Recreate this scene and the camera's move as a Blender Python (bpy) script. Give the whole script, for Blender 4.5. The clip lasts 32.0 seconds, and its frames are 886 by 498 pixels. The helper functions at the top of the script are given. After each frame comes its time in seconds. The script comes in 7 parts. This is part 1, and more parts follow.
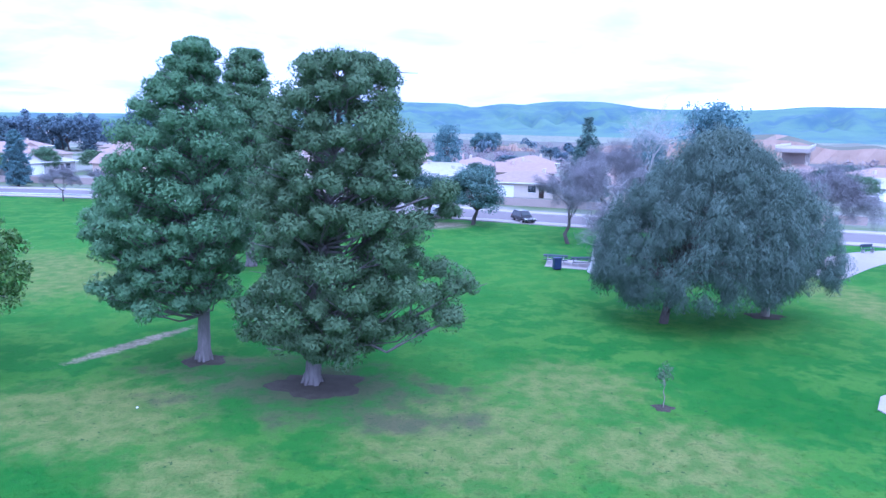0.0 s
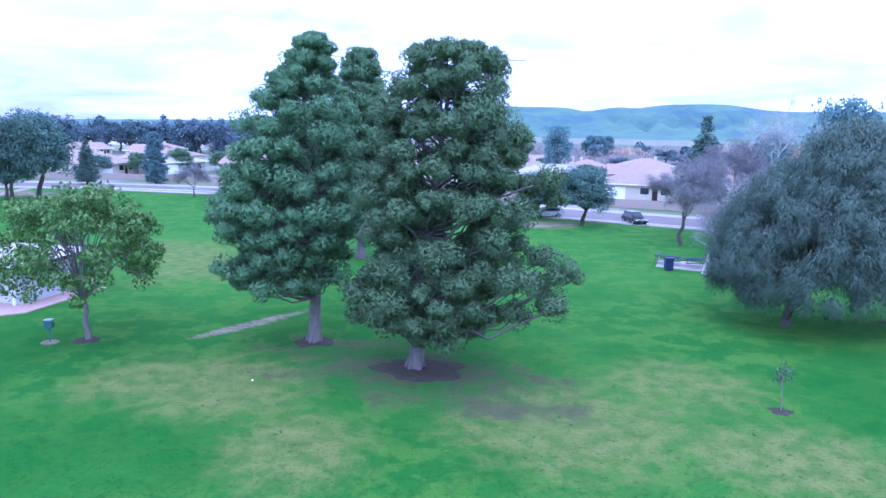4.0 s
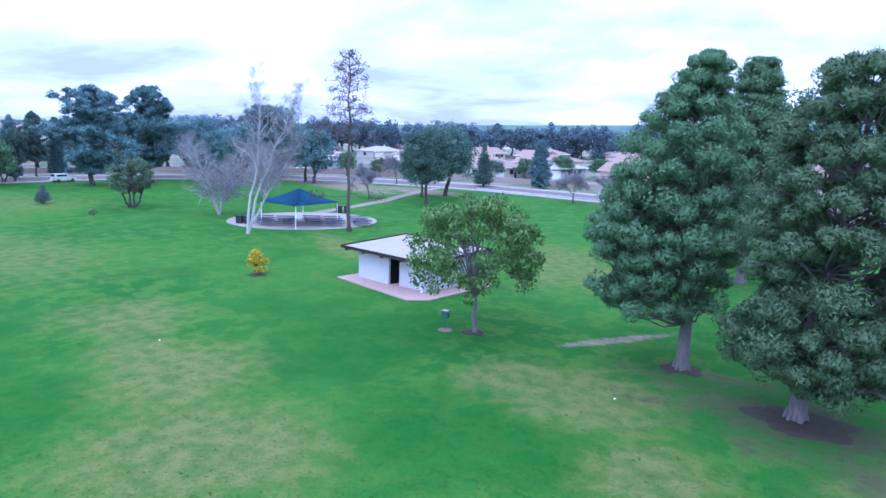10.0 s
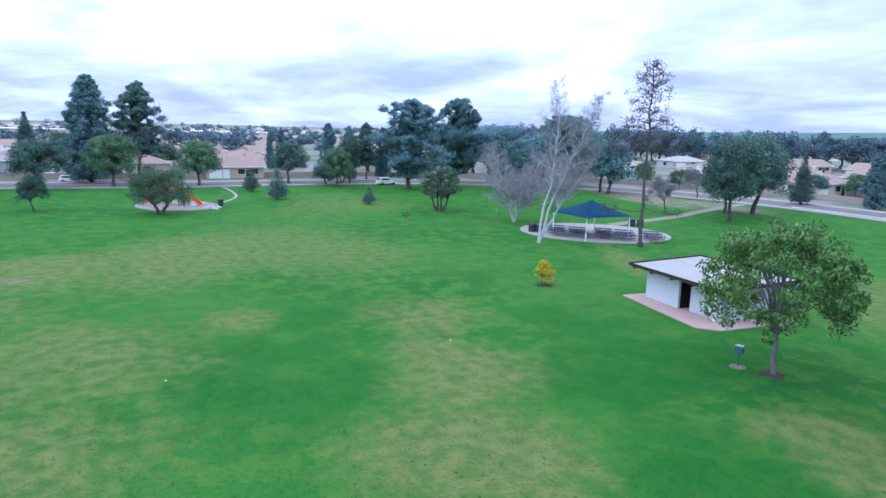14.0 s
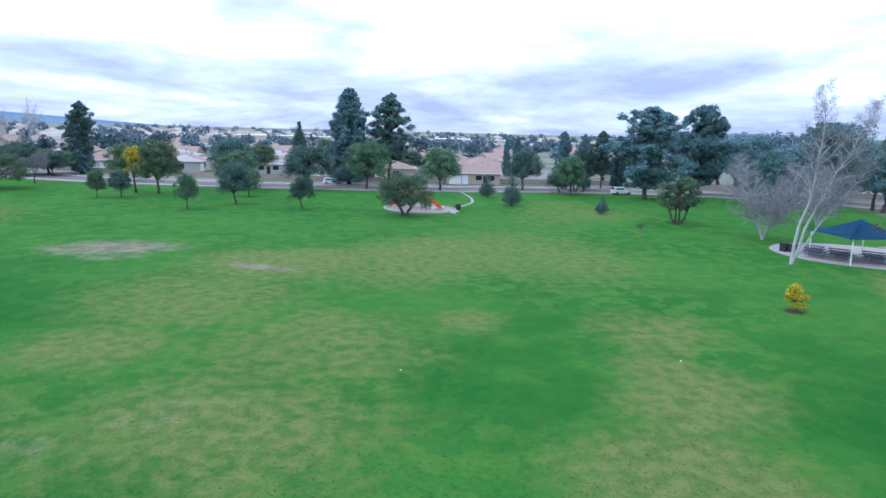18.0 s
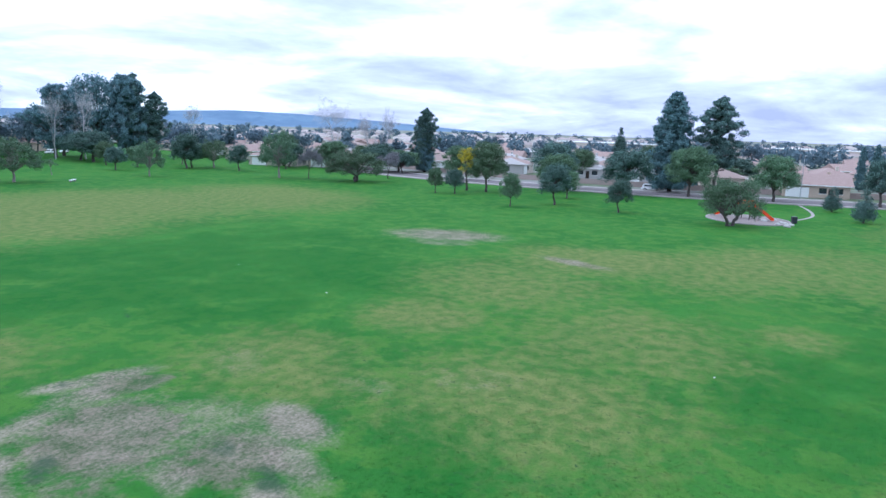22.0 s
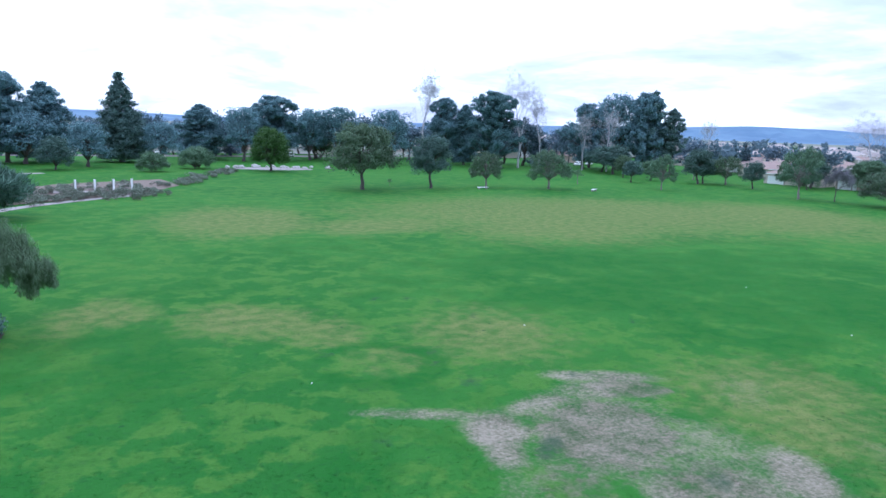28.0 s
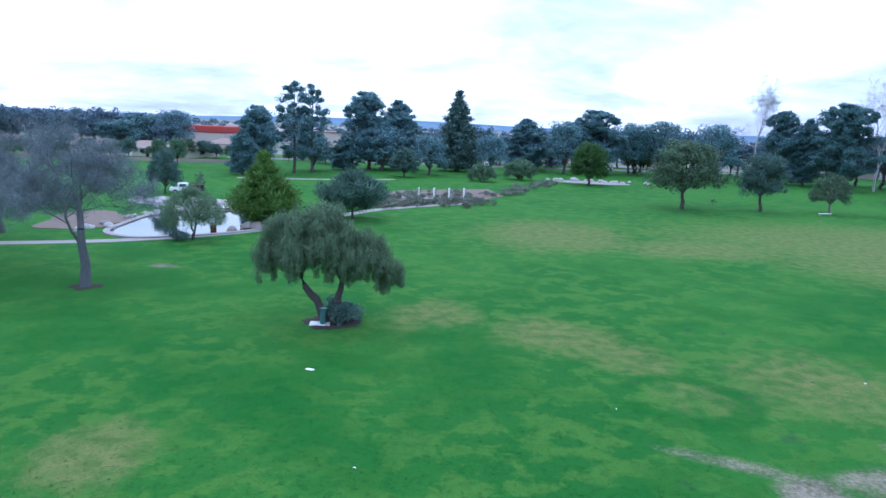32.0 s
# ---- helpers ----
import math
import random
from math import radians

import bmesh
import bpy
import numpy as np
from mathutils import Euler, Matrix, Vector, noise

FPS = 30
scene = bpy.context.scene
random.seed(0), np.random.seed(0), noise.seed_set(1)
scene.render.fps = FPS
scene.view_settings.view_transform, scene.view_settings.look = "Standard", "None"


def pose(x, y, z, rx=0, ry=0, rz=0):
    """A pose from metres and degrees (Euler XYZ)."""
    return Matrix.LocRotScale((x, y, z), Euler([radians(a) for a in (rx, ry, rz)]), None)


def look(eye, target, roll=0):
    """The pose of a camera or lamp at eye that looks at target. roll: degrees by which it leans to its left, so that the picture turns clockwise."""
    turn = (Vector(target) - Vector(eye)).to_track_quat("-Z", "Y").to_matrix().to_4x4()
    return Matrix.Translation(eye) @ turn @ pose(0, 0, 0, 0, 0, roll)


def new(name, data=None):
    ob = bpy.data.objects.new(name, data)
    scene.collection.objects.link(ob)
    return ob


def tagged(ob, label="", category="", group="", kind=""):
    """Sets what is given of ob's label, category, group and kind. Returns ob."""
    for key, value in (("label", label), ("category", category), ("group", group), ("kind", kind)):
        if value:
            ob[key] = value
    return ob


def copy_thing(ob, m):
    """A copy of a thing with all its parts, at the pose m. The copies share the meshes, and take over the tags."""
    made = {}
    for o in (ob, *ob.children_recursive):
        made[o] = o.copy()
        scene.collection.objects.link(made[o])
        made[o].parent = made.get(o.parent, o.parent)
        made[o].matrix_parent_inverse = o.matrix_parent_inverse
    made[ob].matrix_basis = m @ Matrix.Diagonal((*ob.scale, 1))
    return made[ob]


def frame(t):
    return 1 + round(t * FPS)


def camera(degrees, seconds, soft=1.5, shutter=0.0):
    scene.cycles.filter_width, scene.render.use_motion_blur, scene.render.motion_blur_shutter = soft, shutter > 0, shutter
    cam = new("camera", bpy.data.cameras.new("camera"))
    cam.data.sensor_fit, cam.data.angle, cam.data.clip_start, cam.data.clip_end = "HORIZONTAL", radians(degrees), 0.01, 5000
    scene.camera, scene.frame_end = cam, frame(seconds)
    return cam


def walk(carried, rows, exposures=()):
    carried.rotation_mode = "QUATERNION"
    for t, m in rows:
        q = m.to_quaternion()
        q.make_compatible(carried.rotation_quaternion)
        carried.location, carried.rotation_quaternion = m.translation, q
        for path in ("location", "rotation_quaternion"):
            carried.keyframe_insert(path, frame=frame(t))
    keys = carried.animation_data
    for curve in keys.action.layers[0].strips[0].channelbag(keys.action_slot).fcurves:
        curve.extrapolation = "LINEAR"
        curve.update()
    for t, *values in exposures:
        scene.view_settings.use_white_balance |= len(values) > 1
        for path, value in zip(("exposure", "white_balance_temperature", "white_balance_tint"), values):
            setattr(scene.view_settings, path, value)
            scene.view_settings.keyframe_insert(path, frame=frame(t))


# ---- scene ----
cam = camera(65.8, 32.0, soft=1.5)
PATH = [
    (0, (0.010, 0.012, 12.257), (-0.0177, 1.9821, 11.9136), 1.40),
    (0.5, (0.043, 0.014, 12.203), (-0.0513, 1.9825, 11.8606), 1.41),
    (1, (0.100, 0.052, 12.069), (-0.0461, 2.0172, 11.7280), 1.44),
    (1.5, (0.146, 0.095, 11.918), (-0.0349, 2.0572, 11.5775), 1.35),
    (2, (0.207, 0.082, 11.730), (0.0032, 2.0427, 11.3908), 1.30),
    (2.5, (0.253, 0.043, 11.617), (0.0342, 2.0021, 11.2785), 1.29),
    (3, (0.222, 0.006, 11.556), (-0.0201, 1.9624, 11.2183), 1.24),
    (3.5, (0.185, -0.116, 11.493), (-0.1081, 1.8330, 11.1556), 1.23),
    (5.5, (0.304, -0.302, 11.644), (-0.1378, 1.6203, 11.3099), 1.22),
    (6, (0.316, -0.377, 11.727), (-0.1615, 1.5359, 11.3936), 1.26),
    (6.5, (0.310, -0.449, 11.770), (-0.2182, 1.4505, 11.4375), 1.27),
    (7, (0.286, -0.484, 11.824), (-0.3591, 1.3794, 11.4908), 1.38),
    (7.5, (0.198, -0.462, 11.883), (-0.5395, 1.3671, 11.5520), 1.45),
    (8, (0.082, -0.426, 11.925), (-0.7862, 1.3444, 11.5912), 1.47),
    (8.5, (0.047, -0.525, 12.015), (-0.9377, 1.1826, 11.6757), 1.43),
    (9, (0.025, -0.548, 12.121), (-1.0601, 1.0961, 11.7778), 1.43),
    (9.5, (0.031, -0.523, 12.190), (-1.1456, 1.0576, 11.8449), 1.45),
    (10, (-0.030, -0.457, 12.269), (-1.3100, 1.0404, 11.9226), 1.44),
    (10.5, (-0.106, -0.362, 12.333), (-1.4882, 1.0418, 11.9859), 1.50),
    (11, (-0.150, -0.288, 12.315), (-1.6102, 1.0332, 11.9680), 1.49),
    (11.5, (-0.183, -0.233, 12.351), (-1.7236, 0.9934, 12.0031), 1.47),
    (12, (-0.219, -0.196, 12.444), (-1.8199, 0.9509, 12.0957), 1.45),
    (12.5, (-0.222, -0.198, 12.616), (-1.8575, 0.8998, 12.2685), 1.41),
    (13, (-0.157, -0.188, 12.762), (-1.8296, 0.8521, 12.4144), 1.36),
    (13.5, (-0.062, -0.208, 12.832), (-1.7906, 0.7364, 12.4841), 1.40),
    (14, (0.005, -0.164, 12.858), (-1.7779, 0.6719, 12.5111), 1.45),
    (14.5, (-0.006, -0.089, 12.865), (-1.8216, 0.6747, 12.5183), 1.53),
    (15, (0.008, -0.092, 12.888), (-1.8413, 0.5861, 12.5428), 1.55),
    (15.5, (0.085, -0.076, 12.916), (-1.7965, 0.5077, 12.5706), 1.64),
    (17.5, (0.197, -0.179, 12.871), (-1.7562, 0.0861, 12.5298), 1.43),
    (18, (0.170, -0.229, 12.920), (-1.7908, -0.0297, 12.5788), 1.47),
    (18.5, (0.150, -0.302, 12.966), (-1.8161, -0.1679, 12.6253), 1.53),
    (19, (0.137, -0.374, 12.945), (-1.8336, -0.3523, 12.6037), 1.60),
    (19.5, (0.212, -0.384, 12.896), (-1.7550, -0.4964, 12.5535), 1.70),
    (20, (0.281, -0.417, 12.765), (-1.6780, -0.6330, 12.4223), 1.78),
    (20.5, (0.398, -0.440, 12.522), (-1.5415, -0.7906, 12.1792), 1.77),
    (21, (0.576, -0.447, 12.348), (-1.3444, -0.8905, 12.0064), 1.71),
    (21.5, (0.772, -0.465, 12.226), (-1.1264, -0.9951, 11.8837), 1.75),
    (22, (0.940, -0.456, 12.132), (-0.9101, -1.1346, 11.7879), 1.86),
    (22.5, (0.952, -0.428, 12.067), (-0.8318, -1.2648, 11.7216), 1.87),
    (23, (0.775, -0.396, 11.965), (-0.9514, -1.3453, 11.6202), 1.85),
    (23.5, (0.814, -0.608, 11.871), (-0.8546, -1.6559, 11.5256), 1.73),
    (24, (1.106, -1.012, 11.844), (-0.4761, -2.1856, 11.4990), 1.80),
    (24.5, (1.141, -1.368, 11.786), (-0.3512, -2.6545, 11.4395), 1.95),
    (25, (0.971, -1.535, 11.728), (-0.4168, -2.9330, 11.3822), 2.07),
    (25.5, (0.834, -1.646, 11.683), (-0.4748, -3.1179, 11.3370), 2.10),
    (27.5, (0.708, -1.736, 11.841), (-0.3347, -3.4069, 11.4951), 2.08),
    (28, (0.818, -1.642, 11.945), (-0.1469, -3.3596, 11.5981), 2.03),
    (28.5, (0.851, -1.491, 12.037), (-0.0281, -3.2537, 11.6901), 2.02),
    (29, (0.866, -1.447, 12.203), (0.0496, -3.2395, 11.8558), 2.00),
    (29.5, (0.931, -1.390, 12.356), (0.1963, -3.2178, 12.0101), 2.06),
    (30, (1.059, -1.260, 12.459), (0.4490, -3.1332, 12.1129), 2.17),
    (30.5, (1.148, -1.119, 12.605), (0.6565, -3.0266, 12.2579), 2.28),
    (31, (1.279, -1.022, 12.698), (0.9182, -2.9585, 12.3512), 2.42),
    (31.5, (1.400, -0.952, 12.734), (1.1604, -2.9068, 12.3858), 2.48),
    (32, (1.478, -0.878, 12.809), (1.3595, -2.8434, 12.4588), 2.51),
]
walk(cam, [(t, look(eye, target, roll)) for t, eye, target, roll in PATH],
     exposures=((0.0, 1.06, 4260, 29), (6.0, 0.95, 4370, 29), (9.0, 0.84, 4450, 26), (13.0, 0.6, 4780, 15), (19.0, 0.42, 4990, 10), (25.0, 0.50, 4950, 14), (29.0, 0.51, 4810, 15), (32.0, 0.36, 4650, 14)))

# ---- sky and sun: bright overcast, a thin blue showing between cloud bands ----
world = bpy.data.worlds.new("overcast_sky")
scene.world = world
world.use_nodes = True
wt = world.node_tree
wt.nodes.clear()


def wnode(kind, **values):
    n = wt.nodes.new(kind)
    for key, value in values.items():
        n.inputs[key].default_value = value
    return n


w_out, w_bg = wnode("ShaderNodeOutputWorld"), wnode("ShaderNodeBackground")
w_sky = wnode("ShaderNodeTexSky")
w_sky.sky_type, w_sky.sun_disc = "NISHITA", False
w_sky.sun_elevation, w_sky.sun_rotation = radians(52), radians(172)
w_sky.dust_density, w_sky.ozone_density = 2.0, 2.0
w_co, w_sep = wnode("ShaderNodeTexCoord"), wnode("ShaderNodeSeparateXYZ")
wt.links.new(w_co.outputs["Generated"], w_sep.inputs[0])


def wmath(op, a, b):
    n = wt.nodes.new("ShaderNodeMath")
    n.operation = op
    for socket, value in zip(n.inputs, (a, b)):
        if isinstance(value, (int, float)):
            socket.default_value = value
        else:
            wt.links.new(value, socket)
    return n.outputs[0]


rise = wmath("ADD", wmath("MAXIMUM", w_sep.outputs["Z"], 0.0), 0.17)
w_vec = wt.nodes.new("ShaderNodeCombineXYZ")
wt.links.new(wmath("DIVIDE", w_sep.outputs["X"], rise), w_vec.inputs["X"])
wt.links.new(wmath("DIVIDE", w_sep.outputs["Y"], rise), w_vec.inputs["Y"])
big = wnode("ShaderNodeTexNoise", Scale=0.70, Detail=7.0, Roughness=0.56, Distortion=0.5)
wt.links.new(w_vec.outputs[0], big.inputs["Vector"])
w_ramp = wt.nodes.new("ShaderNodeValToRGB")
w_ramp.color_ramp.elements[0].position, w_ramp.color_ramp.elements[0].color = 0.29, (0.38, 0.39, 0.47, 1)
w_ramp.color_ramp.elements[1].position, w_ramp.color_ramp.elements[1].color = 0.54, (1.0, 1.02, 1.0, 1)
w_mid = w_ramp.color_ramp.elements.new(0.43)
w_mid.color = (0.63, 0.63, 0.73, 1)
fine = wnode("ShaderNodeTexNoise", Scale=2.4, Detail=4.0, Roughness=0.6, Distortion=0.3)
wt.links.new(w_vec.outputs[0], fine.inputs["Vector"])
# thicker cloud towards the west, thinner over the hills
bank = wmath("ADD", wmath("ADD", wmath("MULTIPLY", w_sep.outputs["X"], 0.055), wmath("MULTIPLY", w_sep.outputs["Y"], -0.055)), wmath("MULTIPLY", w_sep.outputs["Z"], 0.22))
cover = wmath("ADD", wmath("ADD", wmath("MULTIPLY", big.outputs[0], 0.8), wmath("MULTIPLY", fine.outputs[0], 0.2)), bank)
# the deck looks thicker where it is seen edge-on, low down
low_deck = wmath("MULTIPLY", wmath("MAXIMUM", wmath("SUBTRACT", 0.17, w_sep.outputs["Z"]), 0.0), 0.45)
wt.links.new(wmath("SUBTRACT", cover, low_deck), w_ramp.inputs[0])
w_scale = wt.nodes.new("ShaderNodeMix")
w_scale.data_type = "RGBA"
w_scale.blend_type = "MIX"
w_scale.inputs[0].default_value = 0.93
w_dim = wt.nodes.new("ShaderNodeMix")
w_dim.data_type, w_dim.blend_type = "RGBA", "MULTIPLY"
w_dim.inputs[0].default_value = 1.0
w_dim.inputs[7].default_value = (0.12, 0.12, 0.12, 1)
wt.links.new(w_sky.outputs[0], w_dim.inputs[6])
wt.links.new(w_dim.outputs[2], w_scale.inputs[6])
wt.links.new(w_ramp.outputs[0], w_scale.inputs[7])
wt.links.new(w_scale.outputs[2], w_bg.inputs["Color"])
w_bg.inputs["Strength"].default_value = 1.16
wt.links.new(w_bg.outputs[0], w_out.inputs["Surface"])

sun_data = bpy.data.lights.new("sun", "SUN")
sun_data.energy, sun_data.angle, sun_data.color = 0.75, radians(45), (1.0, 0.97, 0.92)
sun = new("sun", sun_data)
sun.matrix_world = look((10, -70, 90), (0, 0, 0))


# ---- materials ----
class Nodes:
    """A small builder for one node material."""

    def __init__(self, name, roughness=0.8, metallic=0.0):
        self.mat = bpy.data.materials.new(name)
        self.mat.use_nodes = True
        self.tree = self.mat.node_tree
        self.bsdf = self.tree.nodes["Principled BSDF"]
        self.bsdf.inputs["Roughness"].default_value = roughness
        self.bsdf.inputs["Metallic"].default_value = metallic
        self.place = self.node("ShaderNodeTexCoord").outputs["Object"]

    def node(self, kind):
        return self.tree.nodes.new(kind)

    def put(self, value, socket):
        if isinstance(value, bpy.types.NodeSocket):
            self.tree.links.new(value, socket)
        elif isinstance(value, tuple) and len(value) == 3 and socket.type == "RGBA":
            socket.default_value = (*value, 1)
        else:
            socket.default_value = value

    def noise(self, scale, detail=4.0, rough=0.55, vector=None, distortion=0.0):
        n = self.node("ShaderNodeTexNoise")
        n.inputs["Scale"].default_value, n.inputs["Detail"].default_value = scale, detail
        n.inputs["Roughness"].default_value, n.inputs["Distortion"].default_value = rough, distortion
        self.put(vector or self.place, n.inputs["Vector"])
        return n.outputs[0]

    def math(self, op, a, b=0.0, clamp=False):
        n = self.node("ShaderNodeMath")
        n.operation, n.use_clamp = op, clamp
        self.put(a, n.inputs[0]), self.put(b, n.inputs[1])
        return n.outputs[0]

    def span(self, value, low, high, to_low=0.0, to_high=1.0):
        n = self.node("ShaderNodeMapRange")
        n.interpolation_type = "SMOOTHSTEP"
        self.put(value, n.inputs[0])
        for k, v in enumerate((low, high, to_low, to_high)):
            n.inputs[k + 1].default_value = v
        return n.outputs[0]

    def mix(self, factor, a, b, blend="MIX"):
        n = self.node("ShaderNodeMix")
        n.data_type, n.blend_type = "RGBA", blend
        self.put(factor, n.inputs[0]), self.put(a, n.inputs[6]), self.put(b, n.inputs[7])
        return n.outputs[2]

    def colour(self, value):
        self.put(value, self.bsdf.inputs["Base Color"])
        return self

    def bump(self, height, strength=0.3, distance=0.02):
        n = self.node("ShaderNodeBump")
        n.inputs["Strength"].default_value, n.inputs["Distance"].default_value = strength, distance
        self.put(height, n.inputs["Height"])
        self.put(n.outputs[0], self.bsdf.inputs["Normal"])
        return self


def plain(name, colour, roughness=0.7, metallic=0.0, grain=6.0, wear=0.18):
    """A painted, poured or cut surface: grain at two scales and a fine relief."""
    n = Nodes(name, roughness, metallic)
    n.bsdf.inputs["Specular IOR Level"].default_value = 0.1 if roughness > 0.55 else 0.5
    dark = tuple(c * (1 - wear) for c in colour)
    light = tuple(min(1.0, c * (1 + wear)) for c in colour)
    coarse = n.mix(n.noise(grain * 0.18, 3), dark, light)
    fine = n.mix(n.span(n.noise(grain * 3, 5), 0.35, 0.7), tuple(c * (1 - wear * 0.8) for c in colour), light)
    n.colour(n.mix(0.5, coarse, fine)).bump(n.noise(grain * 6, 4), 0.25, 0.01)
    return n.mat


def foliage(name, dark, light, accent=None, share=0.0, rough=0.6):
    """Leaves: each leaf its own shade, and each tree a little different."""
    n = Nodes(name, rough)
    leaf = n.node("ShaderNodeNewGeometry").outputs["Random Per Island"]
    tree = n.node("ShaderNodeObjectInfo").outputs["Random"]
    tone = n.mix(leaf, dark, light)
    if accent:
        tone = n.mix(n.span(n.math("FRACT", n.math("MULTIPLY", leaf, 17.3)), 1 - share - 0.02, 1 - share), tone, accent)
    tone = n.mix(n.span(n.noise(0.6, 2), 0.35, 0.7, 0.0, 0.35), tone, tuple(c * 0.6 for c in dark))
    hue = n.node("ShaderNodeHueSaturation")
    n.put(n.span(tree, 0, 1, 0.485, 0.515), hue.inputs["Hue"])
    n.put(n.span(tree, 0, 1, 0.82, 1.18), hue.inputs["Value"])
    n.put(tone, hue.inputs["Color"])
    n.colour(hue.outputs[0])
    n.bsdf.inputs["Specular IOR Level"].default_value = 0.25
    back = n.node("ShaderNodeBsdfTranslucent")
    n.put(hue.outputs[0], back.inputs["Color"])
    both = n.node("ShaderNodeMixShader")
    both.inputs[0].default_value = 0.25
    n.put(n.bsdf.outputs[0], both.inputs[1]), n.put(back.outputs[0], both.inputs[2])
    n.put(both.outputs[0], n.tree.nodes["Material Output"].inputs["Surface"])
    return n.mat


def bark(name, dark, light, scale=5.0):
    n = Nodes(name, 0.9)
    long = n.node("ShaderNodeMapping")
    long.inputs["Scale"].default_value = (1, 1, 0.18)
    n.put(n.place, long.inputs["Vector"])
    streak = n.noise(scale * 2, 6, 0.65, long.outputs[0], 0.5)
    n.colour(n.mix(n.span(streak, 0.3, 0.7), n.mix(n.noise(0.8, 3), dark, light), light)).bump(streak, 0.6, 0.04)
    return n.mat


LAWN = Nodes("lawn", 0.92)
broad = LAWN.noise(0.05, 4, 0.6)
clumpy = LAWN.noise(0.16, 5, 0.58, None, 0.2)
patchy = LAWN.noise(0.50, 6, 0.62, None, 0.1)
tufts = LAWN.noise(2.2, 6, 0.7)
blades = LAWN.noise(9.0, 5, 0.75)
PATCHES = {"dry": [], "lush": [], "bare": [], "mulch": [], "dark": [], "regrown": [], "thin": []}


def patch(kind, x, y, a, b, turn, share):
    """One stretch of dry, lush or bare turf: centre, half sizes, turn and strength."""
    PATCHES[kind].append((x, y, a, b, radians(turn), share))


def wear_at(kind, xy):
    """How far each place lies inside the stretches of one kind, 0 to 1: worn soil ends sharply, turf fades."""
    total = np.zeros(len(xy))
    edge, fade = (1.7, 1.35) if kind in ("bare", "dark", "regrown", "thin") else (1.8, 1.6)
    for x, y, a, b, turn, share in PATCHES[kind]:
        d = xy - (x, y)
        u = (d[:, 0] * math.cos(turn) + d[:, 1] * math.sin(turn)) / (1.15 * a)
        v = (d[:, 1] * math.cos(turn) - d[:, 0] * math.sin(turn)) / (1.15 * b)
        t = np.clip((edge - np.hypot(u, v)) / fade, 0, 1)
        total = np.maximum(total, share * t * t * (3 - 2 * t))
    return total


def wear(kind):
    n = LAWN.node("ShaderNodeAttribute")
    n.attribute_name = "wear_" + kind
    return n.outputs["Fac"]


patch("dry", -15, 27, 3.8, 3.8, 4, 1)
patch("dry", 6, 32, 4.1, 3.3, 4, 0.8)
patch("dry", 9, 25, 4.4, 2.9, 4, 0.9)
patch("dry", -30, 49, 2.8, 6.0, 7, 0.7)
patch("dry", 31, 53, 3.3, 12.9, 6, 0.8)
patch("dry", -18, 27, 2.6, 2.4, 18, 0.9)
patch("dry", -9, 22, 2.5, 3.2, 17, 0.9)
patch("dry", 1, 26, 4.7, 4.3, 17, 0.9)
patch("dry", -43, 19, 1.9, 4.7, 39, 0.9)
patch("dry", -31, 16, 3.3, 4.8, 37, 1)
patch("dry", -22, 13, 3.9, 3.4, 36, 1)
patch("dry", -18, 27, 3.1, 2.8, 37, 0.9)
patch("dry", -32, 55, 4.3, 10.0, 41, 0.8)
patch("dry", -70, 5, 7.9, 14.0, 65, 0.9)
patch("dry", -41, 18, 2.6, 4.1, 63, 0.9)
patch("dry", -33, 16, 2.3, 3.1, 62, 1)
patch("dry", -23, 12, 4.7, 4.0, 61, 1)
patch("dry", -45, 6, 2.5, 3.2, 63, 0.8)
patch("dry", -19, 27, 3.3, 2.6, 62, 0.9)
patch("dry", -54, 46, 2.1, 8.2, 65, 0.8)
patch("dry", -111, 29, 7.2, 20.0, 70, 0.6)
patch("dry", -66, -8, 8.8, 7.3, 98, 1)
patch("dry", -40, -17, 4.4, 4.1, 95, 0.9)
patch("dry", -44, -4, 3.0, 5.3, 95, 0.8)
patch("dry", -34, 16, 2.7, 3.9, 94, 1)
patch("dry", -43, 18, 4.4, 4.7, 95, 0.8)
patch("dry", -29, -7, 7.2, 7.3, 93, 0.85)
patch("dry", -71, 16, 11.8, 16.1, 98, 0.7)
patch("dry", -111, 35, 10.0, 12.3, 102, 0.6)
patch("dry", -95, -54, 6.4, 13.3, 102, 0.7)
patch("dry", -59, -75, 13.9, 19.8, 133, 1)
patch("dry", -98, -70, 14.7, 19.5, 137, 1)
patch("dry", -52, -15, 8.0, 9.2, 127, 0.8)
patch("dry", -22, -35, 4.4, 4.4, 125, 0.8)
patch("dry", -39, -3, 7.4, 7.2, 124, 0.8)
patch("dry", -18, -86, 9.0, 12.2, 165, 1)
patch("dry", -70, -81, 32.5, 20.6, 166, 1)
patch("dry", -9, -42, 3.8, 3.7, 158, 0.9)
patch("dry", -0, -47, 1.6, 4.0, 158, 0.9)
patch("dry", -21, -35, 5.1, 5.9, 158, 0.7)
patch("dry", -14, -33, 2.7, 3.1, 157, 0.6)
patch("dry", -28, -20, 5.0, 6.2, 156, 0.8)
patch("dry", -18, -85, 8.4, 9.6, -168, 1)
patch("dry", -34, -78, 11.1, 6.5, -170, 0.9)
patch("dry", -8, -43, 3.4, 3.9, -175, 0.9)
patch("dry", -1, -47, 3.2, 2.9, -174, 0.9)
patch("dry", 13, -26, 2.0, 2.9, -178, 1)
patch("dry", -12, -38, 2.5, 3.6, -176, 0.8)
patch("lush", -3, 35, 5.1, 3.1, 5, 0.8)
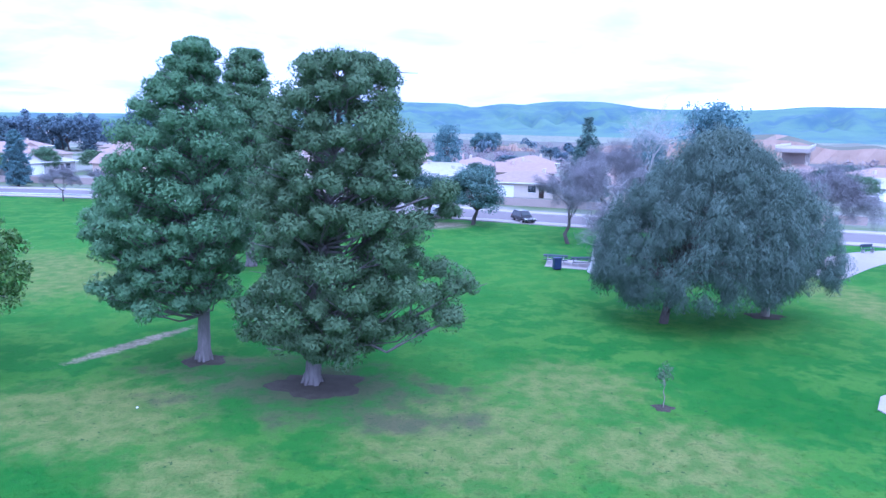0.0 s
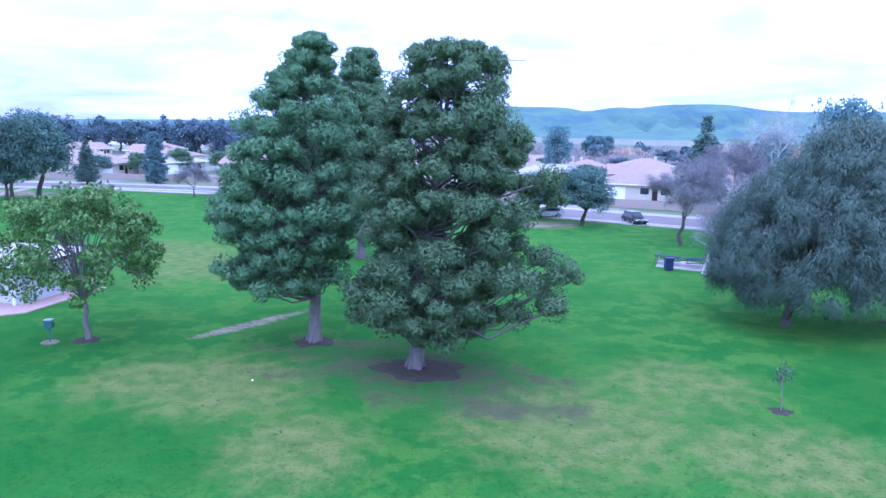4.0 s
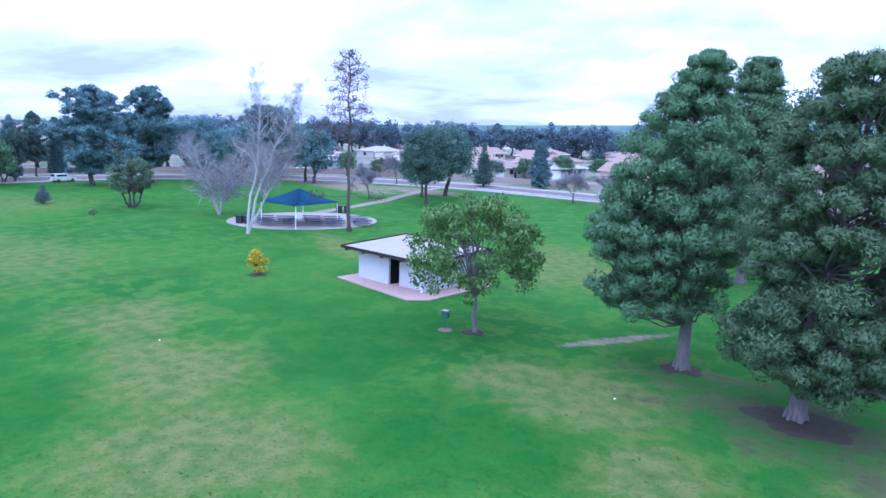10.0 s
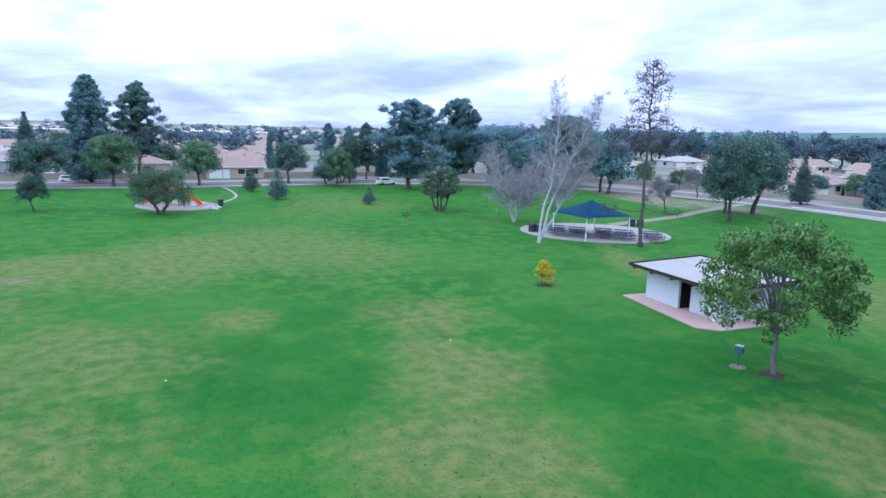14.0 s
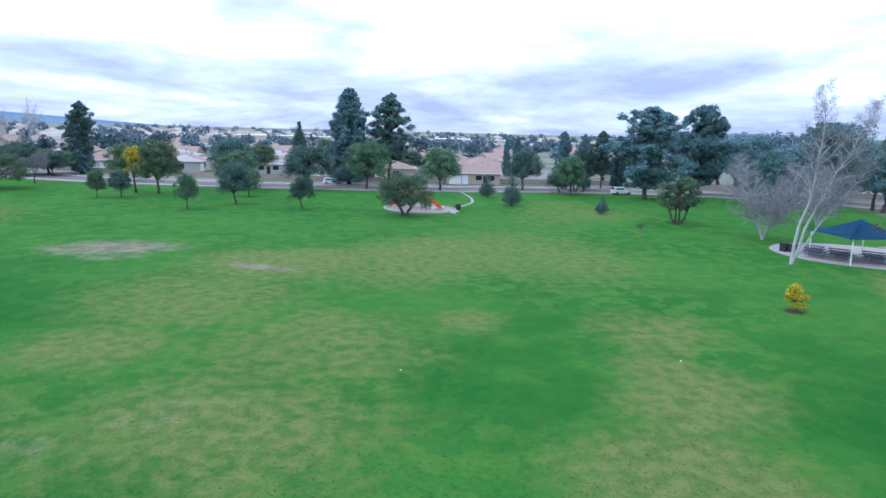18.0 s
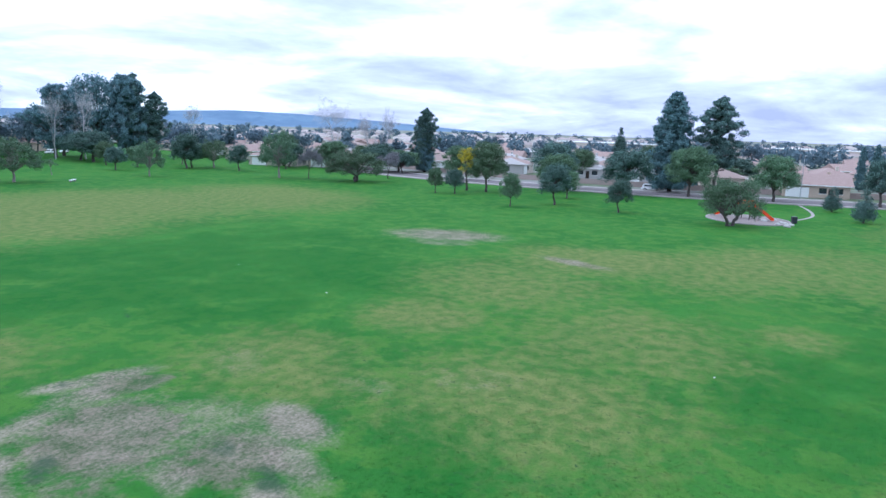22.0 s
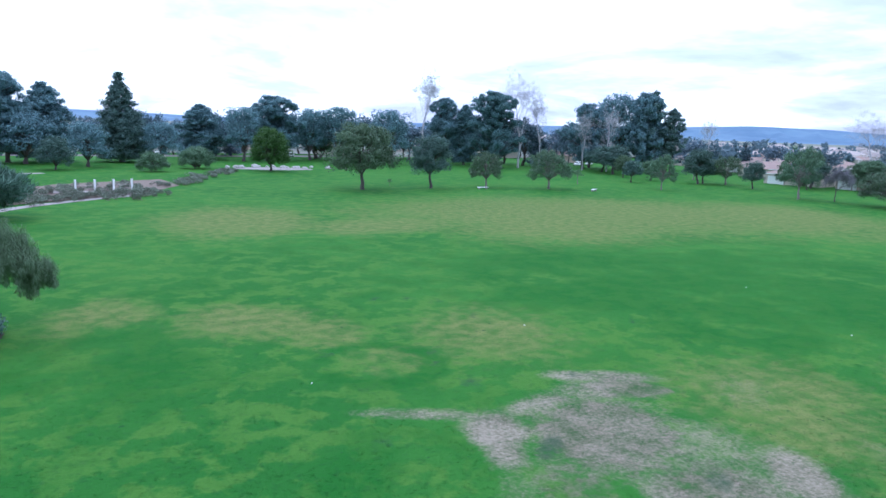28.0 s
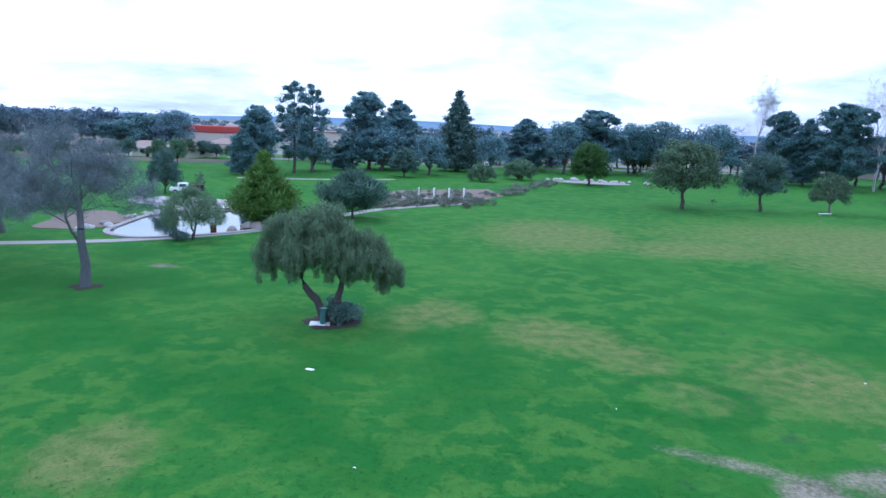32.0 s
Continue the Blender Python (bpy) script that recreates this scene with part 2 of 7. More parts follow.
patch("lush", 16, 32, 4.8, 5.0, 4, 0.7)
patch("lush", -14, 22, 1.4, 1.8, 4, 0.9)
patch("lush", -17, 20, 4.3, 4.0, 17, 1)
patch("lush", -2, 22, 1.2, 1.7, 17, 0.6)
patch("lush", -16, 20, 3.4, 3.9, 37, 1)
patch("lush", -31, 27, 5.3, 5.9, 38, 0.7)
patch("lush", -36, 5, 5.6, 4.2, 62, 0.9)
patch("lush", -30, 27, 5.1, 6.6, 62, 0.8)
patch("lush", -44, 13, 3.9, 4.9, 63, 0.6)
patch("lush", -52, -30, 4.1, 9.3, 96, 1)
patch("lush", -38, 4, 3.3, 6.0, 94, 0.9)
patch("lush", -33, 8, 2.9, 3.1, 94, 0.9)
patch("lush", -24, -9, 1.6, 1.6, 93, 0.9)
patch("lush", -35, -5, 3.6, 2.1, 94, 0.6)
patch("lush", -43, -39, 16.9, 12.5, 128, 0.9)
patch("lush", -21, -9, 2.1, 2.7, 123, 0.9)
patch("lush", -12, -22, 1.7, 1.8, 123, 0.9)
patch("lush", -8, -23, 1.4, 2.6, 155, 0.9)
patch("lush", -49, -49, 17.5, 11.1, 161, 0.9)
patch("lush", 0, -35, 3.9, 7.2, 156, 0.6)
patch("lush", -21, -67, 3.9, 4.9, 163, 0.6)
patch("lush", 7, -33, 5.4, 5.2, -177, 0.7)
patch("lush", 23, -51, 7.4, 12.0, -173, 0.6)
# the worn hollow: a pale tail and blob, an arc of bare soil, thin grass between
patch("bare", -12.2, -25.7, 3.0, 0.55, -27, 0.78)
patch("bare", -14.0, -23.2, 1.6, 1.2, 60, 1.05)
patch("bare", -13.3, -21.4, 1.2, 0.8, 65, 0.9)
patch("bare", -12.0, -18.6, 1.5, 0.8, 60, 0.6)
patch("bare", -17.3, -24.7, 2.2, 0.8, 10, 0.8)
patch("bare", -20.3, -25.0, 1.6, 1.2, 0, 0.72)
patch("bare", -20.9, -26.9, 1.3, 0.7, -31, 0.85)
patch("bare", -23.0, -25.9, 2.1, 0.7, -31, 0.85)
patch("bare", -17.8, -20.8, 5.0, 3.8, 40, 0.58)
patch("bare", -22.0, -15.2, 2.2, 1.2, 60, 0.95)
patch("bare", -19.2, -13.6, 2.4, 0.9, 60, 0.8)
patch("bare", -16.2, -12.4, 1.6, 0.9, 40, 0.95)
patch("bare", -16.4, -16.6, 1.6, 0.9, 30, 0.8)
patch("bare", -20.4, -17.6, 4.0, 2.4, 60, 0.62)
patch("bare", -27.5, -22, 3.0, 1.8, 40, 0.42)
patch("bare", -30, -10, 3.0, 2.0, 80, 0.36)
patch("bare", -27, -14.5, 2.0, 1.2, 80, 0.42)
patch("thin", -18.0, -21.2, 3.0, 2.5, 40, 1)
patch("thin", -22.3, -24.6, 1.9, 1.2, -30, 0.9)
patch("thin", -18.4, -15.6, 2.0, 1.8, 60, 0.85)
patch("thin", -14.0, -18.3, 1.3, 1.3, 0, 0.6)
patch("regrown", -14.3, -17.0, 1.1, 1.0, 0, 1)
patch("regrown", -9.8, -22.9, 1.7, 1.5, 0, 1)
patch("dark", -15.1, -21.0, 1.0, 0.5, 40, 0.9)
patch("dark", -17.6, -13.4, 1.1, 0.5, 50, 0.9)
patch("dark", -19.0, -16.4, 0.8, 0.5, 50, 0.8)
patch("dark", -9.6, -24.0, 0.8, 0.5, 30, 0.5)
patch("bare", -73.5, -27.4, 6.4, 4.2, 98, 0.85)
patch("bare", -68, -26, 3.4, 1.8, 98, 0.62)
patch("bare", -63.6, -10.8, 3.8, 1.2, 60, 0.8)
patch("bare", -116, 97, 24, 6, 165, 1)
patch("bare", -92, 99, 12, 4, 175, 1)
patch("bare", -3, 88, 5, 3, 20, 1)
patch("bare", -17.7, 36.6, 3.6, 0.42, 62, 1.3)
patch("bare", 22, -60, 1.2, 0.8, 0, 0.9)
patch("dark", -18.0, -44.5, 0.79, 0.41, 25, 0.7)
patch("dark", -20.1, -43.7, 0.79, 0.41, 25, 0.7)
patch("dark", -21.8, -42.4, 0.79, 0.41, 25, 0.7)
patch("dark", -22.3, -38.5, 0.77, 0.40, 25, 0.7)
patch("dark", -16.3, -32.9, 0.72, 0.37, 25, 0.7)
patch("dark", -12.6, -46.9, 0.79, 0.41, 25, 0.7)
patch("dark", -31.2, -33.1, 0.77, 0.40, 25, 0.7)
patch("dark", -55.1, -93.2, 1.15, 0.65, 25, 0.7)
patch("dark", -55.7, -86.5, 1.12, 0.63, 25, 0.7)
patch("dark", -60.2, -79.9, 1.10, 0.62, 25, 0.7)
patch("dark", -69.2, -69.2, 1.09, 0.61, 25, 0.7)
patch("dark", -16.2, -28.1, 0.69, 0.35, 25, 0.7)
patch("dark", -15.9, -31.2, 0.71, 0.36, 25, 0.7)
patch("dark", -15.7, -28.3, 0.69, 0.35, 25, 0.7)
patch("dark", -21.2, -27.0, 0.71, 0.36, 25, 0.7)
patch("dark", -10.9, -34.6, 0.72, 0.37, 25, 0.7)
# a ring of richer grass
for k in range(11):
    patch("lush", -12.8 + 2.9 * math.cos(k * 0.52 + 0.4), -32.4 + 3.0 * math.sin(k * 0.52 + 0.4), 0.75, 0.5, 30 * k + 113, 1.6)
patch("mulch", -6.2, 30.6, 6.5, 3.6, -8, 0.75)
patch("mulch", -11, 33.0, 4.5, 2.4, 0, 0.65)
patch("mulch", -2, 27.5, 4.0, 1.4, 0, 0.7)
ragged = LAWN.noise(1.1, 7, 0.64, None, 0.15)
grit = LAWN.noise(5.0, 6, 0.75)
soft_green = LAWN.mix(LAWN.span(broad, 0.35, 0.65), (0.031, 0.130, 0.019), (0.053, 0.168, 0.025))
soft_green = LAWN.mix(LAWN.span(patchy, 0.46, 0.56, 0.0, 0.8), soft_green, (0.080, 0.182, 0.028))
lush_sum = LAWN.math("ADD", LAWN.math("ADD", LAWN.math("MULTIPLY", clumpy, 0.7), LAWN.math("MULTIPLY", patchy, 0.3)), LAWN.math("MULTIPLY", wear("lush"), 0.16))
soft_green = LAWN.mix(LAWN.span(lush_sum, 0.50, 0.66, 0.0, 0.68), soft_green, (0.021, 0.116, 0.014))
dry_tone = LAWN.mix(LAWN.span(ragged, 0.38, 0.62), (0.104, 0.156, 0.039), (0.184, 0.202, 0.064))
dry_sum = LAWN.math("ADD", LAWN.math("MULTIPLY", clumpy, 0.24), LAWN.math("ADD", LAWN.math("MULTIPLY", ragged, 0.32), LAWN.math("MULTIPLY", patchy, 0.12)))
dry_sum = LAWN.math("ADD", dry_sum, LAWN.math("MULTIPLY", wear("dry"), 0.40))
dry_sum = LAWN.math("SUBTRACT", dry_sum, LAWN.math("MULTIPLY", wear("lush"), 0.06))
dry_sum = LAWN.math("ADD", dry_sum, LAWN.math("MULTIPLY", LAWN.math("SUBTRACT", broad, 0.5), 0.15))
dry = LAWN.span(dry_sum, 0.42, 0.74, 0.0, 0.92)
ground_tone = LAWN.mix(dry, soft_green, dry_tone)
mulchy = LAWN.math("ADD", LAWN.math("MULTIPLY", wear("mulch"), 0.5), patchy)
ground_tone = LAWN.mix(LAWN.span(mulchy, 0.62, 0.95, 0.0, 0.75), ground_tone, (0.085, 0.074, 0.054))
dust = LAWN.mix(LAWN.span(LAWN.math("ADD", LAWN.math("MULTIPLY", grit, 0.6), LAWN.math("MULTIPLY", patchy, 0.4)), 0.38, 0.62), (0.135, 0.106, 0.082), (0.355, 0.284, 0.232))
bare_sum = LAWN.math("ADD", LAWN.math("ADD", LAWN.math("ADD", LAWN.math("MULTIPLY", ragged, 0.3), LAWN.math("MULTIPLY", patchy, 0.3)), LAWN.math("MULTIPLY", grit, 0.4)), LAWN.math("MULTIPLY", wear("bare"), 0.62))
bare_sum = LAWN.math("SUBTRACT", bare_sum, LAWN.math("MULTIPLY", wear("regrown"), 0.5))
thin = LAWN.math("ADD", LAWN.math("MULTIPLY", wear("thin"), 0.55), LAWN.math("MULTIPLY", ragged, 0.7))
ground_tone = LAWN.mix(LAWN.span(thin, 0.48, 0.82, 0.0, 0.88), ground_tone, LAWN.mix(LAWN.span(LAWN.math("ADD", LAWN.math("MULTIPLY", grit, 0.4), LAWN.math("MULTIPLY", ragged, 0.6)), 0.40, 0.60), (0.066, 0.094, 0.044), (0.200, 0.164, 0.124)))
ground_tone = LAWN.mix(LAWN.span(bare_sum, 0.66, 1.14, 0.0, 0.88), ground_tone, dust)
# coarse dark weeds: sparse tussocks where the turf is dry or worn, and a few close stands
weedy = LAWN.math("ADD", LAWN.noise(3.4, 5, 0.6, None, 0.4), LAWN.math("MULTIPLY", dry, 0.06))
ground_tone = LAWN.mix(LAWN.span(weedy, 0.66, 0.74, 0.0, 0.75), ground_tone, (0.022, 0.062, 0.026))
stand = LAWN.math("ADD", LAWN.math("MULTIPLY", wear("dark"), 0.45), LAWN.math("MULTIPLY", ragged, 0.8))
ground_tone = LAWN.mix(LAWN.span(stand, 0.54, 0.86, 0.0, 0.75), ground_tone, (0.036, 0.074, 0.040))
ground_tone = LAWN.mix(LAWN.span(tufts, 0.52, 0.66, 0.0, 0.42), ground_tone, (0.020, 0.078, 0.020))
ground_tone = LAWN.mix(LAWN.span(blades, 0.4, 0.75, 0.0, 0.3), ground_tone, (0.02, 0.06, 0.015))
LAWN.colour(ground_tone).bump(LAWN.math("ADD", blades, LAWN.math("MULTIPLY", tufts, 1.5)), 0.6, 0.06)
LAWN.bsdf.inputs["Specular IOR Level"].default_value = 0.06
M_LAWN = LAWN.mat

M_CONCRETE = plain("concrete", (0.34, 0.30, 0.295), 0.85, 0, 2.5, 0.18)
M_PINK_SLAB = plain("pink_concrete", (0.46, 0.32, 0.30), 0.85, 0, 2.0, 0.18)
M_ASPHALT = plain("asphalt", (0.185, 0.160, 0.165), 0.9, 0, 3.0, 0.2)
M_PATH = plain("earth_stained_concrete", (0.27, 0.225, 0.200), 0.9, 0, 2.0, 0.22)
M_KERB = plain("kerb_concrete", (0.5, 0.47, 0.45), 0.8, 0, 3.0, 0.15)
M_SAND = plain("play_sand", (0.27, 0.225, 0.215), 0.95, 0, 3.0, 0.2)
M_MULCH = plain("bark_mulch", (0.060, 0.053, 0.044), 0.95, 0, 9.0, 0.6)
M_WHITEWALL = plain("painted_block", (0.52, 0.53, 0.58), 0.75, 0, 2.0, 0.10)
M_ROOFGRAVEL = plain("pale_roofing", (0.38, 0.345, 0.34), 0.9, 0, 4.0, 0.25)
M_DARKWOOD = plain("dark_brown_wood", (0.045, 0.033, 0.028), 0.7, 0, 8.0, 0.3)
M_DARK = plain("dark_interior", (0.015, 0.015, 0.018), 0.8, 0, 4.0, 0.2)
M_METAL = plain("galvanised_steel", (0.42, 0.43, 0.45), 0.4, 0.7, 8.0, 0.15)
M_WHITEPAINT = plain("white_paint", (0.8, 0.8, 0.8), 0.5, 0, 8.0, 0.06)
M_BLUE = plain("blue_shade_cloth", (0.036, 0.112, 0.225), 0.75, 0, 5.0, 0.2)
M_TABLE = plain("coated_mesh_table", (0.045, 0.055, 0.085), 0.6, 0.1, 9.0, 0.25)
M_BIN = plain("dark_bin_plastic", (0.018, 0.022, 0.032), 0.5, 0, 8.0, 0.3)
M_NAVY = plain("navy_bin_plastic", (0.015, 0.025, 0.09), 0.5, 0, 8.0, 0.3)
M_REDBIN = plain("brown_red_bin", (0.13, 0.035, 0.03), 0.6, 0, 8.0, 0.3)
M_ORANGE = plain("orange_plastic", (0.75, 0.10, 0.02), 0.4, 0, 6.0, 0.1)
M_TEAL = plain("green_utility_paint", (0.05, 0.14, 0.13), 0.55, 0.1, 8.0, 0.2)
M_ROCK = plain("boulder_stone", (0.33, 0.29, 0.27), 0.9, 0, 2.0, 0.35)
M_RIPRAP = plain("pale_cobble", (0.45, 0.42, 0.41), 0.9, 0, 3.0, 0.3)
M_SOIL = plain("garden_soil", (0.20, 0.155, 0.13), 0.95, 0, 2.0, 0.3)
M_GLASS = plain("window_glass", (0.03, 0.04, 0.05), 0.08, 0.0, 2.0, 0.2)
M_TYRE = plain("tyre_rubber", (0.02, 0.02, 0.022), 0.9, 0, 10.0, 0.2)
M_CARWHITE = plain("white_car_paint", (0.78, 0.78, 0.8), 0.2, 0, 2.0, 0.04)
M_CARDARK = plain("dark_car_paint", (0.03, 0.032, 0.04), 0.2, 0, 2.0, 0.1)
M_CARSILVER = plain("silver_car_paint", (0.45, 0.47, 0.5), 0.25, 0.5, 2.0, 0.06)
M_CHROME = plain("bright_metal", (0.7, 0.7, 0.72), 0.2, 1.0, 6.0, 0.05)
M_LAMP = plain("lamp_lens", (0.7, 0.68, 0.62), 0.15, 0, 6.0, 0.1)
M_REDLAMP = plain("red_lens", (0.4, 0.02, 0.02), 0.2, 0, 6.0, 0.1)
M_LITTER = plain("white_paper", (0.85, 0.85, 0.85), 0.7, 0, 10.0, 0.05)
M_FENCE = plain("pale_fence_board", (0.42, 0.36, 0.34), 0.8, 0, 4.0, 0.2)
M_BLOCKWALL = plain("tan_block_wall", (0.36, 0.29, 0.27), 0.9, 0, 3.0, 0.2)

M_BARK = bark("grey_bark", (0.11, 0.09, 0.085), (0.26, 0.22, 0.21))
M_BARKDARK = bark("dark_bark", (0.035, 0.03, 0.03), (0.10, 0.085, 0.08))
M_BARKSLATE = bark("slate_grey_bark", (0.055, 0.060, 0.066), (0.125, 0.13, 0.14))
M_BARKPINE = bark("grey_brown_pine_bark", (0.075, 0.066, 0.070), (0.185, 0.165, 0.168))
M_BARKWHITE = bark("white_bark", (0.20, 0.195, 0.21), (0.50, 0.485, 0.50), 3.0)
M_TWIG = bark("grey_twig", (0.135, 0.130, 0.148), (0.25, 0.24, 0.268), 9.0)
M_TWIGBLUE = bark("blue_grey_twig", (0.105, 0.125, 0.140), (0.19, 0.22, 0.24), 9.0)
M_TWIGRED = bark("brown_twig", (0.12, 0.075, 0.08), (0.23, 0.15, 0.16), 9.0)
F_PINE = foliage("pine_needles", (0.112, 0.204, 0.106), (0.158, 0.250, 0.122))
# needles for distant conifers, lightened in the colour itself for air haze
F_PINEFAR = foliage("hazed_pine_needles", (0.085, 0.152, 0.146), (0.178, 0.270, 0.234))
F_WILLOW = foliage("grey_green_leaves", (0.112, 0.166, 0.142), (0.168, 0.228, 0.192))
F_MAGNOLIA = foliage("glossy_leaves", (0.062, 0.158, 0.040), (0.180, 0.335, 0.080), (0.34, 0.47, 0.19), 0.08, 0.45)
F_OAK = foliage("oak_leaves", (0.084, 0.152, 0.086), (0.172, 0.260, 0.145))
F_OLIVE = foliage("olive_leaves", (0.064, 0.121, 0.070), (0.165, 0.237, 0.138))
# blue and lift of aerial haze painted into the far evergreens
F_DARK = foliage("haze_blued_evergreen", (0.106, 0.200, 0.218), (0.196, 0.310, 0.328))
F_BRIGHT = foliage("bright_leaves", (0.034, 0.098, 0.022), (0.100, 0.210, 0.045))
F_GOLD = foliage("gold_green_needles", (0.058, 0.165, 0.032), (0.185, 0.345, 0.056))
F_YELLOW = foliage("yellow_leaves", (0.30, 0.27, 0.02), (0.74, 0.60, 0.03))
F_DEAD = foliage("dry_brown_needles", (0.065, 0.045, 0.055), (0.15, 0.105, 0.115))
F_GREY = foliage("grey_shrub_leaves", (0.10, 0.125, 0.090), (0.22, 0.25, 0.18), (0.66, 0.64, 0.60), 0.07)
F_FUZZ = foliage("bare_twig_haze", (0.16, 0.135, 0.155), (0.30, 0.25, 0.28))
# distance haze is put into this leaf colour: paler and bluer
F_FAR = foliage("haze_blued_leaves", (0.083, 0.129, 0.163), (0.155, 0.216, 0.255))
F_DARKOAK = foliage("dark_oak_leaves", (0.064, 0.124, 0.110), (0.142, 0.218, 0.176))
F_PEPPER = foliage("pepper_leaves", (0.128, 0.214, 0.118), (0.228, 0.336, 0.186))
F_JUNIPER = foliage("juniper_sprays", (0.060, 0.118, 0.088), (0.130, 0.212, 0.150))


# ---- tools ----
def mesh_of(name, verts, faces, material, smooth=False):
    me = bpy.data.meshes.new(name)
    me.from_pydata([tuple(v) for v in verts], [], faces)
    me.materials.append(material)
    if smooth:
        me.polygons.foreach_set("use_smooth", [True] * len(me.polygons))
    me.update()
    return me


def quads(name, leaf, material):
    """A mesh of loose four-cornered leaves, shaded softly by the clump that each belongs to."""
    corners, normals = leaf
    face = np.cross(corners[:, 1] - corners[:, 0], corners[:, 3] - corners[:, 0])
    away = (face * normals).sum(1) < 0
    corners[away] = corners[away][:, ::-1]
    n = len(corners)
    me = bpy.data.meshes.new(name)
    me.vertices.add(4 * n)
    me.vertices.foreach_set("co", np.asarray(corners, np.float32).ravel())
    me.loops.add(4 * n)
    me.loops.foreach_set("vertex_index", np.arange(4 * n, dtype=np.int32))
    me.polygons.add(n)
    me.polygons.foreach_set("loop_start", np.arange(0, 4 * n, 4, dtype=np.int32))
    me.materials.append(material)
    me.update(calc_edges=True)
    me.polygons.foreach_set("use_smooth", np.ones(n, bool))
    me.normals_split_custom_set_from_vertices(np.repeat(normals, 4, 0).astype(np.float32))
    return me


def child(name, me, parent, label=""):
    ob = new(name, me)
    ob.parent = parent
    if label:
        tagged(ob, label)
    return ob


def part(name, bm, material, parent, label=""):
    """Links a bmesh as one mesh object under a thing or a part."""
    me = bpy.data.meshes.new(name)
    bm.to_mesh(me)
    bm.free()
    me.materials.append(material)
    return child(name, me, parent, label)


def base(name, x, y, z=0.0, turn=0.0, label="", category="", group="", kind=""):
    ob = new(name)
    ob.matrix_basis = pose(x, y, z, 0, 0, turn)
    return tagged(ob, label, category, group, kind)


def setting(name, bm, material, label="", category=""):
    me = bpy.data.meshes.new(name)
    bm.to_mesh(me)
    bm.free()
    me.materials.append(material)
    return tagged(new(name, me), label, category, kind="structure")


def box(bm, x, y, z, sx, sy, sz, bevel=0.0, turn=0.0, tilt=(0, 0)):
    """A block with its centre at x, y and its underside at z."""
    m = pose(x, y, z + sz / 2, tilt[0], tilt[1], turn) @ Matrix.Diagonal((sx, sy, sz, 1))
    made = bmesh.ops.create_cube(bm, size=1.0, matrix=m)
    if bevel:
        edges = list({e for v in made["verts"] for e in v.link_edges})
        bmesh.ops.bevel(bm, geom=edges, offset=bevel, segments=1, affect="EDGES")
    return bm


def boxed(*args, **kw):
    return box(bmesh.new(), *args, **kw)


def rod(bm, a, b, r0, r1=None, sides=8):
    a, b = Vector(a), Vector(b)
    m = Matrix.Translation((a + b) / 2) @ (b - a).to_track_quat("Z", "Y").to_matrix().to_4x4()
    bmesh.ops.create_cone(bm, cap_ends=True, segments=sides, radius1=r0, radius2=r0 if r1 is None else r1, depth=(b - a).length, matrix=m)
    return bm


def rodded(*args, **kw):
    return rod(bmesh.new(), *args, **kw)


def slab(bm, outline, z0, z1):
    """A flat slab from an outline, with sides."""
    top = [bm.verts.new((x, y, z1)) for x, y in outline]
    low = [bm.verts.new((x, y, z0)) for x, y in outline]
    bm.faces.new(top)
    for k in range(len(outline)):
        j = (k + 1) % len(outline)
        bm.faces.new((top[k], low[k], low[j], top[j]))
    bmesh.ops.recalc_face_normals(bm, faces=bm.faces[:])
    return bm


def ring(x, y, a, b, turn=0.0, n=48, uneven=0.0, seed=0):
    rng = np.random.default_rng(seed)
    wob = [1 + uneven * (math.sin(3 * k / n * 6.283 + seed) + math.sin(5 * k / n * 6.283 + 2 * seed)) / 2 + uneven * rng.normal() * 0.3 for k in range(n)]
    c, s = math.cos(radians(turn)), math.sin(radians(turn))
    pts = [(a * wob[k] * math.cos(6.2832 * k / n), b * wob[k] * math.sin(6.2832 * k / n)) for k in range(n)]
    return [(x + c * u - s * v, y + s * u + c * v) for u, v in pts]


def ribbon(line, left, right, z0, z1):
    """A strip along a line of points, between two offsets to its left."""
    pts = [Vector((*p, 0)) for p in line]
    fine = []
    for k in range(len(pts) - 1):
        p0, p1, p2, p3 = pts[max(k - 1, 0)], pts[k], pts[k + 1], pts[min(k + 2, len(pts) - 1)]
        for j in range(8):
            t = j / 8
            fine.append(0.5 * (2 * p1 + (p2 - p0) * t + (2 * p0 - 5 * p1 + 4 * p2 - p3) * t * t + (3 * p1 - p0 - 3 * p2 + p3) * t ** 3))
    fine.append(pts[-1])
    bm = bmesh.new()
    rows = []
    for k, p in enumerate(fine):
        d = (fine[min(k + 1, len(fine) - 1)] - fine[max(k - 1, 0)]).normalized()
        n = Vector((-d.y, d.x, 0))
        rows.append([bm.verts.new((p + n * o)[:2] + (z,)) for o, z in ((right, z0), (right, z1), (left, z1), (left, z0))])
    for a, b in zip(rows, rows[1:]):
        for k in range(3):
            bm.faces.new((a[k], b[k], b[k + 1], a[k + 1]))
    bmesh.ops.recalc_face_normals(bm, faces=bm.faces[:])
    return bm


